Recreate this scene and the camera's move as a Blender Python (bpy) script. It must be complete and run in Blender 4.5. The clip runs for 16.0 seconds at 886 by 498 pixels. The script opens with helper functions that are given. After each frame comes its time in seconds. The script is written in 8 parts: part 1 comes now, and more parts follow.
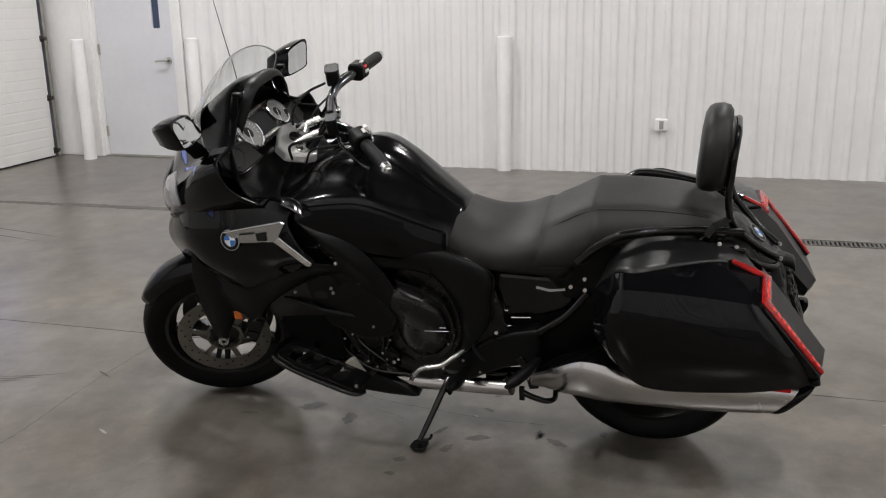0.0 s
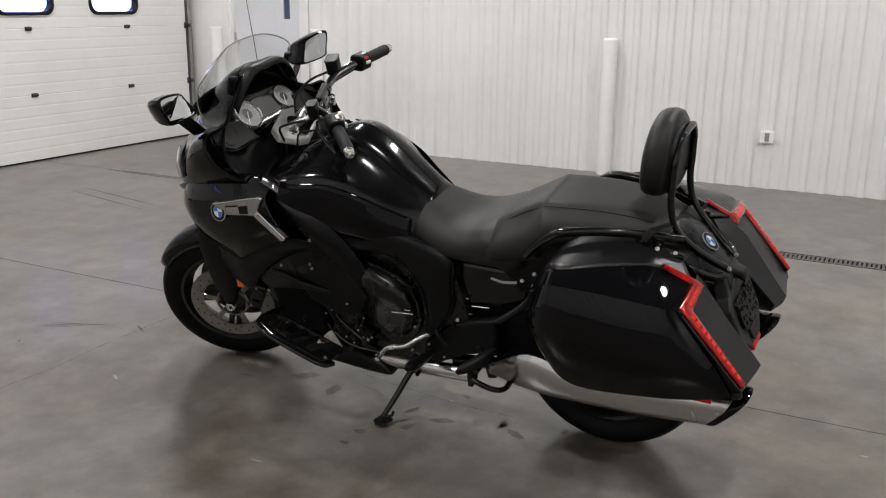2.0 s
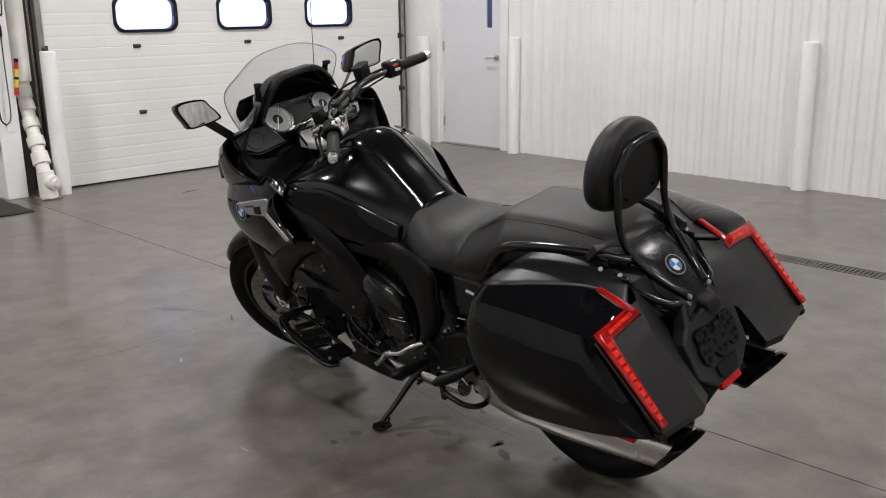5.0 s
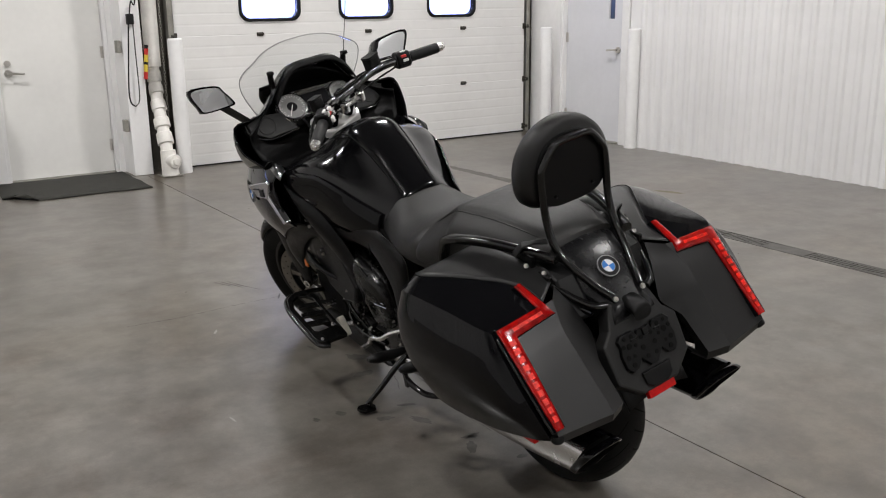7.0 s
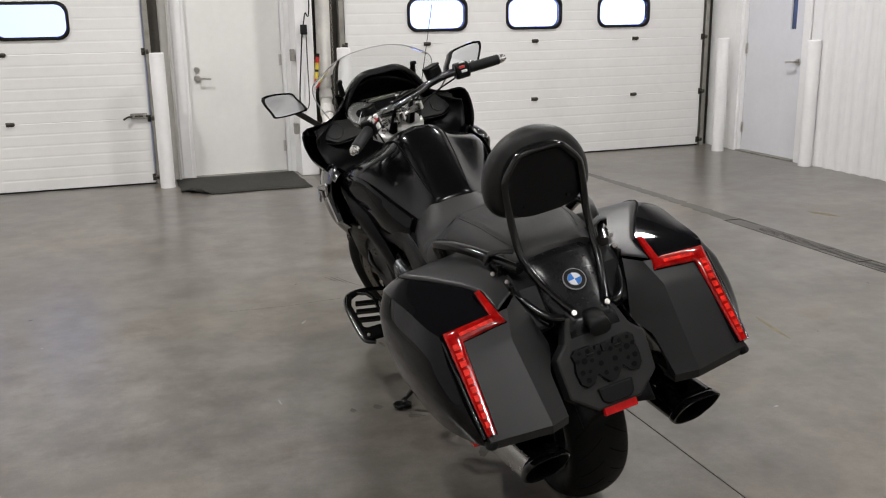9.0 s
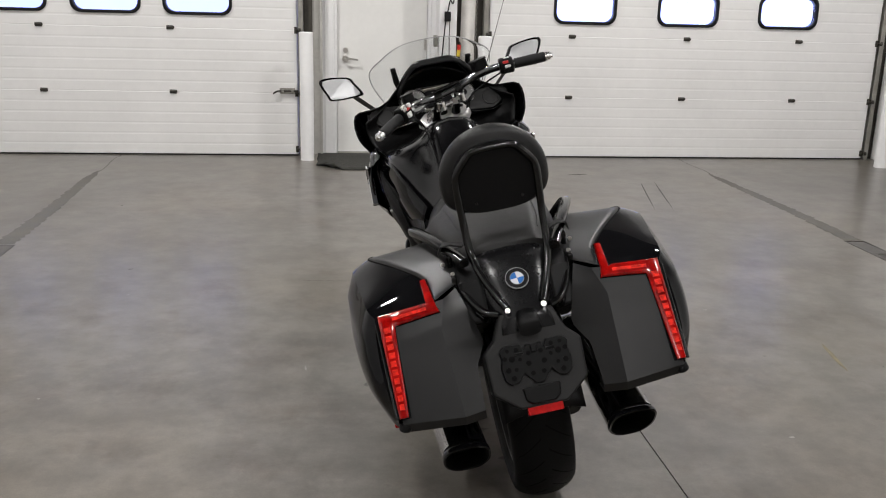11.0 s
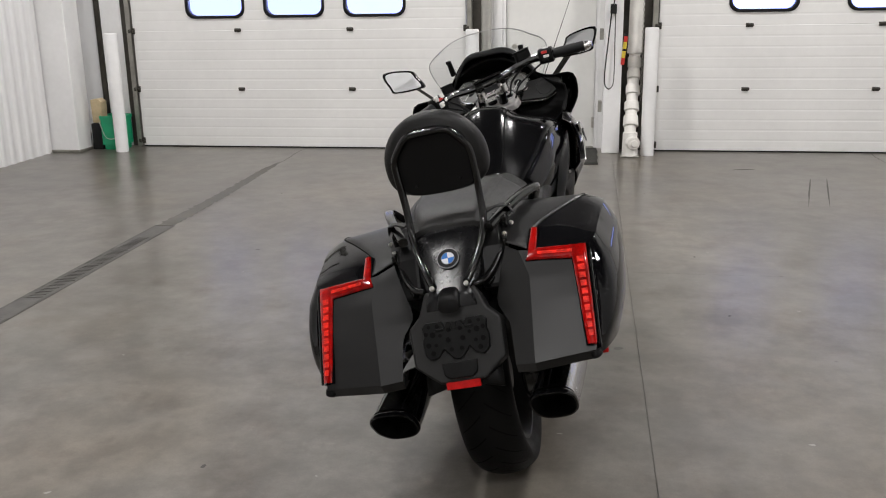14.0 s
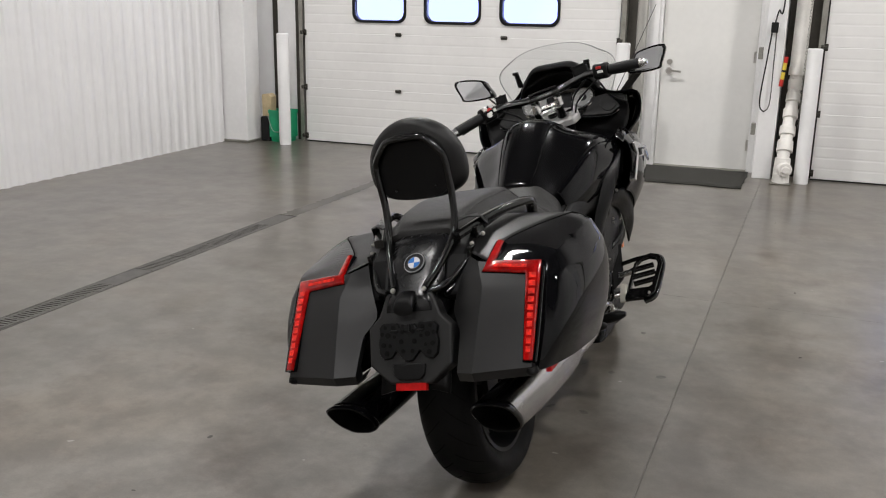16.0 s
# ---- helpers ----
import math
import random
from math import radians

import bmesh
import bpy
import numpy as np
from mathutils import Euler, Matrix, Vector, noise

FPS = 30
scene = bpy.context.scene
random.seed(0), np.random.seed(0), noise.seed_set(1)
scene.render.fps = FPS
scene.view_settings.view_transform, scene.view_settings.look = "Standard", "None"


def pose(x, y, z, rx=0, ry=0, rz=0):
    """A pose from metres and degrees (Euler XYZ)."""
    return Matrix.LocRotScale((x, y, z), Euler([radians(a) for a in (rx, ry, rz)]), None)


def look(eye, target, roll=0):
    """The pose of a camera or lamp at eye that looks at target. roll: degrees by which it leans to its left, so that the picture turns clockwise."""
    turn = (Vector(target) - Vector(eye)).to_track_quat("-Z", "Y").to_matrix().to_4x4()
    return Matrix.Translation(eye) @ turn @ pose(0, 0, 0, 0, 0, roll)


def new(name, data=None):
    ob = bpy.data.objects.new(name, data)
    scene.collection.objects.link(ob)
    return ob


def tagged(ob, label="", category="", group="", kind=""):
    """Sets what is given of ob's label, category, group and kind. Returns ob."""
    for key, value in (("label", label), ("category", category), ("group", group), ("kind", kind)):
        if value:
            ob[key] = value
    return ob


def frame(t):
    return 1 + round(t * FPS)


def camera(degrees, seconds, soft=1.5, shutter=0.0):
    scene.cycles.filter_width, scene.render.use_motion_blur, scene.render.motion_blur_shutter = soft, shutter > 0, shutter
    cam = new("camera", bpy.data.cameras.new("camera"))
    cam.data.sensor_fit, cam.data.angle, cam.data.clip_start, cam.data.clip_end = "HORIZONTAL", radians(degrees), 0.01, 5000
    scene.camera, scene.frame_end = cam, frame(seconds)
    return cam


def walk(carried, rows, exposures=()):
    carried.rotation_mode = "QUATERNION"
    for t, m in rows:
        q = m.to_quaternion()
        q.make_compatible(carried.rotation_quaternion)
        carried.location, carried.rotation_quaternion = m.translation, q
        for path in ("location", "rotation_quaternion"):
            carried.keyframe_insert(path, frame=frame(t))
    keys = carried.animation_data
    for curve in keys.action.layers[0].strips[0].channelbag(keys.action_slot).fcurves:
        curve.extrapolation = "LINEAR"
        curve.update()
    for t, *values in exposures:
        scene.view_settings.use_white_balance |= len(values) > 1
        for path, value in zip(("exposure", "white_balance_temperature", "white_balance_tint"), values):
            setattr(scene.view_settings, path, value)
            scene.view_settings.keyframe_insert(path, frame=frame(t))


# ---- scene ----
cam = camera(51.5, 16.0, soft=1.1)
PATH = [
    (0, (0.427, -0.226, 1.435), (2.28, 0.316, 0.912), -1.0),
    (0.5, (0.446, -0.386, 1.442), (2.264, 0.255, 0.91), -1.4),
    (1, (0.426, -0.576, 1.455), (2.205, 0.176, 0.937), -1.7),
    (1.5, (0.454, -0.722, 1.435), (2.18, 0.148, 0.921), 0.5),
    (2, (0.545, -0.868, 1.424), (2.265, 0.008, 0.902), 0.8),
    (2.5, (0.635, -1.028, 1.431), (2.31, -0.065, 0.916), 1.1),
    (3, (0.679, -1.184, 1.436), (2.284, -0.098, 0.942), -0.8),
    (3.5, (0.724, -1.379, 1.443), (2.222, -0.142, 0.967), -1.5),
    (4, (0.814, -1.476, 1.431), (2.247, -0.159, 0.968), -2.0),
    (4.5, (0.99, -1.534, 1.415), (2.413, -0.21, 0.942), -2.2),
    (5, (1.143, -1.608, 1.416), (2.506, -0.234, 0.91), -0.8),
    (5.2, (1.175, -1.646, 1.418), (2.518, -0.256, 0.904), -0.8),
    (7.3, (1.694, -2.072, 1.415), (2.72, -0.435, 0.897), -0.7),
    (7.5, (1.745, -2.098, 1.42), (2.743, -0.443, 0.904), -0.8),
    (8, (1.874, -2.237, 1.436), (2.77, -0.523, 0.927), -0.8),
    (8.5, (1.983, -2.357, 1.435), (2.738, -0.573, 0.94), 0.6),
    (9, (2.15, -2.399, 1.419), (2.798, -0.573, 0.922), -0.9),
    (9.5, (2.334, -2.432, 1.434), (2.868, -0.573, 0.925), 0.1),
    (9.7, (2.376, -2.462, 1.448), (2.867, -0.593, 0.935), 1.5),
    (11.8, (2.963, -2.654, 1.447), (3.096, -0.727, 0.93), 0.4),
    (12, (3.006, -2.651, 1.443), (3.116, -0.721, 0.93), 0.7),
    (12.5, (3.132, -2.691, 1.446), (3.149, -0.765, 0.905), 0.5),
    (13, (3.298, -2.781, 1.467), (3.192, -0.857, 0.928), 1.1),
    (13.5, (3.439, -2.811, 1.449), (3.206, -0.896, 0.92), 1.4),
    (14, (3.58, -2.741, 1.441), (3.28, -0.837, 0.908), -0.9),
    (14.5, (3.721, -2.679, 1.458), (3.319, -0.792, 0.931), 1.6),
    (15, (3.88, -2.677, 1.462), (3.397, -0.804, 0.952), 1.6),
    (15.5, (4.063, -2.664, 1.451), (3.459, -0.824, 0.951), 1.7),
    (16, (4.206, -2.62, 1.447), (3.485, -0.827, 0.932), 0.9),
]
walk(cam, [(t, look(eye, target, roll)) for t, eye, target, roll in PATH])

# ---- world and lights ----
world = bpy.data.worlds.new("world")
scene.world = world
world.use_nodes = True
wn = world.node_tree.nodes
sky = wn.new("ShaderNodeTexSky")
sky.sky_type, sky.sun_disc = "NISHITA", False
sky.sun_elevation, sky.sun_rotation = radians(38), radians(200)
world.node_tree.links.new(sky.outputs[0], wn["Background"].inputs[0])
wn["Background"].inputs[1].default_value = 0.12
sun = new("sun", bpy.data.lights.new("sun", "SUN"))
sun.data.energy, sun.data.angle, sun.data.color = 2.0, radians(0.6), (1.0, 0.95, 0.88)
sun.matrix_world = look((0, -14, 12), (0, 0, 0))

LAMP_Z = 5.3
LAMPS = [(5.9, 3.4, 182), (0.9, 3.4, 180), (5.9, -1.2, 112), (0.9, -1.2, 120), (3.4, -5.0, 170)]
for lx, ly, watts in LAMPS:
    lamp = new("ceiling_lamp", bpy.data.lights.new("ceiling_lamp", "AREA"))
    lamp.data.shape, lamp.data.size = "DISK", 0.46
    lamp.data.energy, lamp.data.color = watts, (1.0, 0.975, 0.96)
    lamp.location = (lx, ly, LAMP_Z)


# ---- materials ----
def material(name, color, rough=0.5, metal=0.0, vary=0.0, scale=8.0, bump=0.0, bump_scale=200.0, coat=0.0, rough_vary=0.0, spec=0.5, detail=4.0):
    """A surface with variation of tone at two scales, uneven gloss and fine relief."""
    m = bpy.data.materials.new(name)
    m.use_nodes = True
    nt, b = m.node_tree, m.node_tree.nodes["Principled BSDF"]
    b.inputs["Base Color"].default_value = (*color, 1)
    b.inputs["Roughness"].default_value, b.inputs["Metallic"].default_value = rough, metal
    b.inputs["Coat Weight"].default_value, b.inputs["Coat Roughness"].default_value = coat, 0.04
    b.inputs["Specular IOR Level"].default_value = spec
    co = nt.nodes.new("ShaderNodeTexCoord")
    if vary or rough_vary:
        big, fine, add = nt.nodes.new("ShaderNodeTexNoise"), nt.nodes.new("ShaderNodeTexNoise"), nt.nodes.new("ShaderNodeMath")
        big.inputs["Scale"].default_value, fine.inputs["Scale"].default_value = scale, scale * 9
        big.inputs["Detail"].default_value = fine.inputs["Detail"].default_value = detail
        nt.links.new(co.outputs["Object"], big.inputs["Vector"]), nt.links.new(co.outputs["Object"], fine.inputs["Vector"])
        add.operation = "MULTIPLY_ADD"
        add.inputs[1].default_value = 0.45
        nt.links.new(fine.outputs["Fac"], add.inputs[0]), nt.links.new(big.outputs["Fac"], add.inputs[2])
        if vary:
            r = nt.nodes.new("ShaderNodeMapRange")
            r.inputs[1].default_value, r.inputs[2].default_value = 0.45, 1.0
            r.inputs[3].default_value, r.inputs[4].default_value = 1 - vary, 1 + vary
            mul = nt.nodes.new("ShaderNodeVectorMath")
            mul.operation = "SCALE"
            mul.inputs[0].default_value = color
            nt.links.new(add.outputs[0], r.inputs[0]), nt.links.new(r.outputs[0], mul.inputs["Scale"])
            nt.links.new(mul.outputs[0], b.inputs["Base Color"])
        if rough_vary:
            r2 = nt.nodes.new("ShaderNodeMapRange")
            r2.inputs[1].default_value, r2.inputs[2].default_value = 0.45, 1.0
            r2.inputs[3].default_value, r2.inputs[4].default_value = rough - rough_vary, rough + rough_vary
            nt.links.new(add.outputs[0], r2.inputs[0]), nt.links.new(r2.outputs[0], b.inputs["Roughness"])
    if bump:
        n, bp = nt.nodes.new("ShaderNodeTexNoise"), nt.nodes.new("ShaderNodeBump")
        n.inputs["Scale"].default_value, n.inputs["Detail"].default_value = bump_scale, 3
        bp.inputs["Strength"].default_value, bp.inputs["Distance"].default_value = bump, 0.002
        nt.links.new(co.outputs["Object"], n.inputs["Vector"]), nt.links.new(n.outputs["Fac"], bp.inputs["Height"])
        nt.links.new(bp.outputs[0], b.inputs["Normal"])
    return m


def concrete():
    """Sealed grey concrete: cloudy tone, stains, pale scuffs, uneven sheen."""
    m = material("sealed_concrete", (0.135, 0.128, 0.121), 0.275, spec=0.70)
    nt, b = m.node_tree, m.node_tree.nodes["Principled BSDF"]
    co = nt.nodes.new("ShaderNodeTexCoord")

    def noise_node(s, d, rough=0.55):
        n = nt.nodes.new("ShaderNodeTexNoise")
        n.inputs["Scale"].default_value, n.inputs["Detail"].default_value, n.inputs["Roughness"].default_value = s, d, rough
        nt.links.new(co.outputs["Object"], n.inputs["Vector"])
        return n

    def ramp(src, stops):
        r = nt.nodes.new("ShaderNodeValToRGB")
        r.color_ramp.interpolation = "EASE"
        r.color_ramp.elements[0].position, r.color_ramp.elements[0].color = stops[0][0], (*stops[0][1], 1)
        r.color_ramp.elements[1].position, r.color_ramp.elements[1].color = stops[1][0], (*stops[1][1], 1)
        nt.links.new(src.outputs["Fac"], r.inputs["Fac"])
        return r

    def mix(a, c, kind="MULTIPLY", fac=1.0):
        x = nt.nodes.new("ShaderNodeMix")
        x.data_type, x.blend_type = "RGBA", kind
        x.inputs[0].default_value = fac
        nt.links.new(a, x.inputs[6]), nt.links.new(c, x.inputs[7])
        return x.outputs[2]

    cloud = ramp(noise_node(0.55, 5, 0.5), [(0.30, (0.106, 0.0975, 0.0850)), (0.72, (0.144, 0.1338, 0.1185))])
    fine = ramp(noise_node(5.5, 7, 0.68), [(0.32, (0.73, 0.715, 0.69)), (0.70, (1.20, 1.20, 1.19))])
    grain = ramp(noise_node(170, 2), [(0.3, (0.93, 0.93, 0.93)), (0.7, (1.06, 1.06, 1.06))])
    stain = ramp(noise_node(1.9, 5, 0.62), [(0.26, (0.66, 0.64, 0.60)), (0.54, (1, 1, 1))])
    warm = ramp(noise_node(0.8, 4, 0.55), [(0.45, (1, 1, 1)), (0.68, (1.06, 1.01, 0.93))])
    pale = ramp(noise_node(23.0, 3, 0.6), [(0.66, (0, 0, 0)), (0.80, (0.020, 0.019, 0.018))])
    vor = nt.nodes.new("ShaderNodeTexVoronoi")
    vor.inputs["Scale"].default_value = 3.1
    nt.links.new(co.outputs["Object"], vor.inputs["Vector"])
    spot = nt.nodes.new("ShaderNodeValToRGB")
    spot.color_ramp.elements[0].position, spot.color_ramp.elements[0].color = 0.014, (0.45, 0.44, 0.42, 1)
    spot.color_ramp.elements[1].position, spot.color_ramp.elements[1].color = 0.030, (1, 1, 1, 1)
    nt.links.new(vor.outputs["Distance"], spot.inputs["Fac"])
    c = mix(mix(mix(cloud.outputs[0], fine.outputs[0]), grain.outputs[0]), stain.outputs[0])
    # brownish smudges and pale worn streaks
    smudge = ramp(noise_node(3.4, 6, 0.70), [(0.46, (1, 1, 1)), (0.74, (0.66, 0.585, 0.53))])
    worn = ramp(noise_node(7.5, 8, 0.78), [(0.56, (0, 0, 0)), (0.78, (0.050, 0.047, 0.042))])
    c = mix(mix(c, warm.outputs[0]), spot.outputs[0])
    c = mix(mix(c, smudge.outputs[0]), worn.outputs[0], "ADD")
    c = mix(c, pale.outputs[0], "ADD")
    nt.links.new(c, b.inputs["Base Color"])
    bp = nt.nodes.new("ShaderNodeBump")
    bp.inputs["Strength"].default_value, bp.inputs["Distance"].default_value = 0.02, 0.003
    nt.links.new(noise_node(60, 2, 0.5).outputs["Fac"], bp.inputs["Height"])
    nt.links.new(bp.outputs[0], b.inputs["Normal"])
    return m


CONCRETE = concrete()
WALL = material("white_steel_liner", (0.735, 0.731, 0.728), 0.42, vary=0.05, scale=1.2, bump=0.05, bump_scale=30, rough_vary=0.06)
WHITE = material("white_paint", (0.78, 0.775, 0.77), 0.45, vary=0.06, scale=2.5, bump=0.06, bump_scale=60, rough_vary=0.08)
CEILING = material("dark_ceiling_liner", (0.10, 0.10, 0.105), 0.8, vary=0.1, scale=1.5)
DOOR_WHITE = material("white_door_paint", (0.74, 0.735, 0.71), 0.40, vary=0.05, scale=2.0, bump=0.05, bump_scale=90, rough_vary=0.06)
DOOR_GREY = material("pale_grey_door_paint", (0.66, 0.665, 0.69), 0.40, vary=0.05, scale=2.0, bump=0.05, bump_scale=90)
PANEL = material("white_door_panel", (0.735, 0.728, 0.712), 0.45, vary=0.05, scale=1.5, bump=0.08, bump_scale=120, rough_vary=0.05)
STEEL = material("galvanised_steel", (0.30, 0.29, 0.26), 0.5, metal=0.7, vary=0.25, scale=9, bump=0.1, bump_scale=50)
PALE_STEEL = material("pale_grey_steel_paint", (0.42, 0.41, 0.38), 0.5, vary=0.16, scale=4, bump=0.08, bump_scale=50, rough_vary=0.08)
DARK_STEEL = material("dark_mottled_steel", (0.045, 0.04, 0.032), 0.6, metal=0.3, vary=0.35, scale=6, bump=0.15, bump_scale=60)
RUBBER = material("black_rubber", (0.007, 0.007, 0.0075), 0.55, vary=0.2, scale=20, bump=0.1, bump_scale=300, spec=0.25)
MAT = material("dark_mat_pile", (0.024, 0.0235, 0.019), 0.9, vary=0.3, scale=25, bump=0.7, bump_scale=500)
GRATE = material("dark_cast_iron", (0.070, 0.066, 0.060), 0.55, metal=0.0, vary=0.3, scale=14, bump=0.2, bump_scale=120)
PVC = material("white_wrapped_pipe", (0.72, 0.70, 0.66), 0.5, vary=0.12, scale=9, bump=0.3, bump_scale=45)
GREEN = material("green_plastic", (0.010, 0.30, 0.14), 0.4, vary=0.1, scale=10)
CARD = material("brown_card", (0.45, 0.36, 0.22), 0.8, vary=0.2, scale=12)
RED_PLASTIC = material("red_plastic", (0.50, 0.02, 0.015), 0.4, vary=0.1, scale=20)
YELLOW = material("yellow_plastic", (0.65, 0.50, 0.05), 0.45, vary=0.1, scale=20)
NICKEL = material("satin_nickel", (0.55, 0.53, 0.50), 0.3, metal=1.0, vary=0.08, scale=30)
INFILL = material("dark_patch_mortar", (0.080, 0.074, 0.064), 0.5, vary=0.65, scale=6, bump=0.3, bump_scale=120, rough_vary=0.1)
JOINT = material("dark_joint_filler", (0.055, 0.052, 0.047), 0.7, vary=0.4, scale=30)


def glass(name, tint=(1, 1, 1), rough=0.0, ior=1.45):
    m = bpy.data.materials.new(name)
    m.use_nodes = True
    b = m.node_tree.nodes["Principled BSDF"]
    b.inputs["Base Color"].default_value = (*tint, 1)
    b.inputs["Transmission Weight"].default_value, b.inputs["Roughness"].default_value, b.inputs["IOR"].default_value = 1.0, rough, ior
    return m


PANE = glass("window_pane", (0.93, 0.95, 1.0), 0.02, 1.1)


# ---- mesh helpers ----
def part(name, bm, mat, parent=None, label="", smooth=35.0, solid=0.0, bevel=0.0):
    """Links a bmesh as one mesh object, under a thing or a part where one is given."""
    me = bpy.data.meshes.new(name)
    bmesh.ops.recalc_face_normals(bm, faces=bm.faces)
    bm.to_mesh(me)
    bm.free()
    me.materials.append(mat)
    if smooth:
        me.polygons.foreach_set("use_smooth", [True] * len(me.polygons))
        me.set_sharp_from_angle(angle=radians(smooth))
    ob = new(name, me)
    if parent:
        ob.parent = parent
    if solid:
        md = ob.modifiers.new("solid", "SOLIDIFY")
        md.thickness, md.offset = solid, -1
    if bevel:
        md = ob.modifiers.new("bevel", "BEVEL")
        md.width, md.segments, md.limit_method, md.angle_limit = bevel, 2, "ANGLE", radians(40)
    if label:
        ob["label"] = label
    return ob


def box(bm, c, s, m=None):
    """A box of centre c and size s added to bm, turned by m."""
    r = bmesh.ops.create_cube(bm, size=1)
    bmesh.ops.transform(bm, matrix=(m or Matrix()) @ Matrix.Translation(c) @ Matrix.Diagonal((*s, 1)), verts=r["verts"])
    return r["verts"]


def cyl(bm, a, b, r0, r1=None, n=16):
    """A cylinder or cone from a to b."""
    a, b = Vector(a), Vector(b)
    d = b - a
    res = bmesh.ops.create_cone(bm, cap_ends=True, segments=n, radius1=r0, radius2=r0 if r1 is None else r1, depth=d.length)
    m = Matrix.Translation((a + b) / 2) @ d.to_track_quat("Z", "Y").to_matrix().to_4x4()
    bmesh.ops.transform(bm, matrix=m, verts=res["verts"])
    return res["verts"]


def spline(pts, n, closed=False):
    """n points spread evenly over a Catmull-Rom curve through pts."""
    p = [Vector(q) for q in pts]
    k = len(p)
    segs = k if closed else k - 1
    out = []
    for i in range(n):
        u = i * segs / (n if closed else n - 1)
        j = min(int(u), segs - 1)
        f = u - j
        if closed:
            a, b, c, d = p[(j - 1) % k], p[j % k], p[(j + 1) % k], p[(j + 2) % k]
        else:
            b, c = p[j], p[j + 1]
            a = p[j - 1] if j > 0 else b * 2 - c
            d = p[j + 2] if j + 2 < k else c * 2 - b
        out.append(0.5 * (2 * b + (c - a) * f + (2 * a - 5 * b + 4 * c - d) * f * f + (3 * b - a - 3 * c + d) * f ** 3))
    return out


def grid(bm, rows, close=False, caps=False):
    """Faces over rows of points; close joins each row into a ring, caps fills the end rings."""
    vs = [[bm.verts.new(p) for p in r] for r in rows]
    n = len(vs[0])
    for a, b in zip(vs, vs[1:]):
        for i in range(n if close else n - 1):
            j = (i + 1) % n
            bm.faces.new((a[i], a[j], b[j], b[i]))
    if caps:
        bm.faces.new(vs[0]), bm.faces.new(vs[-1])
    return vs


def skin(bm, rows, nu, nv, close=False, caps=False):
    """A smooth surface through rows of control points, refined to nv rows of nu points."""
    fine = [spline(r, nu, close) for r in rows]
    cols = [spline([r[i] for r in fine], nv) for i in range(nu)]
    return grid(bm, [[c[j] for c in cols] for j in range(nv)], close, caps)


def tube(bm, pts, r, n=10, steps=0, taper=None):
    """A round tube along a smooth path."""
    p = spline(pts, steps) if steps else [Vector(q) for q in pts]
    up = Vector((0.13, 0.31, 0.94)).normalized()
    rows = []
    for i, q in enumerate(p):
        t = (p[min(i + 1, len(p) - 1)] - p[max(i - 1, 0)]).normalized()
        a = t.cross(up).normalized()
        up = a.cross(t).normalized()
        rr = r if taper is None else r + (taper - r) * i / (len(p) - 1)
        rows.append([q + (a * math.cos(w) + up * math.sin(w)) * rr for w in (2 * math.pi * k / n for k in range(n))])
    grid(bm, rows, True, True)


def prism(bm, outline, axis, lo, hi, inset=0.0):
    """An outline of 2D points extruded along an axis ('x', 'y' or 'z'); inset shrinks the hi end towards its middle."""
    k = len(outline)
    cu, cv = sum(p[0] for p in outline) / k, sum(p[1] for p in outline) / k

    def put(u, v, w):
        return {"x": (w, u, v), "y": (u, w, v), "z": (u, v, w)}[axis]
    a = [bm.verts.new(put(u, v, lo)) for u, v in outline]
    b = [bm.verts.new(put(cu + (u - cu) * (1 - inset), cv + (v - cv) * (1 - inset), hi)) for u, v in outline]
    bm.faces.new(a), bm.faces.new(b)
    for i in range(k):
        j = (i + 1) % k
        bm.faces.new((a[i], a[j], b[j], b[i]))
    return a + b


def rounded(w, h, r, n=6):
    """The outline of a rounded rectangle round the origin."""
    out = []
    for cx, cy, a0 in ((w / 2 - r, h / 2 - r, 0), (r - w / 2, h / 2 - r, 90), (r - w / 2, r - h / 2, 180), (w / 2 - r, r - h / 2, 270)):
        out += [(cx + r * math.cos(radians(a0 + 90 * i / n)), cy + r * math.sin(radians(a0 + 90 * i / n))) for i in range(n + 1)]
    return out


def thing(name, label, category, at=None, group="", kind=""):
    """An Empty that holds the parts of one thing."""
    ob = new(name)
    ob.empty_display_size = 0.1
    if at is not None:
        ob.matrix_world = at
    return tagged(ob, label, category, group, kind)


# ---- the room ----
X0, X1, Y0, Y1, ZC = -1.62, 8.24, -7.0, 6.14, 6.2
DRAINS = (0.85, 6.13)


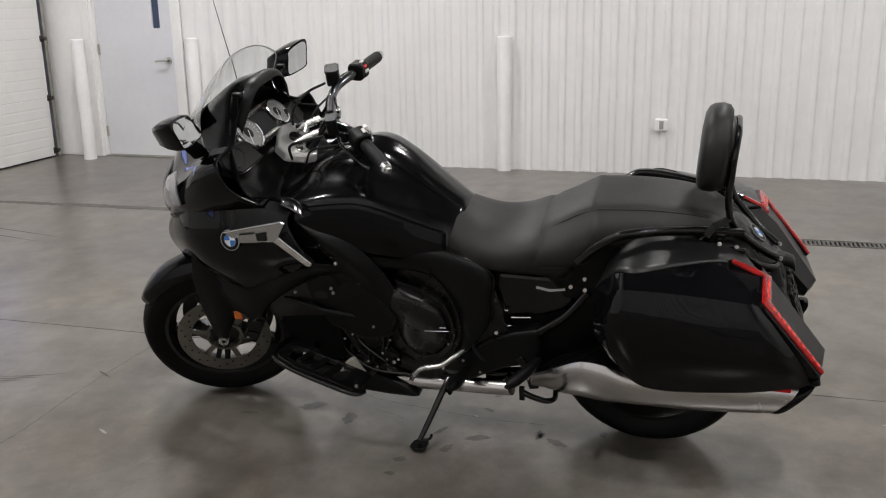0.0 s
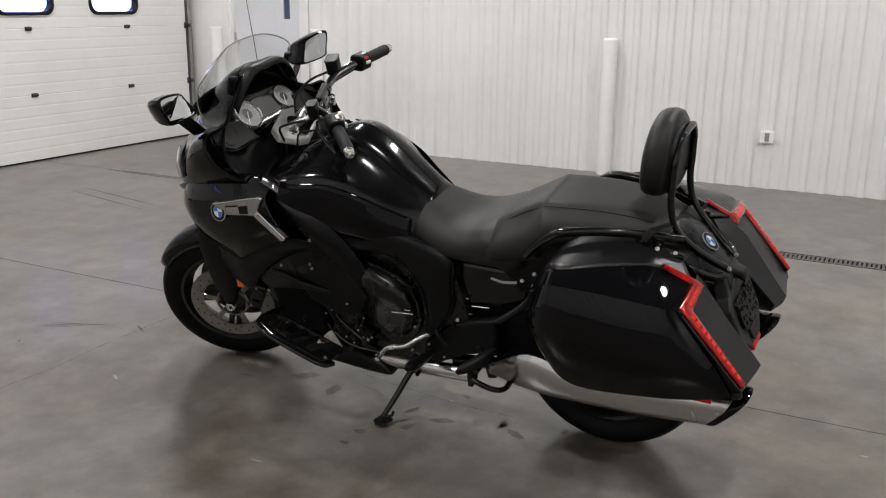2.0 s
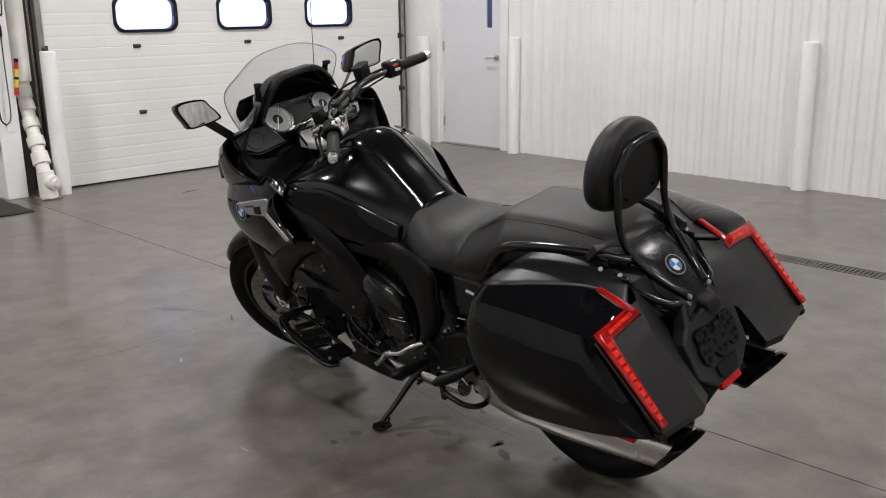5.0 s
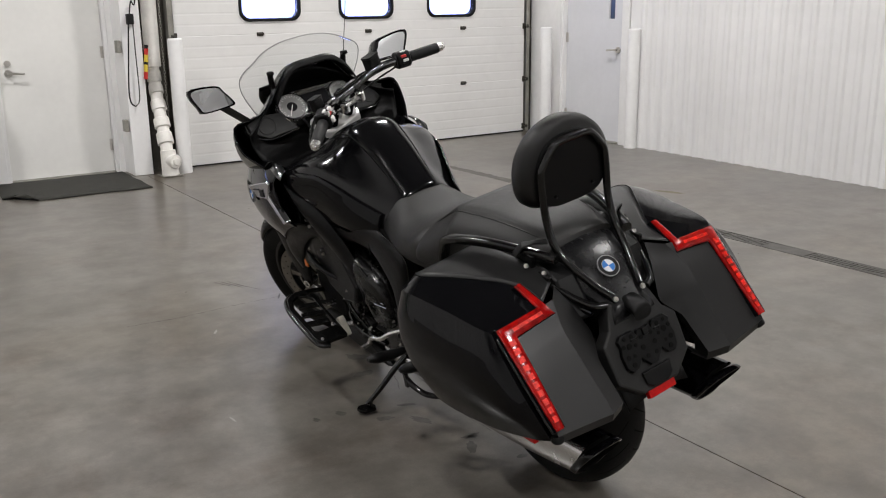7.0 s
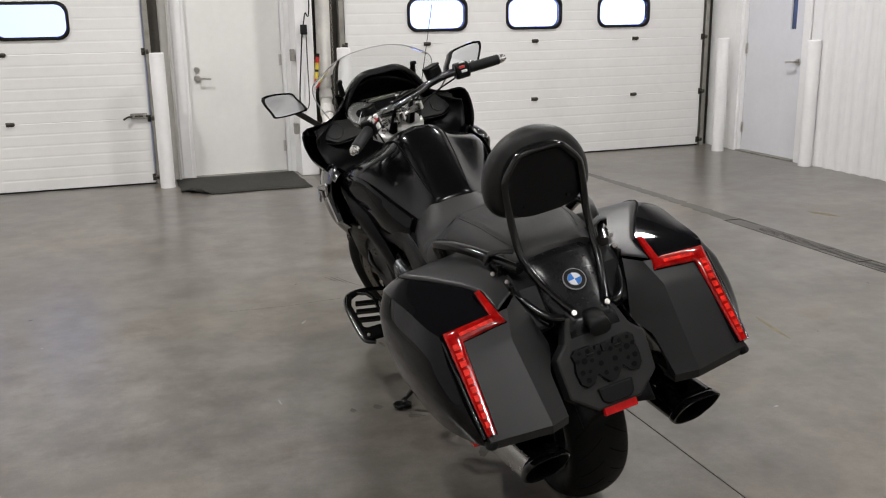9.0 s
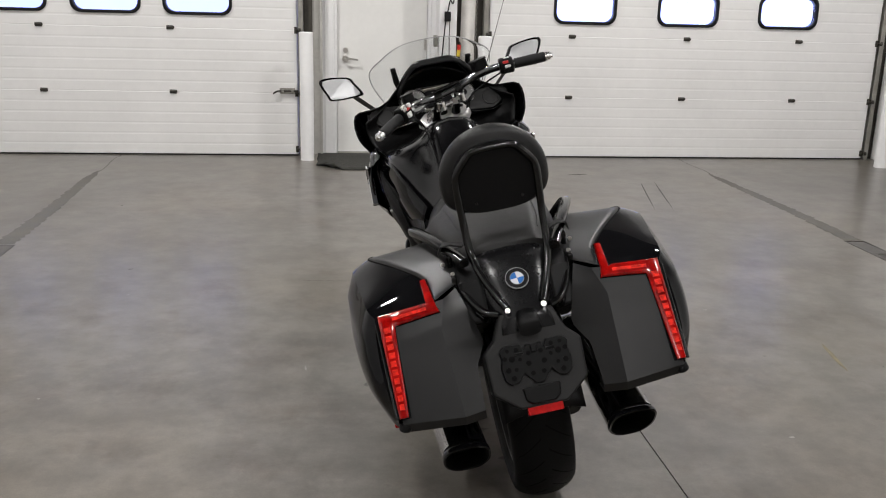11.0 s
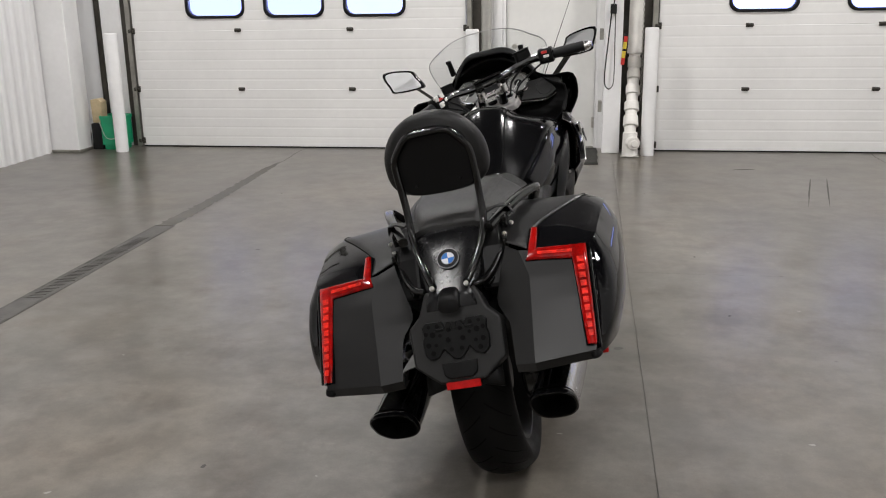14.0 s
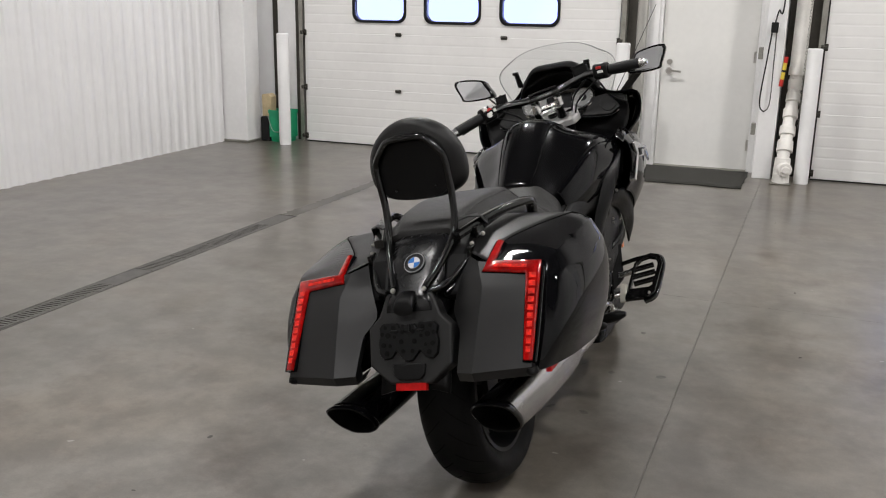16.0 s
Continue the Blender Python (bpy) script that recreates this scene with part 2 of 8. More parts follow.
def build_floor():
    bm = bmesh.new()
    prof = [(X0 - 0.4, 0)]
    for x in (0.85, 3.82, 6.13):
        w, d = (0.07, 0.05) if x in DRAINS else (0.0026, 0.005)
        prof += [(x - w, 0), (x - w, -d), (x + w, -d), (x + w, 0)]
    prof.append((X1 + 0.4, 0))
    ys = [Y0 - 0.4 + (Y1 + 1.0 - Y0) * i / 24 for i in range(25)]
    grid(bm, [[(x, y, z) for x, z in prof] for y in ys])
    ob = part("floor", bm, CONCRETE, smooth=0)
    tagged(ob, "sealed grey concrete floor with stains and scuffs", "floor", kind="structure")
    bm = bmesh.new()
    for y, xa, xb in ((-3.2, 0.95, 6.0),):
        box(bm, ((xa + xb) / 2, y, 0.0006), (xb - xa, 0.0014, 0.001))
    ob = part("floor_joint", bm, JOINT, smooth=0)
    random.seed(17)
    for pts, w in (([(2.60, 2.05), (2.85, 2.035), (3.10, 2.055), (3.40, 2.06), (3.80, 2.05)], 0.0013), ([(3.84, 2.05), (4.20, 2.04), (4.62, 2.045)], 0.0009), ([(3.45, 1.00), (3.40, 0.90), (3.365, 0.72), (3.335, 0.48), (3.33, 0.26)], 0.0014), ([(3.31, 0.88), (3.285, 0.80), (3.255, 0.74)], 0.0010)):
        bm = bmesh.new()
        line = spline([(x, y, 0) for x, y in pts], 60)
        rows = []
        for p in line:
            h = w * random.uniform(0.3, 1.5)
            j = Vector((random.uniform(-1, 1), random.uniform(-1, 1), 0)) * 0.003
            rows.append([p + j + Vector((-h, -h, 0.0006)), p + j + Vector((h, h, 0.0006))])
        grid(bm, rows)
        tagged(part("floor_crack", bm, JOINT, smooth=0), "thin ragged crack in the concrete floor", "crack", kind="structure")
    tagged(ob, "dark filled joints in the concrete floor", "floor joint", kind="structure")
    bm = bmesh.new()
    for x in DRAINS:
        box(bm, (x, 4.610, -0.0252), (0.1399, 3.60, 0.050))
    ob = part("floor_infill", bm, CONCRETE, smooth=0)
    tagged(ob, "grey concrete infill strips in line with the drains", "floor", kind="structure")
    random.seed(9)
    bm = bmesh.new()
    for x in DRAINS:
        rows = []
        for k in range(90):
            f = k / 89
            y = 2.82 + 2.35 * f
            w = (0.066 - 0.030 * f) * random.uniform(0.75, 1.12) * (1 - 0.8 * max(0, f - 0.9) * 10)
            m = 0.012 * math.sin(5 * f) + random.uniform(-0.006, 0.006)
            rows.append([(x + m - w, y, 0.0008), (x + m + w, y, 0.0008)])
        grid(bm, rows)
        rows = []
        for k in range(40):
            y = 5.12 + 0.86 * k / 39
            m = 0.010 * math.sin(7 * k / 39) + random.uniform(-0.004, 0.004)
            rows.append([(x + m - 0.005, y, 0.0008), (x + m + 0.005 * random.uniform(0.2, 1.2), y, 0.0008)])
        grid(bm, rows)
    ob = part("floor_patch", bm, INFILL, smooth=0)
    tagged(ob, "darker rough mortar strips where the drains were filled", "floor", kind="structure")


random.seed(5)


def build_drain(x):
    """A trench drain with slotted iron covers, some of them plain."""
    d = thing("floor_drain", "trench drain with slotted dark iron covers in the floor", "drain", pose(x, 0, 0), "floor drains", "structure")
    bm = bmesh.new()
    for s in (-1, 1):
        box(bm, (s * 0.064, -2.0, -0.006), (0.010, 9.6, 0.016))
    part("rim", bm, GRATE, d, smooth=0)
    y = 2.79
    k = 0
    while y > -6.5:
        bm = bmesh.new()
        if k % 9 in (0, 5):
            box(bm, (0, y - 0.15, -0.006), (0.116, 0.296, 0.012))
        else:
            for i in range(12):
                box(bm, (0, y - 0.0125 - i * 0.025, -0.006), (0.116, 0.0145, 0.012))
            for e in (-0.048, 0.048):
                box(bm, (e, y - 0.15, -0.0065), (0.020, 0.296, 0.012))
        tilt = Matrix.Translation((0, y - 0.15, 0)) @ Matrix.Rotation(random.uniform(-0.012, 0.012), 4, "X") @ Matrix.Rotation(random.uniform(-0.015, 0.015), 4, "Y") @ Matrix.Translation((0, 0.15 - y, random.uniform(0.0, 0.003)))
        bmesh.ops.transform(bm, matrix=tilt, verts=bm.verts)
        part("grate", bm, GRATE, d, smooth=0)
        y -= 0.30
        k += 1


def ribbed(name, x, ya, yb, z1, face, label):
    """A wall of ribbed steel sheet along y; face is the way its ribs stand out."""
    bm = bmesh.new()
    pitch = 0.141
    n = int((yb - ya) / pitch)
    line = []
    for i in range(n):
        y = ya + i * pitch
        for u, d in ((0.0, 0.0), (0.35, 0.0), (0.38, 0.0015), (0.45, 0.0180), (0.48, 0.0195), (0.73, 0.0195), (0.76, 0.0180), (0.83, 0.0015), (0.86, 0.0)):
            line.append((x + face * d, y + u * pitch))
    line += [(x, ya + n * pitch), (x, yb)]
    grid(bm, [[(px, py, z) for px, py in line] for z in (0.0, z1)])
    ob = part(name, bm, WALL, smooth=40)
    return tagged(ob, label, "wall", kind="structure")


def slab(name, c, s, mat, label, category="wall", bevel=0.0):
    bm = bmesh.new()
    box(bm, c, s)
    return tagged(part(name, bm, mat, smooth=0, bevel=bevel), label, category, kind="structure")


def build_walls():
    liner = ribbed("wall_east", X1 - 0.03, Y0, 4.545, ZC, -1, "white ribbed steel liner wall")
    for k in range(-6, 15):
        bm = bmesh.new()
        y = 0.237 + 0.282 * k
        cyl(bm, (X1 - 0.029, y, 1.457), (X1 - 0.036, y, 1.457), 0.0085, 0.006, n=8)
        part("screw", bm, WHITE, liner, smooth=30)
    slab("wall_east_back", (X1 + 0.15, (Y0 + 4.612) / 2, ZC / 2), (0.2, 4.612 - Y0, ZC), WALL, "plain white outer wall")
    ribbed("wall_west", X0, Y0, 5.57, ZC, 1, "white ribbed steel liner wall")
    slab("wall_west_back", (X0 - 0.13, (Y0 + Y1) / 2, ZC / 2), (0.2, Y1 - Y0 + 0.4, ZC), WALL, "plain white outer wall")
    slab("wall_south", ((X0 + X1) / 2, Y0 - 0.1, ZC / 2), (X1 - X0 + 0.6, 0.2, ZC), WALL, "plain white wall")
    slab("ceiling", ((X0 + X1) / 2, (Y0 + Y1) / 2, ZC + 0.05), (X1 - X0 + 0.8, Y1 - Y0 + 0.8, 0.1), CEILING, "dark grey ceiling", "ceiling")
    # the wall with the overhead doors: piers and heads round the openings
    spans = [(X0, -0.80), (2.38, 2.74), (3.70, 4.36), (7.92, X1 + 0.3)]
    for i, (a, b) in enumerate(spans):
        slab(f"wall_north_{i + 1}", ((a + b) / 2, Y1 + 0.12, ZC / 2), (b - a, 0.24, ZC), WALL, "white wall between the doors")
    for i, (a, b, z) in enumerate([(-0.80, 2.38, 3.3), (2.74, 3.70, 2.10), (4.36, 7.92, 3.3)]):
        slab(f"wall_north_head_{i + 1}", ((a + b) / 2, Y1 + 0.12, (ZC + z) / 2), (b - a, 0.24, ZC - z), WALL, "white wall over a door")
    # the side wall round the personnel door
    slab("wall_east_corner", (X1 + 0.15, (5.53 + Y1) / 2, ZC / 2), (0.2, Y1 - 5.53, ZC), WALL, "white wall in the corner")
    slab("wall_east_head", (X1 + 0.15, 5.015, (ZC + 2.1) / 2), (0.2, 1.03, ZC - 2.1), WALL, "white wall over the door")
    slab("trim_corner_east", (X1 - 0.02, 5.83, 1.6), (0.05, 0.42, 3.2), WHITE, "white painted corner trim", "trim", 0.006)
    slab("trim_corner_west", (X0 + 0.13, 5.72, 1.6), (0.30, 0.26, 3.2), WHITE, "white boxed corner column", "trim", 0.008)
    slab("pilaster", (3.81, 6.00, 1.7), (0.16, 0.28, 3.4), WHITE, "white boxed pilaster beside the door", "trim", 0.006)
    slab("pilaster_jamb", (4.11, 6.115, 1.7), (0.43, 0.03, 3.4), DARK_STEEL, "dark mottled steel door jamb", "trim")
    slab("jamb_grey", (2.60, 6.10, 1.7), (0.16, 0.05, 3.4), PALE_STEEL, "pale grey painted steel door jamb", "trim", 0.004)
    slab("jamb_fold", (2.668, 6.062, 1.7), (0.024, 0.03, 3.4), PALE_STEEL, "pale folded edge of the steel jamb", "trim", 0.003)
    # a dark strip stands in for the narrow shadow beside the column
    slab("gap_shade_west", (-1.285, 6.122, 1.7), (0.055, 0.03, 3.4), DARK_STEEL, "dark strip painted as the shadow in the gap beside the corner column", "trim")
    slab("column_foot", (X0 + 0.135, 5.715, 0.012), (0.34, 0.30, 0.024), STEEL, "thin steel base plate under the corner column", "trim", 0.004)
    slab("jamb_west", (-1.09, 6.11, 1.7), (0.30, 0.04, 3.4), WHITE, "white painted door jamb", "trim")


def overhead_door(xa, xb, windows, hinges, label):
    """A sectional overhead door: grooved panels, a row of oval windows, hinges, side tracks."""
    d = thing("overhead_door", label, "garage door", pose(0, 6.0, 0), "overhead doors", "structure")
    h, xm, zs = 0.565, (xa + xb) / 2, 0.012
    win_w, win_h = 0.549, 0.259
    for k in range(6):
        z0 = zs + k * h
        bm = bmesh.new()
        levels = [0.0, 0.004]
        for g in range(1, 6):
            zz = g * h / 6
            levels += [zz - 0.012, zz - 0.003, zz + 0.003, zz + 0.012]
        levels += [h - 0.004, h]
        depth = [0.0022, 0.0] + [0.0, 0.0011, 0.0011, 0.0] * 5 + [0.0, 0.0022]
        cuts = [xa, xb]
        if k == 2:
            zc = 1.41 - z0
            zmin, zmax = zc - win_h / 2, zc + win_h / 2
            keep = [(z, dd) for z, dd in zip(levels, depth) if abs(z - zmin) > 0.012 and abs(z - zmax) > 0.012]
            keep += [(zmin, 0.0), (zmax, 0.0)]
            keep.sort()
            levels, depth = [a for a, b in keep], [b for a, b in keep]
            for w in windows:
                cuts += [w - win_w / 2, w + win_w / 2]
            cuts.sort()
        vs = [[bm.verts.new((x, dd, z0 + z)) for x in cuts] for z, dd in zip(levels, depth)]
        for j in range(len(levels) - 1):
            for i in range(len(cuts) - 1):
                zmid, xmid = (levels[j] + levels[j + 1]) / 2, (cuts[i] + cuts[i + 1]) / 2
                if k == 2 and abs(zmid - zc) < win_h / 2 and any(abs(xmid - w) < win_w / 2 for w in windows):
                    continue
                bm.faces.new((vs[j][i], vs[j][i + 1], vs[j + 1][i + 1], vs[j + 1][i]))
        bmesh.ops.recalc_face_normals(bm, faces=bm.faces)
        if bm.faces[:][0].normal.y > 0:
            bmesh.ops.reverse_faces(bm, faces=bm.faces)
        ext = bmesh.ops.extrude_face_region(bm, geom=bm.faces[:])
        bmesh.ops.translate(bm, vec=(0, 0.045, 0), verts=[e for e in ext["geom"] if isinstance(e, bmesh.types.BMVert)])
        sec = part("section", bm, PANEL, d, smooth=0)
        if k == 2:
            for w in windows:
                bm = bmesh.new()
                outer, inner = rounded(0.600, 0.310, 0.090), rounded(0.548, 0.258, 0.082)
                rings = [[(w + u, y, 1.41 + v) for u, v in o] for o, y in ((outer, 0.0), (outer, -0.012), ([(a * 0.97, b * 0.96) for a, b in outer], -0.018), ([(a * 1.02, b * 1.03) for a, b in inner], -0.018), (inner, -0.010), (inner, 0.05))]
                grid(bm, rings, True)
                fr = part("window_frame", bm, RUBBER, sec, "black rubber window frame")
                bm = bmesh.new()
                prism(bm, [(w + u, 1.41 + v) for u, v in rounded(0.546, 0.256, 0.080)], "y", 0.018, 0.024)
                p = part("pane", bm, PANE, sec, smooth=0)
                p.visible_shadow = False
    for k in range(1, 6):
        bm = bmesh.new()
        box(bm, (xm, 0.058, zs + k * h), (xb - xa, 0.014, 0.05))
        part("joint_seal", bm, RUBBER, d, smooth=0)
    for k in range(1, 4):
        for x in hinges:
            bm = bmesh.new()
            z = zs + k * h
            box(bm, (x, -0.003, z), (0.062, 0.005, 0.036))
            cyl(bm, (x - 0.028, -0.011, z + 0.004), (x + 0.022, -0.011, z + 0.004), 0.011, n=10)
            prism(bm, [(x + 0.018, z - 0.016), (x + 0.038, z - 0.008), (x + 0.038, z + 0.012), (x + 0.018, z + 0.018)], "y", -0.014, -0.004)
            part("hinge", bm, DARK_STEEL, d, bevel=0.002)
    bm = bmesh.new()
    box(bm, (xm, 0.014, 0.006), (xb - xa, 0.03, 0.012))
    part("bottom_seal", bm, RUBBER, d, smooth=0)
    for s, x in ((-1, xa), (1, xb)):
        bm = bmesh.new()
        box(bm, (x + s * 0.035, 0.06, 1.65), (0.045, 0.012, 3.3))
        box(bm, (x + s * 0.055, 0.02, 1.65), (0.006, 0.09, 3.3))
        box(bm, (x + s * 0.035, -0.024, 1.65), (0.045, 0.005, 3.3))
        part("track", bm, STEEL, d, smooth=0)
        bm = bmesh.new()
        box(bm, (x + s * 0.10, 0.075, 1.65), (0.08, 0.05, 3.3))
        part("track_backing", bm, DARK_STEEL, d, smooth=0)
        for k in range(0, 4):
            z = zs + max(k * h, 0.05)
            bm = bmesh.new()
            cyl(bm, (x - s * 0.012, -0.016, z), (x + s * 0.05, -0.016, z), 0.009, n=10)
            cyl(bm, (x + s * 0.014, -0.016, z), (x + s * 0.038, -0.016, z), 0.022, n=14)
            box(bm, (x - s * 0.006, -0.005, z), (0.030, 0.010, 0.060))
            part("roller", bm, DARK_STEEL, d, bevel=0.002)
    return d


def personnel_door(name, m, w, h, mat, label, lever_side, kind_window=False, zl=0.885):
    """A flat steel door in its frame: local x along the wall, the room at -y, origin at the middle of its foot."""
    d = thing(name, label, "door", m, "", "structure")
    bm = bmesh.new()
    if kind_window:
        wx, wz, ww, wh = lever_side * 0.240, 1.535, 0.080, 0.62
        xs, zs2 = sorted((-w / 2, wx - ww / 2, wx + ww / 2, w / 2)), (0.012, wz - wh / 2, wz + wh / 2, h)
        vs = [[bm.verts.new((x, 0, z)) for x in xs] for z in zs2]
        for j in range(3):
            for i in range(3):
                if not (i == 1 and j == 1):
                    bm.faces.new((vs[j][i], vs[j][i + 1], vs[j + 1][i + 1], vs[j + 1][i]))
        ext = bmesh.ops.extrude_face_region(bm, geom=bm.faces[:])
        bmesh.ops.translate(bm, vec=(0, 0.044, 0), verts=[e for e in ext["geom"] if isinstance(e, bmesh.types.BMVert)])
    else:
        box(bm, (0, 0.022, h / 2 + 0.006), (w, 0.044, h - 0.012))
    leaf = part("leaf", bm, mat, d, smooth=0)
    if kind_window:
        bm = bmesh.new()
        box(bm, (wx, 0.02, wz), (ww + 0.002, 0.006, wh + 0.002))
        part("pane", bm, BLUE_PANE, leaf, "narrow blue-tinted glass", smooth=0)
    for s in (-1, 1):
        bm = bmesh.new()
        box(bm, (s * (w / 2 + 0.030), 0.02, h / 2), (0.052, 0.13, h + 0.05))
        part("jamb", bm, WHITE, d, smooth=0, bevel=0.004)
        bm = bmesh.new()
        box(bm, (s * (w / 2 + 0.075), -0.052, h / 2), (0.085, 0.024, h + 0.12))
        part("casing", bm, WHITE, d, smooth=0, bevel=0.005)
        bm = bmesh.new()
        box(bm, (s * (w / 2 + 0.002), 0.058, h / 2), (0.040, 0.024, h + 0.03))
        part("door_stop", bm, WHITE, d, smooth=0)
    bm = bmesh.new()
    box(bm, (0, 0.058, h - 0.004), (w, 0.022, 0.030))
    part("door_stop", bm, WHITE, d, smooth=0)
    bm = bmesh.new()
    box(bm, (0, 0.02, h + 0.03), (w + 0.12, 0.13, 0.052))
    part("head", bm, WHITE, d, smooth=0)
    lx = lever_side * (w / 2 - 0.075)
    bm = bmesh.new()
    cyl(bm, (lx, 0, zl), (lx, -0.014, zl), 0.031, n=20)
    cyl(bm, (lx, -0.01, zl), (lx, -0.055, zl), 0.011)
    tube(bm, [(lx, -0.05, zl), (lx - lever_side * 0.05, -0.056, zl + 0.001), (lx - lever_side * 0.115, -0.050, zl - 0.005)], 0.0095, 8, 10)
    part("lever_handle", bm, NICKEL, leaf, "satin metal lever handle")
    if not kind_window:
        bm = bmesh.new()
        cyl(bm, (lx, 0, 0.965), (lx, -0.018, 0.965), 0.025, n=20)
        part("deadbolt", bm, NICKEL, leaf)
    for z in (0.24, 1.03, 1.82):
        bm = bmesh.new()
        cyl(bm, (-lever_side * (w / 2 + 0.004), -0.006, z - 0.05), (-lever_side * (w / 2 + 0.004), -0.006, z + 0.05), 0.008, n=8)
        box(bm, (-lever_side * (w / 2 - 0.010), -0.001, z), (0.024, 0.004, 0.10))
        part("hinge", bm, NICKEL, d)
    bm = bmesh.new()
    box(bm, (0, -0.01, 0.005), (w, 0.12, 0.010))
    part("threshold", bm, STEEL, d, smooth=0)
    return d


def bollard(x, y, h=1.135, r=0.061):
    d = thing("bollard", "white painted steel pipe bollard on the floor", "bollard", pose(x, y, 0), "bollards")
    bm = bmesh.new()
    ring = [(r, 0.0), (r, h - 0.012), (r * 0.97, h - 0.002), (r * 0.90, h + 0.002), (r * 0.2, h + 0.004)]
    grid(bm, [[(q * math.cos(a), q * math.sin(a), z) for a in (2 * math.pi * i / 28 for i in range(28))] for q, z in ring], True, True)
    part("post", bm, WHITE, d, smooth=50)


BLUE_PANE = material("blue_tinted_glass", (0.045, 0.065, 0.12), 0.08, vary=0.1, scale=3)
build_floor()
for dx in DRAINS:
    build_drain(dx)
build_walls()
overhead_door(4.215, 8.06, (5.113, 6.111, 7.107), (5.00, 6.12, 7.246), "white sectional overhead door with three windows, closed")
overhead_door(-0.86, 2.45, (0.006, 0.798, 1.585), (0.22, 1.338), "white sectional overhead door with three windows, closed")
personnel_door("door_1", pose(3.235, 6.20, 0), 0.835, 2.05, DOOR_WHITE, "plain white steel door with lever and deadbolt, closed", -1)
personnel_door("door_2", pose(8.25, 5.085, 0, 0, 0, -90), 0.84, 2.05, DOOR_GREY, "pale grey steel door with a narrow window, closed", 1, True, 0.925)
for bx, by in ((8.15, 1.465), (8.14, 4.42), (8.00, 5.55), (2.54, 5.77), (4.14, 5.78), (-0.93, 5.67)):
    bollard(bx, by)
for lx, ly, watts in LAMPS:
    d = thing("ceiling_light", "round high-bay lamp hung below the ceiling", "ceiling light", pose(lx, ly, 0), "ceiling lights")
    bm = bmesh.new()
    rings = [(0.31, LAMP_Z - 0.02), (0.33, LAMP_Z - 0.02), (0.25, LAMP_Z + 0.12), (0.09, LAMP_Z + 0.20), (0.09, LAMP_Z + 0.34), (0.02, LAMP_Z + 0.36)]
    grid(bm, [[(q * math.cos(t), q * math.sin(t), z) for t in (2 * math.pi * i / 32 for i in range(32))] for q, z in rings], True)
    part("shade", bm, STEEL, d, smooth=40)
    bm = bmesh.new()
    cyl(bm, (0, 0, LAMP_Z + 0.34), (0, 0, ZC), 0.006, n=8)
    part("hanger", bm, STEEL, d)


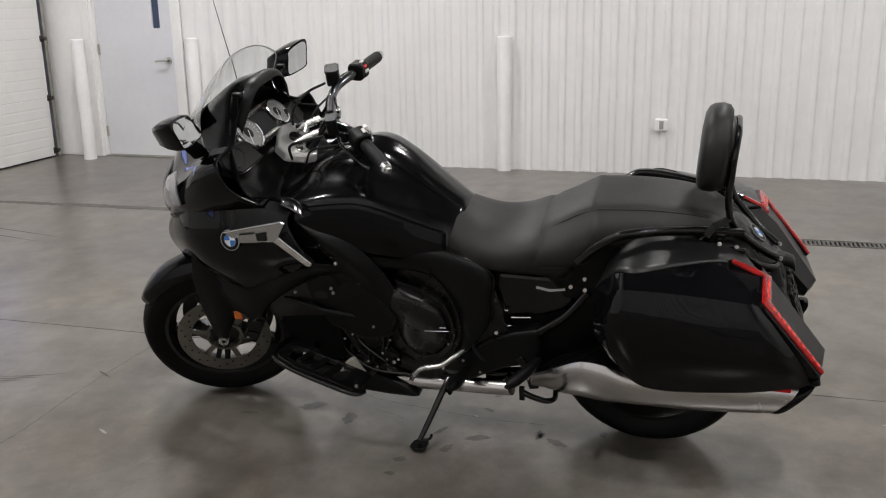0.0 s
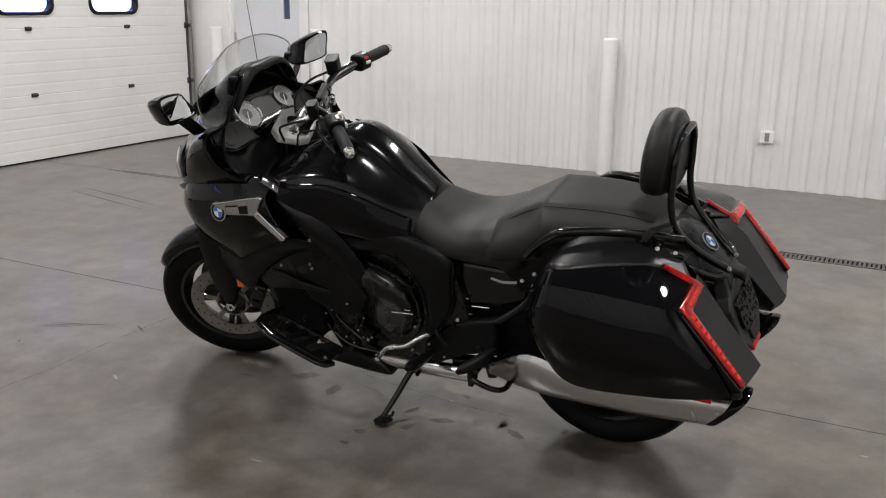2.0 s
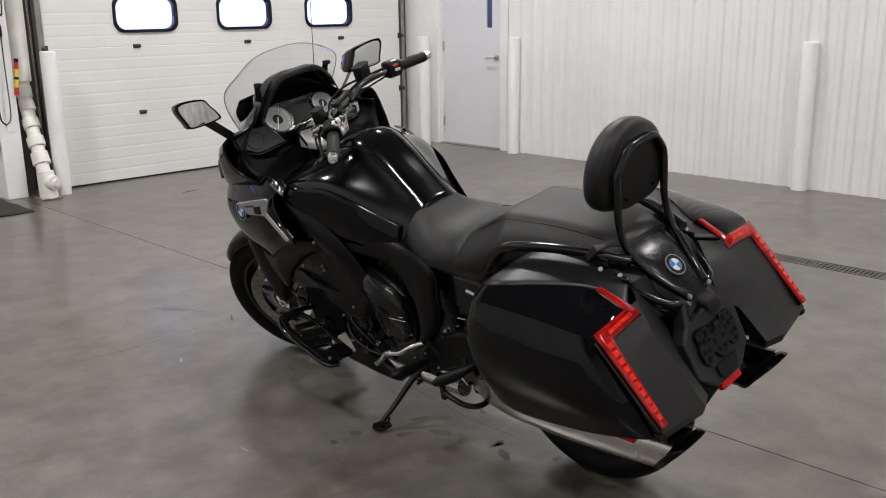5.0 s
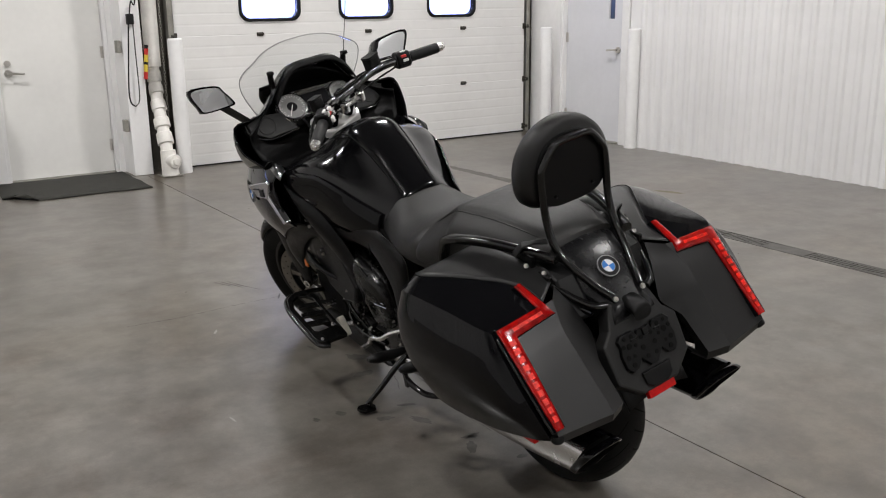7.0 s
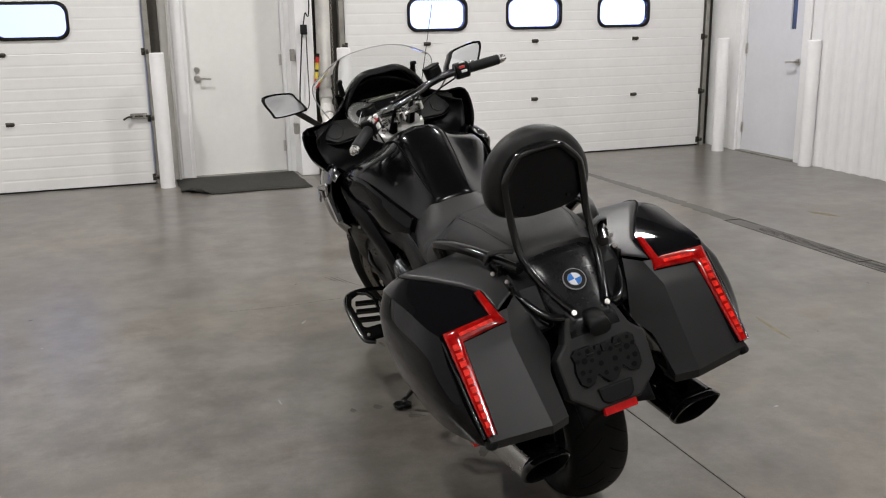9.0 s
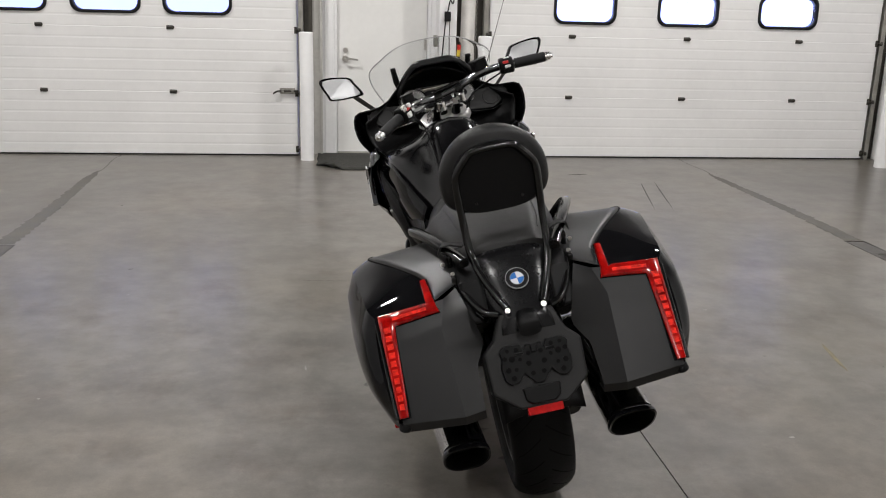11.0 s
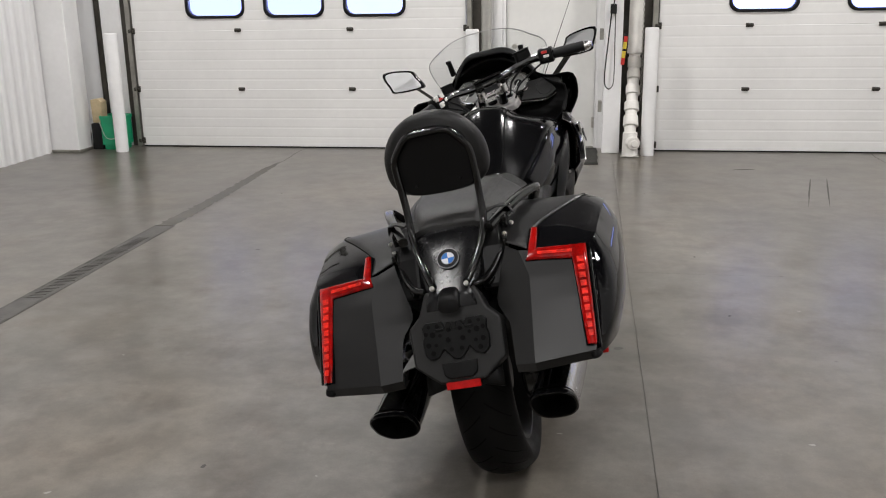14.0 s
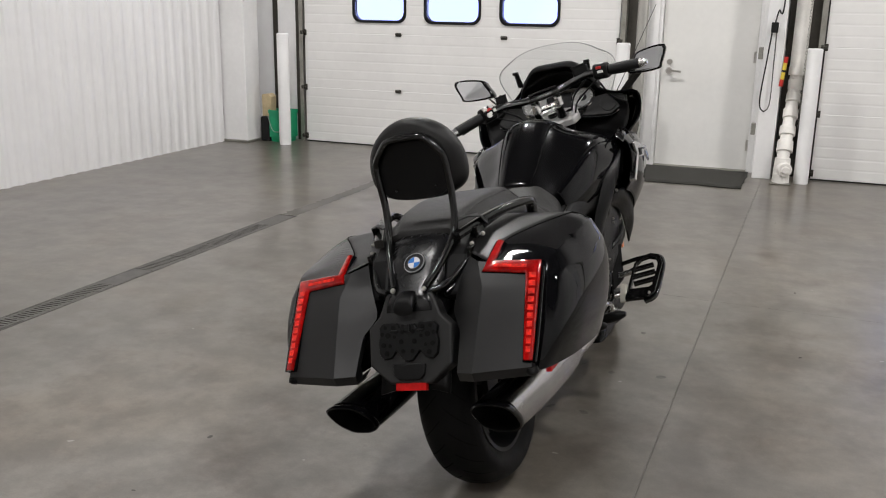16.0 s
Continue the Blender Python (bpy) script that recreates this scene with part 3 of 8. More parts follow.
def build_small_room_things():
    d = thing("door_mat", "dark worn entrance mat with one corner folded over", "mat", pose(3.16, 5.70, 0))
    bm = bmesh.new()
    rows = []
    for j in range(9):
        rows.append([(-0.53 + 1.06 * i / 14 + 0.006 * math.sin(j * 2.1 + i), -0.44 + 0.84 * j / 8 + 0.01 * math.sin(i * 0.9), 0.011 + 0.002 * math.sin(i * 1.3 + j)) for i in range(15)])
    vs = grid(bm, rows)
    for v in bm.verts:
        fold = (-v.co.x - v.co.y) - 0.78
        if fold > 0:
            v.co.x += fold * 0.8
            v.co.y += fold * 0.8
            v.co.z += 0.02 + 0.04 * min(fold, 0.2)
    part("mat", bm, MAT, d, solid=0.010)

    d = thing("wall_outlet", "white electrical outlet box on the ribbed wall", "outlet", pose(8.205, 0.152, 0.413))
    bm = bmesh.new()
    box(bm, (-0.012, 0, 0), (0.05, 0.106, 0.098))
    part("box", bm, WHITE, d, smooth=0, bevel=0.008)
    bm = bmesh.new()
    box(bm, (-0.040, 0, 0.002), (0.006, 0.034, 0.066))
    part("socket", bm, material("grey_socket", (0.30, 0.29, 0.28), 0.5), d, "grey socket face", smooth=0, bevel=0.002)

    d = thing("drain_pipe", "white wrapped drain pipe with an elbow at the floor", "pipe", pose(4.0, 5.86, 0))
    bm = bmesh.new()
    tube(bm, [(0.02, 0.15, 3.0), (0.015, 0.15, 1.6), (0.010, 0.15, 0.93)], 0.066, 18, 24)
    part("riser_pipe", bm, PVC, d, "wide white riser pipe", smooth=60)
    bm = bmesh.new()
    tube(bm, [(0.010, 0.15, 1.00), (0.006, 0.145, 0.86), (0.0, 0.09, 0.66), (-0.01, -0.02, 0.44), (-0.02, -0.12, 0.24), (-0.02, -0.165, 0.08)], 0.052, 16, 40)
    part("pipe", bm, PVC, d, "white wrapped pipe", smooth=60)
    random.seed(31)
    for x, y, z, dy, r in ((0.008, 0.150, 0.94, 0.0, 0.070), (0.006, 0.138, 0.82, 0.2, 0.060), (0.003, 0.105, 0.71, 0.5, 0.062), (-0.003, 0.050, 0.575, 0.55, 0.064), (-0.010, -0.022, 0.435, 0.5, 0.067), (-0.016, -0.085, 0.31, 0.5, 0.069)):
        bm = bmesh.new()
        d0 = Vector((0, dy, 1)).normalized() * random.uniform(0.040, 0.058)
        cyl(bm, Vector((x, y, z)) - d0, Vector((x, y, z)) + d0, r, r * random.uniform(0.93, 1.0), n=20)
        part("wrap", bm, PVC, d, smooth=60, bevel=0.008)
    bm = bmesh.new()
    cyl(bm, (-0.020, -0.182, 0.0), (-0.02, -0.150, 0.22), 0.072, 0.064, n=20)
    cyl(bm, (-0.02, -0.165, 0.13), (0.012, -0.250, 0.13), 0.060, n=20)
    cyl(bm, (0.010, -0.245, 0.13), (0.018, -0.268, 0.13), 0.036, n=6)
    part("elbow", bm, PVC, d, smooth=50, bevel=0.006)
    bm = bmesh.new()
    box(bm, (-0.02, -0.168, 0.008), (0.170, 0.160, 0.016))
    part("foot_plate", bm, STEEL, d, "stained plate under the pipe", smooth=0, bevel=0.006)

    d = thing("hoist_chain", "dark looped pull chain hung from a small box on the pilaster", "chain", pose(3.80, 5.835, 1.30))
    bm = bmesh.new()
    box(bm, (0, -0.012, 0), (0.055, 0.045, 0.085))
    part("box", bm, RUBBER, d, smooth=0, bevel=0.006)
    for s, col, r in ((-1, RUBBER, 0.006), (1, GRATE, 0.005)):
        bm = bmesh.new()
        tube(bm, [(s * 0.018, -0.02, -0.04), (s * 0.030 - 0.01, -0.012, -0.30), (s * 0.042 - 0.02, -0.012, -0.56), (s * 0.034 - 0.022, -0.013, -0.67), (-0.022, -0.013, -0.71)], r, 8, 40)
        part("cable", bm, col, d)
    bm = bmesh.new()
    tube(bm, [(0.0, -0.01, 0.04), (0.02, -0.008, 0.14), (0.06, -0.006, 0.24), (0.07, -0.004, 1.6)], 0.006, 8, 20)
    part("cord", bm, RUBBER, d)

    d = thing("door_latch", "dark sliding bolt latch at the edge of the overhead door", "door latch", pose(2.36, 5.992, 0.60))
    bm = bmesh.new()
    box(bm, (0, -0.006, 0), (0.14, 0.012, 0.050))
    part("back_plate", bm, STEEL, d, smooth=0, bevel=0.003)
    bm = bmesh.new()
    tube(bm, [(0.10, -0.020, 0.0), (-0.03, -0.020, 0.0), (-0.09, -0.030, -0.004), (-0.13, -0.032, -0.026)], 0.008, 8, 16)
    part("bolt_rod", bm, DARK_STEEL, d, smooth=50)
    for x in (-0.045, 0.045):
        bm = bmesh.new()
        box(bm, (x, -0.018, 0), (0.022, 0.024, 0.034))
        part("keeper", bm, STEEL, d, smooth=0, bevel=0.003)

    d = thing("photo_eye", "small grey sensor boxes fixed to the pilaster", "sensor", pose(3.715, 5.90, 0))
    for z in (1.08, 0.43):
        bm = bmesh.new()
        box(bm, (-0.012, 0, z), (0.035, 0.07, 0.10))
        part("sensor_box", bm, STEEL, d, smooth=0, bevel=0.004)

    d = thing("chain", "thin steel chain hanging beside the pipe", "chain", pose(4.07, 5.90, 0))
    bm = bmesh.new()
    z, i = 1.9, 0
    while z > 0.48:
        w = 0.006
        a, b = ((w, 0), (-w, 0)) if i % 2 else ((0, w), (0, -w))
        tube(bm, [(a[0], a[1], z), (a[0], a[1], z - 0.026), (b[0], b[1], z - 0.026), (b[0], b[1], z), (a[0], a[1], z)], 0.0022, 5)
        z -= 0.024
        i += 1
    part("links", bm, STEEL, d)

    d = thing("warning_stick", "red and yellow banded safety stick hung by the pipe", "safety stick", pose(3.905, 5.85, 0.93))
    for z0, z1, mt, nm in ((-0.12, -0.06, RED_PLASTIC, "grip"), (-0.06, 0.0, YELLOW, "band"), (0.0, 0.02, RUBBER, "collar"), (0.02, 0.08, YELLOW, "band"), (0.08, 0.13, RED_PLASTIC, "head"), (0.13, 0.16, RUBBER, "cap")):
        bm = bmesh.new()
        cyl(bm, (0.1 * z0, 0, z0), (0.1 * z1, 0, z1), 0.017, n=14)
        part(nm, bm, mt, d)

    d = thing("plastic_bucket", "green plastic storage tub standing in the corner", "tub", pose(-1.08, 5.88, 0))
    bm = bmesh.new()
    o0, o1 = rounded(0.20, 0.20, 0.03), rounded(0.25, 0.24, 0.03)
    grid(bm, [[(u, v, z) for u, v in o] for o, z in ((o0, 0.0), ([(a * 1.18, b * 1.15) for a, b in o0], 0.30), (o1, 0.30), (o1, 0.335), ([(a * 0.94, b * 0.94) for a, b in o1], 0.335), ([(a * 0.94, b * 0.94) for a, b in o1], 0.05))], True, True)
    part("tub", bm, GREEN, d, smooth=30)
    bm = bmesh.new()
    tube(bm, [(-0.12, -0.115, 0.28), (-0.06, -0.135, 0.14), (0, -0.14, 0.11), (0.06, -0.135, 0.14), (0.12, -0.115, 0.28)], 0.004, 6, 20)
    part("wire_handle", bm, NICKEL, d)

    d = thing("cardboard_carton", "torn brown carton on a black case in the corner", "carton", pose(-1.24, 5.86, 0))
    bm = bmesh.new()
    box(bm, (0, 0, 0.13), (0.11, 0.18, 0.26))
    part("case", bm, RUBBER, d, smooth=0, bevel=0.012)
    bm = bmesh.new()
    prism(bm, [(-0.05, 0.262), (0.05, 0.262), (0.06, 0.47), (0.02, 0.50), (-0.055, 0.49)], "y", -0.05, 0.06)
    part("carton", bm, CARD, d, smooth=0, bevel=0.004)


build_small_room_things()

# marks on the floor
SCUFF = material("dark_tyre_scuff", (0.060, 0.056, 0.051), 0.6, vary=0.4, scale=18)
OCHRE = material("faded_yellow_paint", (0.160, 0.136, 0.078), 0.5, vary=0.35, scale=14)
SPECK = material("pale_paint_drip", (0.30, 0.29, 0.27), 0.5, vary=0.2, scale=30)
random.seed(21)


def blotch(name, x, y, rx, ry, turn, mat, label, category):
    bm = bmesh.new()
    k = 18
    ring = [bm.verts.new((rx * math.cos(a) * random.uniform(0.7, 1.1), ry * math.sin(a) * random.uniform(0.6, 1.15), 0)) for a in (2 * math.pi * i / k for i in range(k))]
    bm.faces.new(ring)
    ob = part(name, bm, mat, smooth=0)
    ob.matrix_world = pose(x, y, 0.0007, 0, 0, turn)
    return tagged(ob, label, category, kind="structure")


for x, y, rx, ry, a in ((5.24, 4.30, 0.006, 0.58, -13), (5.36, 4.25, 0.006, 0.52, -12), (4.9, 5.1, 0.10, 0.02, 10), (2.4, -0.25, 0.008, 0.008, 0), (3.23, 2.40, 0.10, 0.004, 110), (3.26, 2.38, 0.09, 0.003, 108), (3.20, 2.42, 0.08, 0.003, 112), (3.29, 2.30, 0.10, 0.003, 115), (3.36, 2.07, 0.05, 0.005, 60)):
    blotch("tyre_scuff", x, y, rx, ry, a, SCUFF, "dark tyre scuff on the concrete", "scuff")
for x, y, rx, ry, a in ((6.82, 2.70, 0.035, 0.14, 22), (4.90, 0.85, 0.012, 0.16, -10)):
    blotch("paint_mark", x, y, rx, ry, a, OCHRE, "faded yellow paint mark on the concrete", "paint mark")
for i in range(26):
    blotch("paint_drip", random.uniform(0.9, 6.0), random.uniform(-1.4, 4.5), random.uniform(0.004, 0.016), random.uniform(0.004, 0.010), random.uniform(0, 180), SPECK if i % 3 else SCUFF, "small pale paint drip on the concrete", "paint drip")

STAIN = material("oily_floor_stain", (0.075, 0.070, 0.062), 0.42, vary=0.4, scale=25)
for x, y, rx, ry, a in ((3.18, 0.47, 0.022, 0.050, 20), (3.26, 0.27, 0.030, 0.012, 10), (3.28, 1.12, 0.03, 0.06, 40), (3.22, 0.95, 0.05, 0.025, 10), (2.88, 0.68, 0.012, 0.018, 0), (3.29, 1.39, 0.05, 0.02, 60)):
    blotch("oil_stain", x, y, rx, ry, a, STAIN, "small dark oil stain on the concrete", "stain")
for x, y, rx, ry, a in ((2.64, 0.855, 0.030, 0.004, 95), (1.99, -0.46, 0.014, 0.006, 30), (3.52, 0.12, 0.012, 0.004, 0), (1.68, 0.62, 0.006, 0.006, 0), (2.91, 1.75, 0.03, 0.006, 60)):
    blotch("paint_drip", x, y, rx, ry, a, SPECK, "small pale paint drip on the concrete", "paint drip")
blotch("tyre_scuff", 2.40, -0.24, 0.008, 0.007, 0, SCUFF, "dark tyre scuff on the concrete", "scuff")
for i in range(12):
    blotch("oil_stain", random.gauss(3.35, 0.22), random.gauss(0.55, 0.45), random.uniform(0.006, 0.030), random.uniform(0.010, 0.045), random.uniform(0, 180), STAIN, "small dark oil stain on the concrete", "stain")

# the sky outside the windows
SKY = bpy.data.materials.new("bright_sky")
SKY.use_nodes = True
nt = SKY.node_tree
nt.nodes.clear()
em, mo, no, cr, co = (nt.nodes.new(k) for k in ("ShaderNodeEmission", "ShaderNodeOutputMaterial", "ShaderNodeTexNoise", "ShaderNodeValToRGB", "ShaderNodeTexCoord"))
no.inputs["Scale"].default_value, no.inputs["Detail"].default_value = 0.12, 5
cr.color_ramp.elements[0].position, cr.color_ramp.elements[0].color = 0.30, (0.92, 1.08, 2.3, 1)
cr.color_ramp.elements[1].position, cr.color_ramp.elements[1].color = 0.75, (1.22, 1.42, 3.0, 1)
em.inputs["Strength"].default_value = 1.0
sx, mr, ad = (nt.nodes.new(k) for k in ("ShaderNodeSeparateXYZ", "ShaderNodeMapRange", "ShaderNodeMath"))
mr.inputs["From Min"].default_value, mr.inputs["From Max"].default_value = -12, 22
mr.inputs["To Min"].default_value, mr.inputs["To Max"].default_value = -0.25, 0.25
nt.links.new(co.outputs["Object"], sx.inputs[0]), nt.links.new(sx.outputs["X"], mr.inputs["Value"])
nt.links.new(co.outputs["Object"], no.inputs["Vector"]), nt.links.new(no.outputs["Fac"], ad.inputs[0])
nt.links.new(mr.outputs[0], ad.inputs[1]), nt.links.new(ad.outputs[0], cr.inputs["Fac"])
nt.links.new(cr.outputs[0], em.inputs["Color"]), nt.links.new(em.outputs[0], mo.inputs["Surface"])
bm = bmesh.new()
grid(bm, [[(x, 34, z) for x in (-60, 66)] for z in (-14, 30)])
tagged(part("backdrop", bm, SKY, smooth=0), "bright hazy sky outside", "sky", kind="structure")


# ---- motorcycle materials ----
GLOSS = material("gloss_black_paint", (0.0025, 0.0025, 0.003), 0.04, rough_vary=0.012, scale=3, vary=0.1, spec=0.20)
TANK_PAINT = material("black_tank_paint", (0.0026, 0.0026, 0.0030), 0.14, rough_vary=0.02, scale=4, vary=0.1, spec=0.34)
TAIL_PAINT = material("black_tail_paint", (0.0045, 0.0045, 0.005), 0.27, rough_vary=0.02, scale=4, vary=0.1, spec=0.27)
GUARD = material("grained_grey_black_plastic", (0.0105, 0.0104, 0.0103), 0.5, vary=0.18, scale=9, bump=0.3, bump_scale=600, rough_vary=0.05, spec=0.32)
SATIN = material("satin_black_paint", (0.0044, 0.0043, 0.0043), 0.40, vary=0.15, scale=6, rough_vary=0.05, bump=0.10, bump_scale=600, spec=0.34)
PLASTIC = material("grained_black_plastic", (0.0022, 0.0022, 0.0023), 0.42, vary=0.15, scale=10, bump=0.22, bump_scale=700, rough_vary=0.06, spec=0.18)
LEATHER = material("black_seat_vinyl", (0.0105, 0.0102, 0.0098), 0.50, vary=0.15, scale=7, bump=0.35, bump_scale=420, rough_vary=0.06, spec=0.33)
VINYL = material("black_backrest_vinyl", (0.0075, 0.0074, 0.0072), 0.40, vary=0.12, scale=7, bump=0.35, bump_scale=420, rough_vary=0.06, spec=0.28)
TYRE = material("tyre_rubber", (0.0028, 0.0028, 0.0028), 0.56, vary=0.25, scale=14, bump=0.2, bump_scale=260, rough_vary=0.08, spec=0.13)
BAR_METAL = material("dark_chrome_tube", (0.13, 0.13, 0.133), 0.18, metal=1.0, vary=0.06, scale=14)
FRAME_BLACK = material("black_powder_coat", (0.003, 0.003, 0.003), 0.15, vary=0.15, scale=20, bump=0.03, bump_scale=400, spec=0.42)
ENGINE = material("dark_cast_alloy", (0.0040, 0.0039, 0.0037), 0.24, metal=0.1, vary=0.3, scale=14, bump=0.2, bump_scale=220, rough_vary=0.1, spec=0.42)
CHROME = material("polished_chrome", (0.72, 0.72, 0.73), 0.09, metal=1.0, vary=0.04, scale=10)
ALLOY = material("bright_alloy", (0.62, 0.61, 0.60), 0.26, metal=1.0, vary=0.10, scale=12, rough_vary=0.05)
BRUSHED = material("satin_steel_muffler", (0.50, 0.49, 0.48), 0.24, metal=1.0, vary=0.06, scale=5, rough_vary=0.05)
DISC = material("drilled_brake_steel", (0.19, 0.18, 0.16), 0.32, metal=1.0, vary=0.2, scale=20)
RED_LENS = material("red_lamp_lens", (0.24, 0.0016, 0.0012), 0.16, vary=0.75, scale=30, spec=0.25, coat=0.5)
RED_DEEP = material("red_lamp_inner", (0.66, 0.018, 0.009), 0.35, vary=0.7, scale=90, spec=0.15)
REFLECT = material("red_reflector", (0.40, 0.006, 0.006), 0.30, vary=0.3, scale=80, spec=0.15)
TRIM_METAL = material("satin_trim_metal", (0.50, 0.50, 0.51), 0.24, metal=1.0)
YOKE_SILVER = material("silver_painted_alloy", (0.62, 0.61, 0.60), 0.34, metal=0.6, vary=0.04, scale=12, rough_vary=0.03)
SPEAKER = material("dark_grey_speaker_mesh", (0.008, 0.0079, 0.0078), 0.55, vary=0.15, scale=30, bump=0.3, bump_scale=900, spec=0.4)
CAST = material("bare_zinc_casting", (0.46, 0.44, 0.38), 0.38, metal=0.35, vary=0.2, scale=30, rough_vary=0.08)
AMBER = material("amber_reflector", (0.70, 0.16, 0.02), 0.3, vary=0.15, scale=60)
BADGE_BLUE = material("badge_blue", (0.03, 0.14, 0.42), 0.5, spec=0.15)
BADGE_WHITE = material("badge_white", (0.56, 0.57, 0.61), 0.5, spec=0.15)
BADGE_RIM = material("badge_rim", (0.22, 0.22, 0.225), 0.5, spec=0.2)
BADGE_DARK = material("badge_dark", (0.004, 0.004, 0.005), 0.5, spec=0.15)
DIAL = material("grey_dial_face", (0.21, 0.21, 0.205), 0.40, vary=0.1, scale=30, spec=0.2)
DIAL_DARK = material("dark_display", (0.006, 0.006, 0.007), 0.30, vary=0.1, scale=12, spec=0.12)
GREY_MARK = material("dial_marks", (0.70, 0.70, 0.68), 0.4)
RED_MARK = material("red_switch", (0.5, 0.02, 0.02), 0.4)
LAMP_GLASS = material("headlamp_lens", (0.22, 0.22, 0.23), 0.12, vary=0.3, scale=18, coat=0.6)
MIRROR = material("mirror_glass", (0.60, 0.61, 0.62), 0.015, metal=1.0)
SCREEN = glass("clear_windscreen", (0.90, 0.91, 0.91), 0.01, 1.12)

STEER = 23.0
BIKE = pose(3.387, -0.121, 0.0, 0, 0, -1.0) @ pose(0, 0, 0, 0, -12.2, 0)
AXIS_FOOT, AXIS_UP = Vector((0, 1.726, 0)), Vector((0, -math.sin(radians(27.8)), math.cos(radians(27.8))))
TURN_FRONT = Matrix.Translation(AXIS_FOOT) @ Matrix.Rotation(radians(STEER), 4, AXIS_UP) @ Matrix.Translation(-AXIS_FOOT)

bike = thing("motorcycle", "black touring motorcycle leaning on its side stand on the concrete", "motorcycle", BIKE)


def flip(s, pts):
    """Points of the right side, turned to side s (1 right, -1 left)."""
    return [(s * p[0], p[1], p[2]) for p in pts]


def half(bm, rows, nu, nv):
    """A symmetric body: rows of (y, outline from the top middle down one side) lofted along y and mirrored."""
    fine = [[Vector((p[0], y, p[1])) for p in spline([(a, b, 0) for a, b in prof], nu)] for y, prof in rows]
    cols = [spline([r[i] for r in fine], nv) for i in range(nu)]
    full = []
    for j in range(nv):
        r = [c[j] for c in cols]
        full.append([Vector((max(p.x, 0), p.y, p.z)) for p in r] + [Vector((-max(p.x, 0), p.y, p.z)) for p in reversed(r[1:])])
    grid(bm, full, True, True)


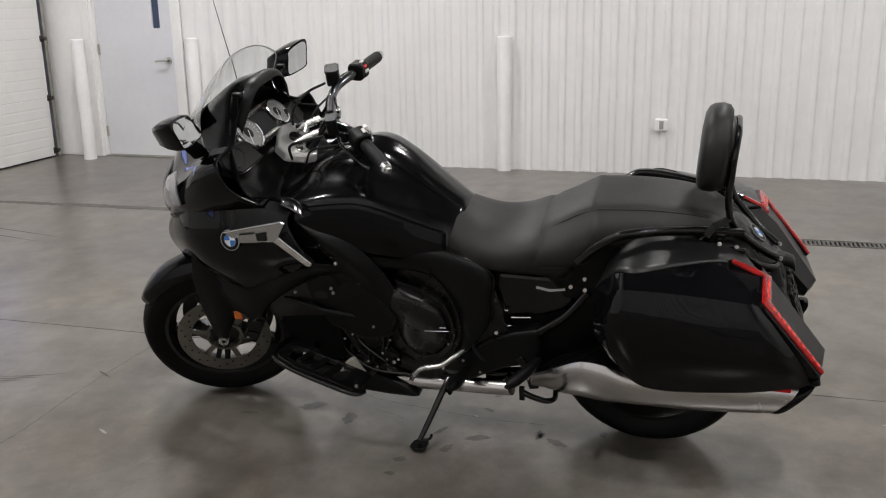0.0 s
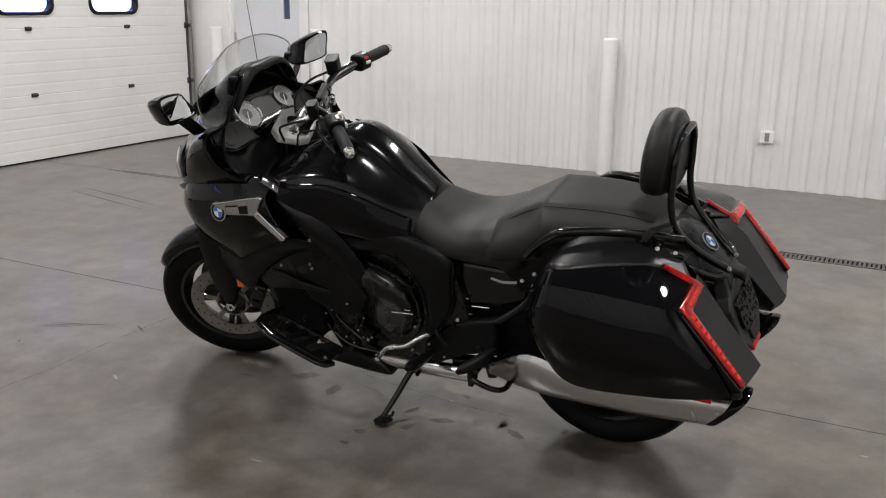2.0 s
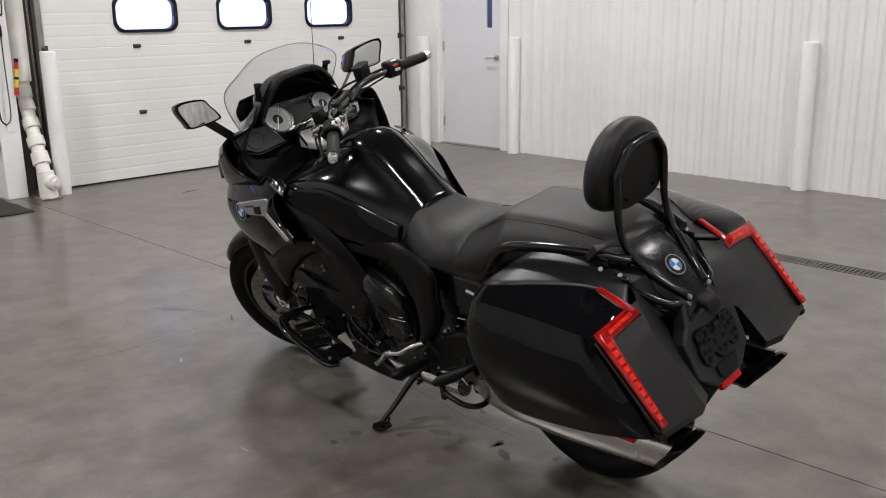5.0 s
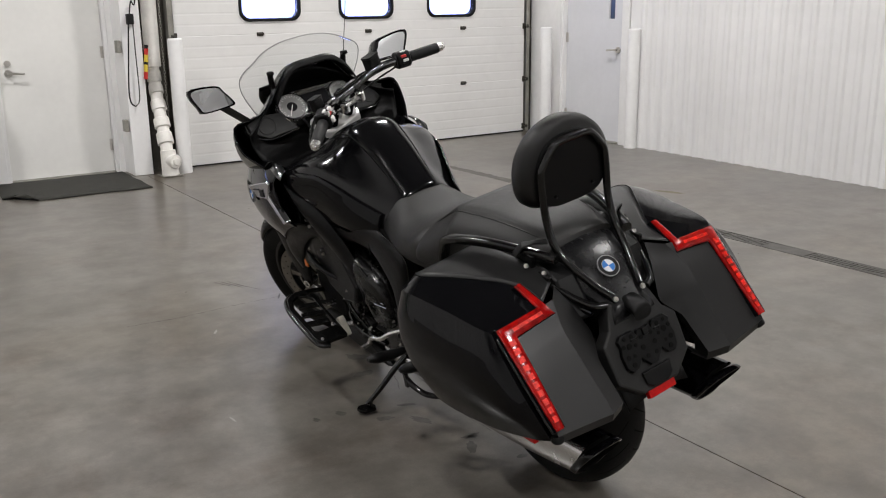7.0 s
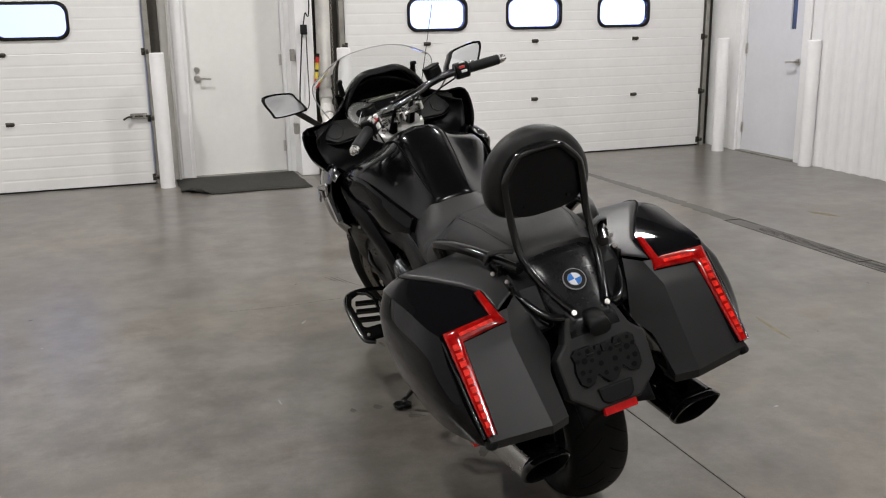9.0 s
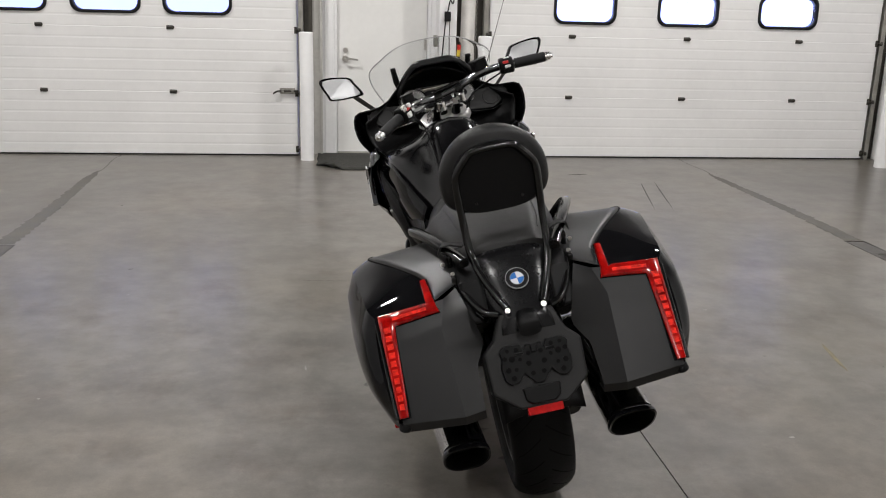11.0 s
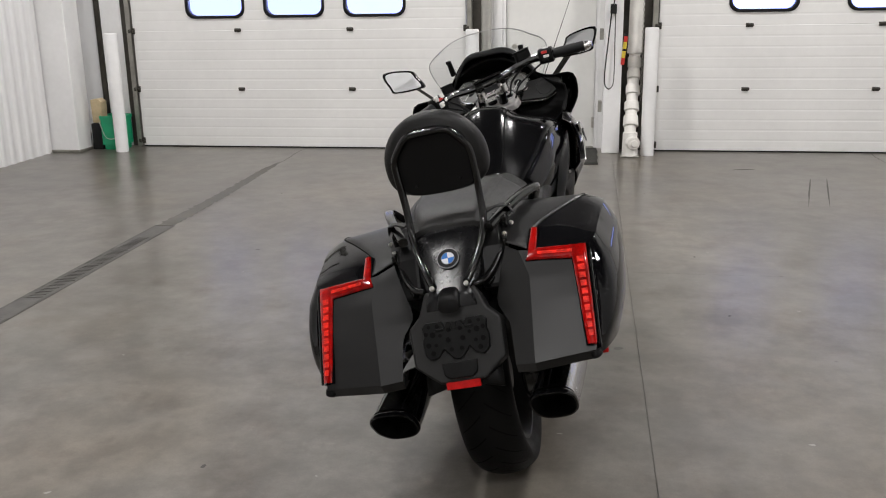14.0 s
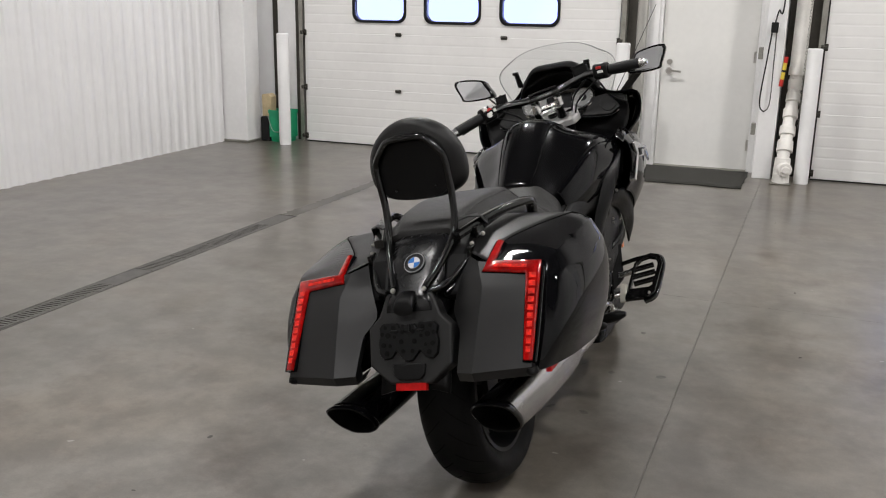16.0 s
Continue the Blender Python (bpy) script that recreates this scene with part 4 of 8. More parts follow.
def wheel(name, centre, r, width, rim_r, turn, discs, spokes):
    w = part(name, rim_mesh(centre, rim_r, width, turn, spokes), SATIN, bike, "black cast alloy wheel")
    spoke_parts(w, centre, rim_r, turn, spokes)
    m = turn @ Matrix.Translation(centre)
    bm = bmesh.new()
    prof = []
    hw, side = width / 2, r - rim_r
    for a in range(-10, 11):
        ang = a / 10 * radians(74)
        prof.append((hw * math.sin(ang) / math.sin(radians(74)) * 1.0, r - hw * 0.62 * (1 - math.cos(ang))))
    prof = [(-hw * 0.72, rim_r - 0.004), (-hw * 0.90, rim_r + side * 0.22)] + [(-hw * 1.0, rim_r + side * 0.5)] + prof[1:-1] + [(hw, rim_r + side * 0.5), (hw * 0.90, rim_r + side * 0.22), (hw * 0.72, rim_r - 0.004)]
    n = 96
    rows = []
    for i in range(n):
        c, s_ = math.cos(2 * math.pi * i / n), math.sin(2 * math.pi * i / n)
        rows.append([m @ Vector((x, q * c, q * s_)) for x, q in prof])
    vs = [[bm.verts.new(p) for p in row] for row in rows]
    for i in range(n):
        a, b = vs[i], vs[(i + 1) % n]
        for k in range(len(prof) - 1):
            bm.faces.new((a[k], a[k + 1], b[k + 1], b[k]))
    tyre = part("tyre", bm, TYRE, w, "black rubber tyre", smooth=45)
    # tread grooves: slanting dark cuts laid a hair proud of the crown
    bm = bmesh.new()
    for i in range(26):
        for s in (-1, 1):
            a0 = 2 * math.pi * (i + (0.5 if s > 0 else 0)) / 26
            strip = []
            for k in range(7):
                f = k / 6
                x = s * hw * (0.10 + 0.74 * f)
                ang = a0 + 0.20 * f
                q = r - hw * 0.62 * (1 - math.sqrt(max(0, 1 - (x / hw * math.sin(radians(74))) ** 2))) + 0.0012
                wv = 0.010 * (1 - 0.5 * f)
                strip.append([m @ Vector((x, q * math.cos(ang - wv), q * math.sin(ang - wv))), m @ Vector((x, q * math.cos(ang + wv), q * math.sin(ang + wv)))])
            grid(bm, strip)
    part("tread", bm, JOINT_BLACK, tyre, smooth=0)
    for dx in discs:
        bm = bmesh.new()
        for ra, rb in ((0.118, 0.168),):
            ring = []
            for x, q in ((dx - 0.0025, ra), (dx + 0.0025, ra), (dx + 0.0025, rb), (dx - 0.0025, rb)):
                ring.append([m @ Vector((x, q * math.cos(t), q * math.sin(t))) for t in (2 * math.pi * i / 64 for i in range(64))])
            ring.append(ring[0])
            grid(bm, ring, True)
        bmesh.ops.remove_doubles(bm, verts=bm.verts, dist=1e-5)
        disc = part("brake_disc", bm, DISC, w, "drilled steel brake disc", smooth=30)
        bm = bmesh.new()
        for i in range(36):
            t = 2 * math.pi * i / 36
            q = 0.128 + 0.013 * (i % 3)
            sgn = 1 if dx > 0 else -1
            cyl(bm, m @ Vector((dx + sgn * 0.0022, q * math.cos(t), q * math.sin(t))), m @ Vector((dx + sgn * 0.0032, q * math.cos(t), q * math.sin(t))), 0.0036, n=8)
        tagged(part("drillings", bm, JOINT_BLACK, w, smooth=0), kind="stuff")
        bm = bmesh.new()
        for i in range(6):
            t = 2 * math.pi * i / 6 + 0.3
            box(bm, (0, 0, 0), (0.006, 0.020, 0.075), m @ Matrix.Translation((dx * 0.92, 0.088 * math.cos(t), 0.088 * math.sin(t))) @ Matrix.Rotation(t - math.pi / 2, 4, "X"))
        for ra, rb in ((0.058, 0.066),):
            ring = []
            for x, q in ((dx - 0.004, ra), (dx + 0.004, ra), (dx + 0.004, rb), (dx - 0.004, rb), (dx - 0.004, ra)):
                ring.append([m @ Vector((x, q * math.cos(t), q * math.sin(t))) for t in (2 * math.pi * i / 40 for i in range(40))])
            grid(bm, ring, True)
        part("disc_carrier", bm, DISC, w, smooth=30)
    return w


def rim_mesh(centre, rim_r, width, turn, spokes):
    m = turn @ Matrix.Translation(centre)
    bm = bmesh.new()
    hw = width * 0.40
    prof = [(-hw, rim_r), (-hw, rim_r - 0.012), (-hw * 0.75, rim_r - 0.022), (0, rim_r - 0.034), (hw * 0.75, rim_r - 0.022), (hw, rim_r - 0.012), (hw, rim_r)]
    grid(bm, [[m @ Vector((x, q * math.cos(t), q * math.sin(t))) for t in (2 * math.pi * i / 72 for i in range(72))] for x, q in prof], True)
    cyl(bm, m @ Vector((-0.045, 0, 0)), m @ Vector((0.045, 0, 0)), 0.055, n=28)
    return bm


def spoke_parts(w, centre, rim_r, turn, spokes):
    m = turn @ Matrix.Translation(centre)
    for i in range(spokes):
        t = 2 * math.pi * i / spokes
        for off in (-0.10, 0.10):
            bm = bmesh.new()
            a = Vector((0, 0.045 * math.cos(t + off * 2), 0.045 * math.sin(t + off * 2)))
            b = Vector((0, (rim_r - 0.02) * math.cos(t + off), (rim_r - 0.02) * math.sin(t + off)))
            d = (b - a).normalized()
            side = d.cross(Vector((1, 0, 0)))
            vs = [bm.verts.new(m @ (p + Vector((x, 0, 0)) + side * sw)) for p, ww, xx in ((a, 0.012, 0.026), (b, 0.009, 0.016)) for x, sw in ((-xx, -ww), (xx, -ww), (xx, ww), (-xx, ww))]
            for q in ((0, 1, 2, 3), (4, 5, 6, 7), (0, 1, 5, 4), (1, 2, 6, 5), (2, 3, 7, 6), (3, 0, 4, 7)):
                bm.faces.new([vs[k] for k in q])
            part("spoke", bm, SATIN, w, smooth=0, bevel=0.004)


JOINT_BLACK = material("recess_black", (0.003, 0.003, 0.003), 0.8, spec=0.08)


def bolt(parent, at, axis, r=0.006, mat=None):
    bm = bmesh.new()
    a, d, r = Vector(at), Vector(axis).normalized(), r * 0.66
    cyl(bm, a - d * 0.004, a + d * 0.005, r, r * 0.9, n=6)
    cyl(bm, a - d * 0.004, a + d * 0.0015, r * 1.5, n=12)
    return part("bolt", bm, mat or NICKEL, parent, smooth=30)


def roundel(parent, at, normal, r):
    """A plain round emblem: dark ring, blue and white quarters, thin bright rim."""
    n = Vector(normal).normalized()
    q = Matrix.Translation(at) @ n.to_track_quat("Z", "Y").to_matrix().to_4x4()

    def disc(bm, ra, rb, z, a0=0.0, a1=2 * math.pi, k=28):
        ring = [a0 + (a1 - a0) * i / k for i in range(k + 1)]
        grid(bm, [[q @ Vector((rr * math.cos(a), rr * math.sin(a), zz)) for a in ring] for rr, zz in ((ra, z), (rb, z), (rb, z - 0.004))])
    bm = bmesh.new()
    disc(bm, r * 0.93, r, 0.006)
    disc(bm, r * 0.57, r * 0.61, 0.0064)
    base = part("badge", bm, BADGE_RIM, parent, "round blue and white emblem with a dark ring", smooth=30)
    bm = bmesh.new()
    disc(bm, r * 0.0, r * 0.95, 0.0050)
    part("badge_ring", bm, BADGE_DARK, base, smooth=30)
    for i in range(4):
        bm = bmesh.new()
        disc(bm, 0.0005, r * 0.57, 0.0060, i * math.pi / 2 + 0.1, (i + 1) * math.pi / 2 + 0.1, 8)
        part("badge_quarter", bm, BADGE_BLUE if i % 2 else BADGE_WHITE, base, smooth=30)


def sweep(bm, pts, normals, w, h):
    """A flat bar along pts: w wide across the path, h proud along the normals, mitred at the bends."""
    p = [Vector(q) for q in pts]
    rows = []
    for i, q in enumerate(p):
        nrm = Vector(normals[i] if isinstance(normals, list) else normals).normalized()
        t0 = (q - p[i - 1]).normalized() if i else (p[1] - q).normalized()
        t1 = (p[i + 1] - q).normalized() if i + 1 < len(p) else t0
        t = (t0 + t1).normalized()
        side = t.cross(nrm).normalized()
        k = 1 / max(0.5, t.dot(t0))
        ww = (w[i] if isinstance(w, list) else w) * k / 2
        rows.append([q - side * ww, q - side * ww * 0.8 + nrm * h, q + side * ww * 0.8 + nrm * h, q + side * ww])
    grid(bm, rows, True, True)


# ---- wheels and fork ----
TURN_WHEEL = Matrix.Translation((-0.048, 0.004, 0.018)) @ TURN_FRONT
FRONT_AXLE = Vector((0, 1.576, 0.284))
fw = wheel("front_wheel", FRONT_AXLE, 0.298, 0.122, 0.215, TURN_WHEEL, (-0.066, 0.066), 5)
rw = wheel("rear_wheel", Vector((0, 0.034, 0.308)), 0.308, 0.180, 0.212, Matrix(), (), 5)
bm = bmesh.new()
cyl(bm, TURN_WHEEL @ (FRONT_AXLE + Vector((-0.088, 0, 0))), TURN_WHEEL @ (FRONT_AXLE + Vector((0.088, 0, 0))), 0.013, n=20)
for s in (-1, 1):
    ring = [[TURN_WHEEL @ (FRONT_AXLE + Vector((s * x, q * math.cos(t), q * math.sin(t)))) for t in (2 * math.pi * i / 20 for i in range(20))] for x, q in ((0.094, 0.0075), (0.100, 0.0075), (0.100, 0.018), (0.084, 0.020))]
    grid(bm, ring, True)
part("axle", bm, ALLOY, fw, smooth=30)

for s in (-1, 1):
    bm = bmesh.new()
    rows = []
    for y, z, x, a, b in ((1.576, 0.282, 0.080, 0.012, 0.018), (1.566, 0.345, 0.086, 0.017, 0.036), (1.545, 0.44, 0.092, 0.024, 0.068), (1.53, 0.58, 0.09, 0.026, 0.085), (1.50, 0.72, 0.08, 0.03, 0.085)):
        rows.append([TURN_WHEEL @ Vector((s * x + a * math.cos(t), y + b * math.sin(t), z)) for t in (2 * math.pi * i / 14 for i in range(14))])
    grid(bm, rows, True, True)
    part("fork_leg", bm, PLASTIC, bike, "black fork leg", smooth=50)
    bm = bmesh.new()
    mt = TURN_WHEEL @ Matrix.Translation((s * 0.082, 1.450, 0.335)) @ Matrix.Rotation(radians(28), 4, "X")
    box(bm, (0, 0, 0), (0.05, 0.055, 0.12), mt)
    box(bm, (s * 0.022, 0, 0.03), (0.02, 0.04, 0.03), mt)
    box(bm, (s * 0.022, 0, -0.03), (0.02, 0.04, 0.03), mt)
    cal = part("brake_caliper", bm, FRAME_BLACK, bike, smooth=0, bevel=0.008)
    for dz in (-0.045, 0.045):
        bolt(cal, mt @ Vector((s * 0.026, 0.012, dz)), mt.to_3x3() @ Vector((s, 0, 0)), 0.005)
    bm = bmesh.new()
    tube(bm, [TURN_WHEEL @ Vector(v) for v in ((s * 0.10, 1.46, 0.40), (s * 0.105, 1.46, 0.52), (s * 0.09, 1.47, 0.66), (s * 0.06, 1.42, 0.80))], 0.005, 8, 16)
    part("brake_hose", bm, RUBBER, bike)

bm = bmesh.new()
rows = []
for i in range(21):
    a = radians(35 + 100 * i / 20)
    q = 0.322 + 0.018 * math.sin(math.pi * i / 20)
    w = 0.072 * (0.62 + 0.38 * math.sin(math.pi * min(1, (i + 3) / 14) / 2)) * (0.8 if i == 0 else 1)
    drop = 0.055 * (0.75 + 0.25 * math.sin(math.pi * i / 20))
    row = []
    for k in range(13):
        f = -1 + 2 * k / 12
        rr = q - drop * abs(f) ** 2.6
        row.append(TURN_WHEEL @ (FRONT_AXLE + Vector((w * math.copysign(abs(f) ** 0.8, f), rr * math.cos(a), rr * math.sin(a)))))
    rows.append(row)
grid(bm, rows)
part("front_fender", bm, GLOSS, bike, "gloss black front mudguard", smooth=50, solid=0.004)

# ---- tank, seats, tail ----
bm = bmesh.new()
half(bm, [
    (0.615, [(0, 0.835), (0.05, 0.83), (0.09, 0.805), (0.125, 0.765), (0.14, 0.71), (0.13, 0.66)]),
    (0.70, [(0, 0.908), (0.058, 0.900), (0.098, 0.862), (0.155, 0.80), (0.178, 0.735), (0.165, 0.68)]),
    (0.79, [(0, 0.992), (0.062, 0.978), (0.112, 0.928), (0.190, 0.865), (0.207, 0.785), (0.185, 0.71)]),
    (0.88, [(0, 1.044), (0.068, 1.029), (0.122, 0.980), (0.225, 0.920), (0.232, 0.83), (0.205, 0.73)]),
    (0.97, [(0, 1.036), (0.074, 1.022), (0.130, 0.982), (0.245, 0.935), (0.252, 0.845), (0.225, 0.74)]),
    (1.07, [(0, 0.985), (0.080, 0.980), (0.135, 0.962), (0.255, 0.925), (0.272, 0.85), (0.245, 0.76)]),
    (1.17, [(0, 0.925), (0.080, 0.922), (0.135, 0.915), (0.255, 0.905), (0.280, 0.85), (0.255, 0.77)]),
], 26, 34)
tank = part("tank_cover", bm, TANK_PAINT, bike, "gloss black tank cover", smooth=60)
for s in (-1, 1):
    bm = bmesh.new()
    tube(bm, flip(s, [(0.062, 0.632, 0.836), (0.074, 0.70, 0.887), (0.083, 0.79, 0.959), (0.091, 0.88, 1.010), (0.097, 0.97, 1.006), (0.102, 1.05, 0.978)]), 0.0026, 6, 30)
    part("tank_seam", bm, JOINT_BLACK, tank)
    bm = bmesh.new()
    skin(bm, [flip(s, r) for r in (
        [(0.150, 0.655, 0.790), (0.172, 0.655, 0.740), (0.165, 0.66, 0.690)],
        [(0.185, 0.735, 0.835), (0.205, 0.735, 0.770), (0.195, 0.74, 0.700)],
        [(0.222, 0.82, 0.885), (0.235, 0.82, 0.800), (0.220, 0.82, 0.720)],
        [(0.243, 0.91, 0.915), (0.255, 0.92, 0.830), (0.240, 0.92, 0.735)],
        [(0.262, 1.01, 0.915), (0.276, 1.02, 0.840), (0.262, 1.02, 0.752)],
        [(0.280, 1.12, 0.905), (0.295, 1.12, 0.850), (0.280, 1.12, 0.765)])], 10, 24)
    part("knee_panel", bm, GLOSS, bike, "gloss black side panel", smooth=60, solid=0.005)

bm = bmesh.new()
half(bm, [
    (0.668, [(0, 0.852), (0.06, 0.846), (0.105, 0.812), (0.142, 0.765), (0.150, 0.72), (0.12, 0.69)]),
    (0.60, [(0, 0.824), (0.075, 0.816), (0.125, 0.785), (0.163, 0.738), (0.168, 0.69), (0.13, 0.66)]),
    (0.53, [(0, 0.790), (0.09, 0.786), (0.148, 0.764), (0.180, 0.727), (0.176, 0.685), (0.13, 0.655)]),
    (0.45, [(0, 0.785), (0.104, 0.782), (0.164, 0.766), (0.196, 0.733), (0.188, 0.685), (0.14, 0.655)]),
    (0.37, [(0, 0.806), (0.112, 0.803), (0.174, 0.788), (0.203, 0.752), (0.194, 0.690), (0.15, 0.660)]),
    (0.30, [(0, 0.805), (0.115, 0.800), (0.170, 0.770), (0.192, 0.745), (0.186, 0.69), (0.15, 0.645)]),
    (0.26, [(0, 0.80), (0.105, 0.795), (0.160, 0.765), (0.180, 0.74), (0.188, 0.72), (0.15, 0.68)]),
], 22, 26)
rider = part("rider_seat", bm, LEATHER, bike, "black vinyl rider seat", smooth=60)
bm = bmesh.new()


def pad(z, w, drop):
    return [(0, z), (w * 0.42, z), (w * 0.60, z - 0.003), (w * 0.69, z - 0.014), (w * 0.90, z - 0.042), (w, z - 0.078), (w * 0.95, z - drop), (w * 0.65, z - drop - 0.012)]


half(bm, [
    (0.400, [(0, 0.772), (0.07, 0.772), (0.112, 0.768), (0.150, 0.756), (0.180, 0.735), (0.192, 0.712), (0.18, 0.68), (0.13, 0.66)]),
    (0.350, [(0, 0.822), (0.07, 0.822), (0.112, 0.818), (0.144, 0.806), (0.192, 0.776), (0.210, 0.738), (0.19, 0.70), (0.13, 0.67)]),
    (0.290, [(0, 0.853), (0.08, 0.853), (0.114, 0.849), (0.134, 0.836), (0.188, 0.796), (0.207, 0.752), (0.19, 0.71), (0.13, 0.68)]),
    (0.240, [(0, 0.880), (0.08, 0.880), (0.114, 0.876), (0.130, 0.863), (0.180, 0.816), (0.197, 0.772), (0.186, 0.725), (0.13, 0.70)]),
    (0.212, [(0, 0.893), (0.08, 0.893), (0.114, 0.889), (0.130, 0.876), (0.176, 0.828), (0.192, 0.784), (0.184, 0.735), (0.13, 0.71)]),
    (0.190, pad(0.893, 0.188, 0.130)),
    (0.14, pad(0.896, 0.183, 0.115)),
    (0.04, pad(0.896, 0.174, 0.098)),
    (-0.06, pad(0.887, 0.162, 0.082)),
    (-0.125, pad(0.872, 0.143, 0.066)),
    (-0.172, [(0, 0.848), (0.04, 0.847), (0.070, 0.844), (0.085, 0.840), (0.100, 0.834), (0.106, 0.826), (0.102, 0.820), (0.08, 0.815)]),
], 30, 40)
passenger = part("passenger_seat", bm, LEATHER, bike, "black vinyl passenger seat", smooth=60)
for s in (-1, 1):
    bm = bmesh.new()
    tube(bm, flip(s, [(0.138, 0.340, 0.812), (0.131, 0.290, 0.840), (0.129, 0.235, 0.868), (0.128, 0.190, 0.881), (0.126, 0.14, 0.883), (0.120, 0.04, 0.883), (0.112, -0.06, 0.874), (0.099, -0.125, 0.859)]), 0.0016, 6, 40)
    part("seat_piping", bm, LEATHER, passenger)

bm = bmesh.new()
half(bm, [
    (-0.10, [(0, 0.846), (0.080, 0.842), (0.122, 0.83), (0.134, 0.78), (0.13, 0.72)]),
    (-0.17, [(0, 0.836), (0.075, 0.829), (0.112, 0.805), (0.122, 0.755), (0.12, 0.69)]),
    (-0.23, [(0, 0.802), (0.065, 0.795), (0.096, 0.765), (0.104, 0.72), (0.10, 0.66)]),
    (-0.29, [(0, 0.742), (0.052, 0.737), (0.078, 0.715), (0.085, 0.68), (0.085, 0.63)]),
    (-0.345, [(0, 0.692), (0.042, 0.690), (0.062, 0.675), (0.07, 0.65), (0.07, 0.61)]),
], 20, 22)
tail = part("tail_cowl", bm, TAIL_PAINT, bike, "black painted tail cowl", smooth=60)
roundel(bike, (0.002, -0.262, 0.769), (0, -0.70, 0.71), 0.031)

# the rear mudguard with the plate bracket
TAIL_TILT = Matrix.Translation((0, -0.364, 0.572)) @ Matrix.Rotation(radians(-21), 4, "X")
bm = bmesh.new()
vs = prism(bm, [(-0.072, 0.140), (0.072, 0.140), (0.096, 0.078), (0.130, 0.045), (0.127, -0.060), (0.062, -0.112), (-0.062, -0.112), (-0.127, -0.060), (-0.130, 0.045), (-0.096, 0.078)], "y", 0.03, -0.012, 0.03)
bmesh.ops.transform(bm, matrix=TAIL_TILT, verts=vs)
rear_guard = part("rear_fender", bm, GUARD, bike, "black plastic rear mudguard", smooth=0, bevel=0.006)
bm = bmesh.new()
wing = [(0.0, 0.050), (0.020, 0.052), (0.026, 0.040), (0.034, 0.056), (0.078, 0.056), (0.090, 0.044), (0.086, 0.024), (0.092, 0.004), (0.088, -0.030), (0.074, -0.044), (0.052, -0.040), (0.036, -0.020), (0.024, -0.034), (0.012, -0.048), (0.0, -0.050)]
vs = prism(bm, wing + [(-u, v) for u, v in reversed(wing[1:-1])], "y", -0.012, -0.023, 0.02)
bmesh.ops.transform(bm, matrix=TAIL_TILT, verts=vs)
bracket = part("plate_bracket", bm, PLASTIC, rear_guard, "black plate bracket with many cut-outs", smooth=0, bevel=0.002)
for n, (u, v, r) in enumerate(((0.045, 0.043, 0.006), (0.068, 0.044, 0.005), (0.078, 0.026, 0.006), (0.060, 0.022, 0.008), (0.040, 0.018, 0.005), (0.074, -0.004, 0.007), (0.054, -0.006, 0.005), (0.064, -0.026, 0.007), (0.016, 0.030, 0.006), (0.020, 0.004, 0.007), (0.014, -0.022, 0.006))):
    for sg in (-1, 1):
        bm = bmesh.new()
        vs = cyl(bm, (sg * u, -0.0215, v), (sg * u, -0.0242, v), r, n=10)
        bmesh.ops.transform(bm, matrix=TAIL_TILT, verts=vs)
        part("bracket_hole", bm, JOINT_BLACK, bracket, smooth=0)
bm = bmesh.new()
vs = box(bm, (0, -0.024, 0.040), (0.016, 0.010, 0.020)) + box(bm, (0.04, -0.024, 0.033), (0.022, 0.006, 0.006)) + box(bm, (-0.04, -0.024, 0.033), (0.022, 0.006, 0.006))
bmesh.ops.transform(bm, matrix=TAIL_TILT, verts=vs)
part("bracket_clip", bm, PLASTIC, bracket, smooth=0, bevel=0.002)
bm = bmesh.new()
vs = prism(bm, [(-0.050, -0.055), (0.050, -0.055), (0.046, -0.088), (0.030, -0.100), (-0.030, -0.100), (-0.046, -0.088)], "y", -0.012, -0.020, 0.04)
bmesh.ops.transform(bm, matrix=TAIL_TILT, verts=vs)
part("bracket_tab", bm, PLASTIC, rear_guard, smooth=0, bevel=0.003)
bm = bmesh.new()
skin(bm, [[(-0.029, y, z), (-0.019, y, z + 0.018), (0.019, y, z + 0.018), (0.029, y, z), (0.016, y, z - 0.012), (-0.016, y, z - 0.012)] for y, z in ((-0.30, 0.690), (-0.340, 0.688), (-0.368, 0.678), (-0.376, 0.667))], 24, 10, True, True)
part("plate_lamp", bm, PLASTIC, rear_guard, smooth=50)
bm = bmesh.new()
vs = box(bm, (0, -0.002, -0.116), (0.092, 0.016, 0.022))
bmesh.ops.transform(bm, matrix=TAIL_TILT, verts=vs)
part("rear_reflector", bm, REFLECT, rear_guard, "red rear reflector", smooth=0, bevel=0.002)
bm = bmesh.new()
skin(bm, [[(s * 0.105, y, z) if abs(s) == 1 else (s * 0.105, y, z + 0.018 * (1 - s * s)) for s in (-1, -0.5, 0, 0.5, 1)] for y, z in ((0.12, 0.66), (-0.05, 0.675), (-0.22, 0.64), (-0.34, 0.54), (-0.40, 0.44))], 12, 16)
part("inner_fender", bm, PLASTIC, bike, smooth=50, solid=0.006)

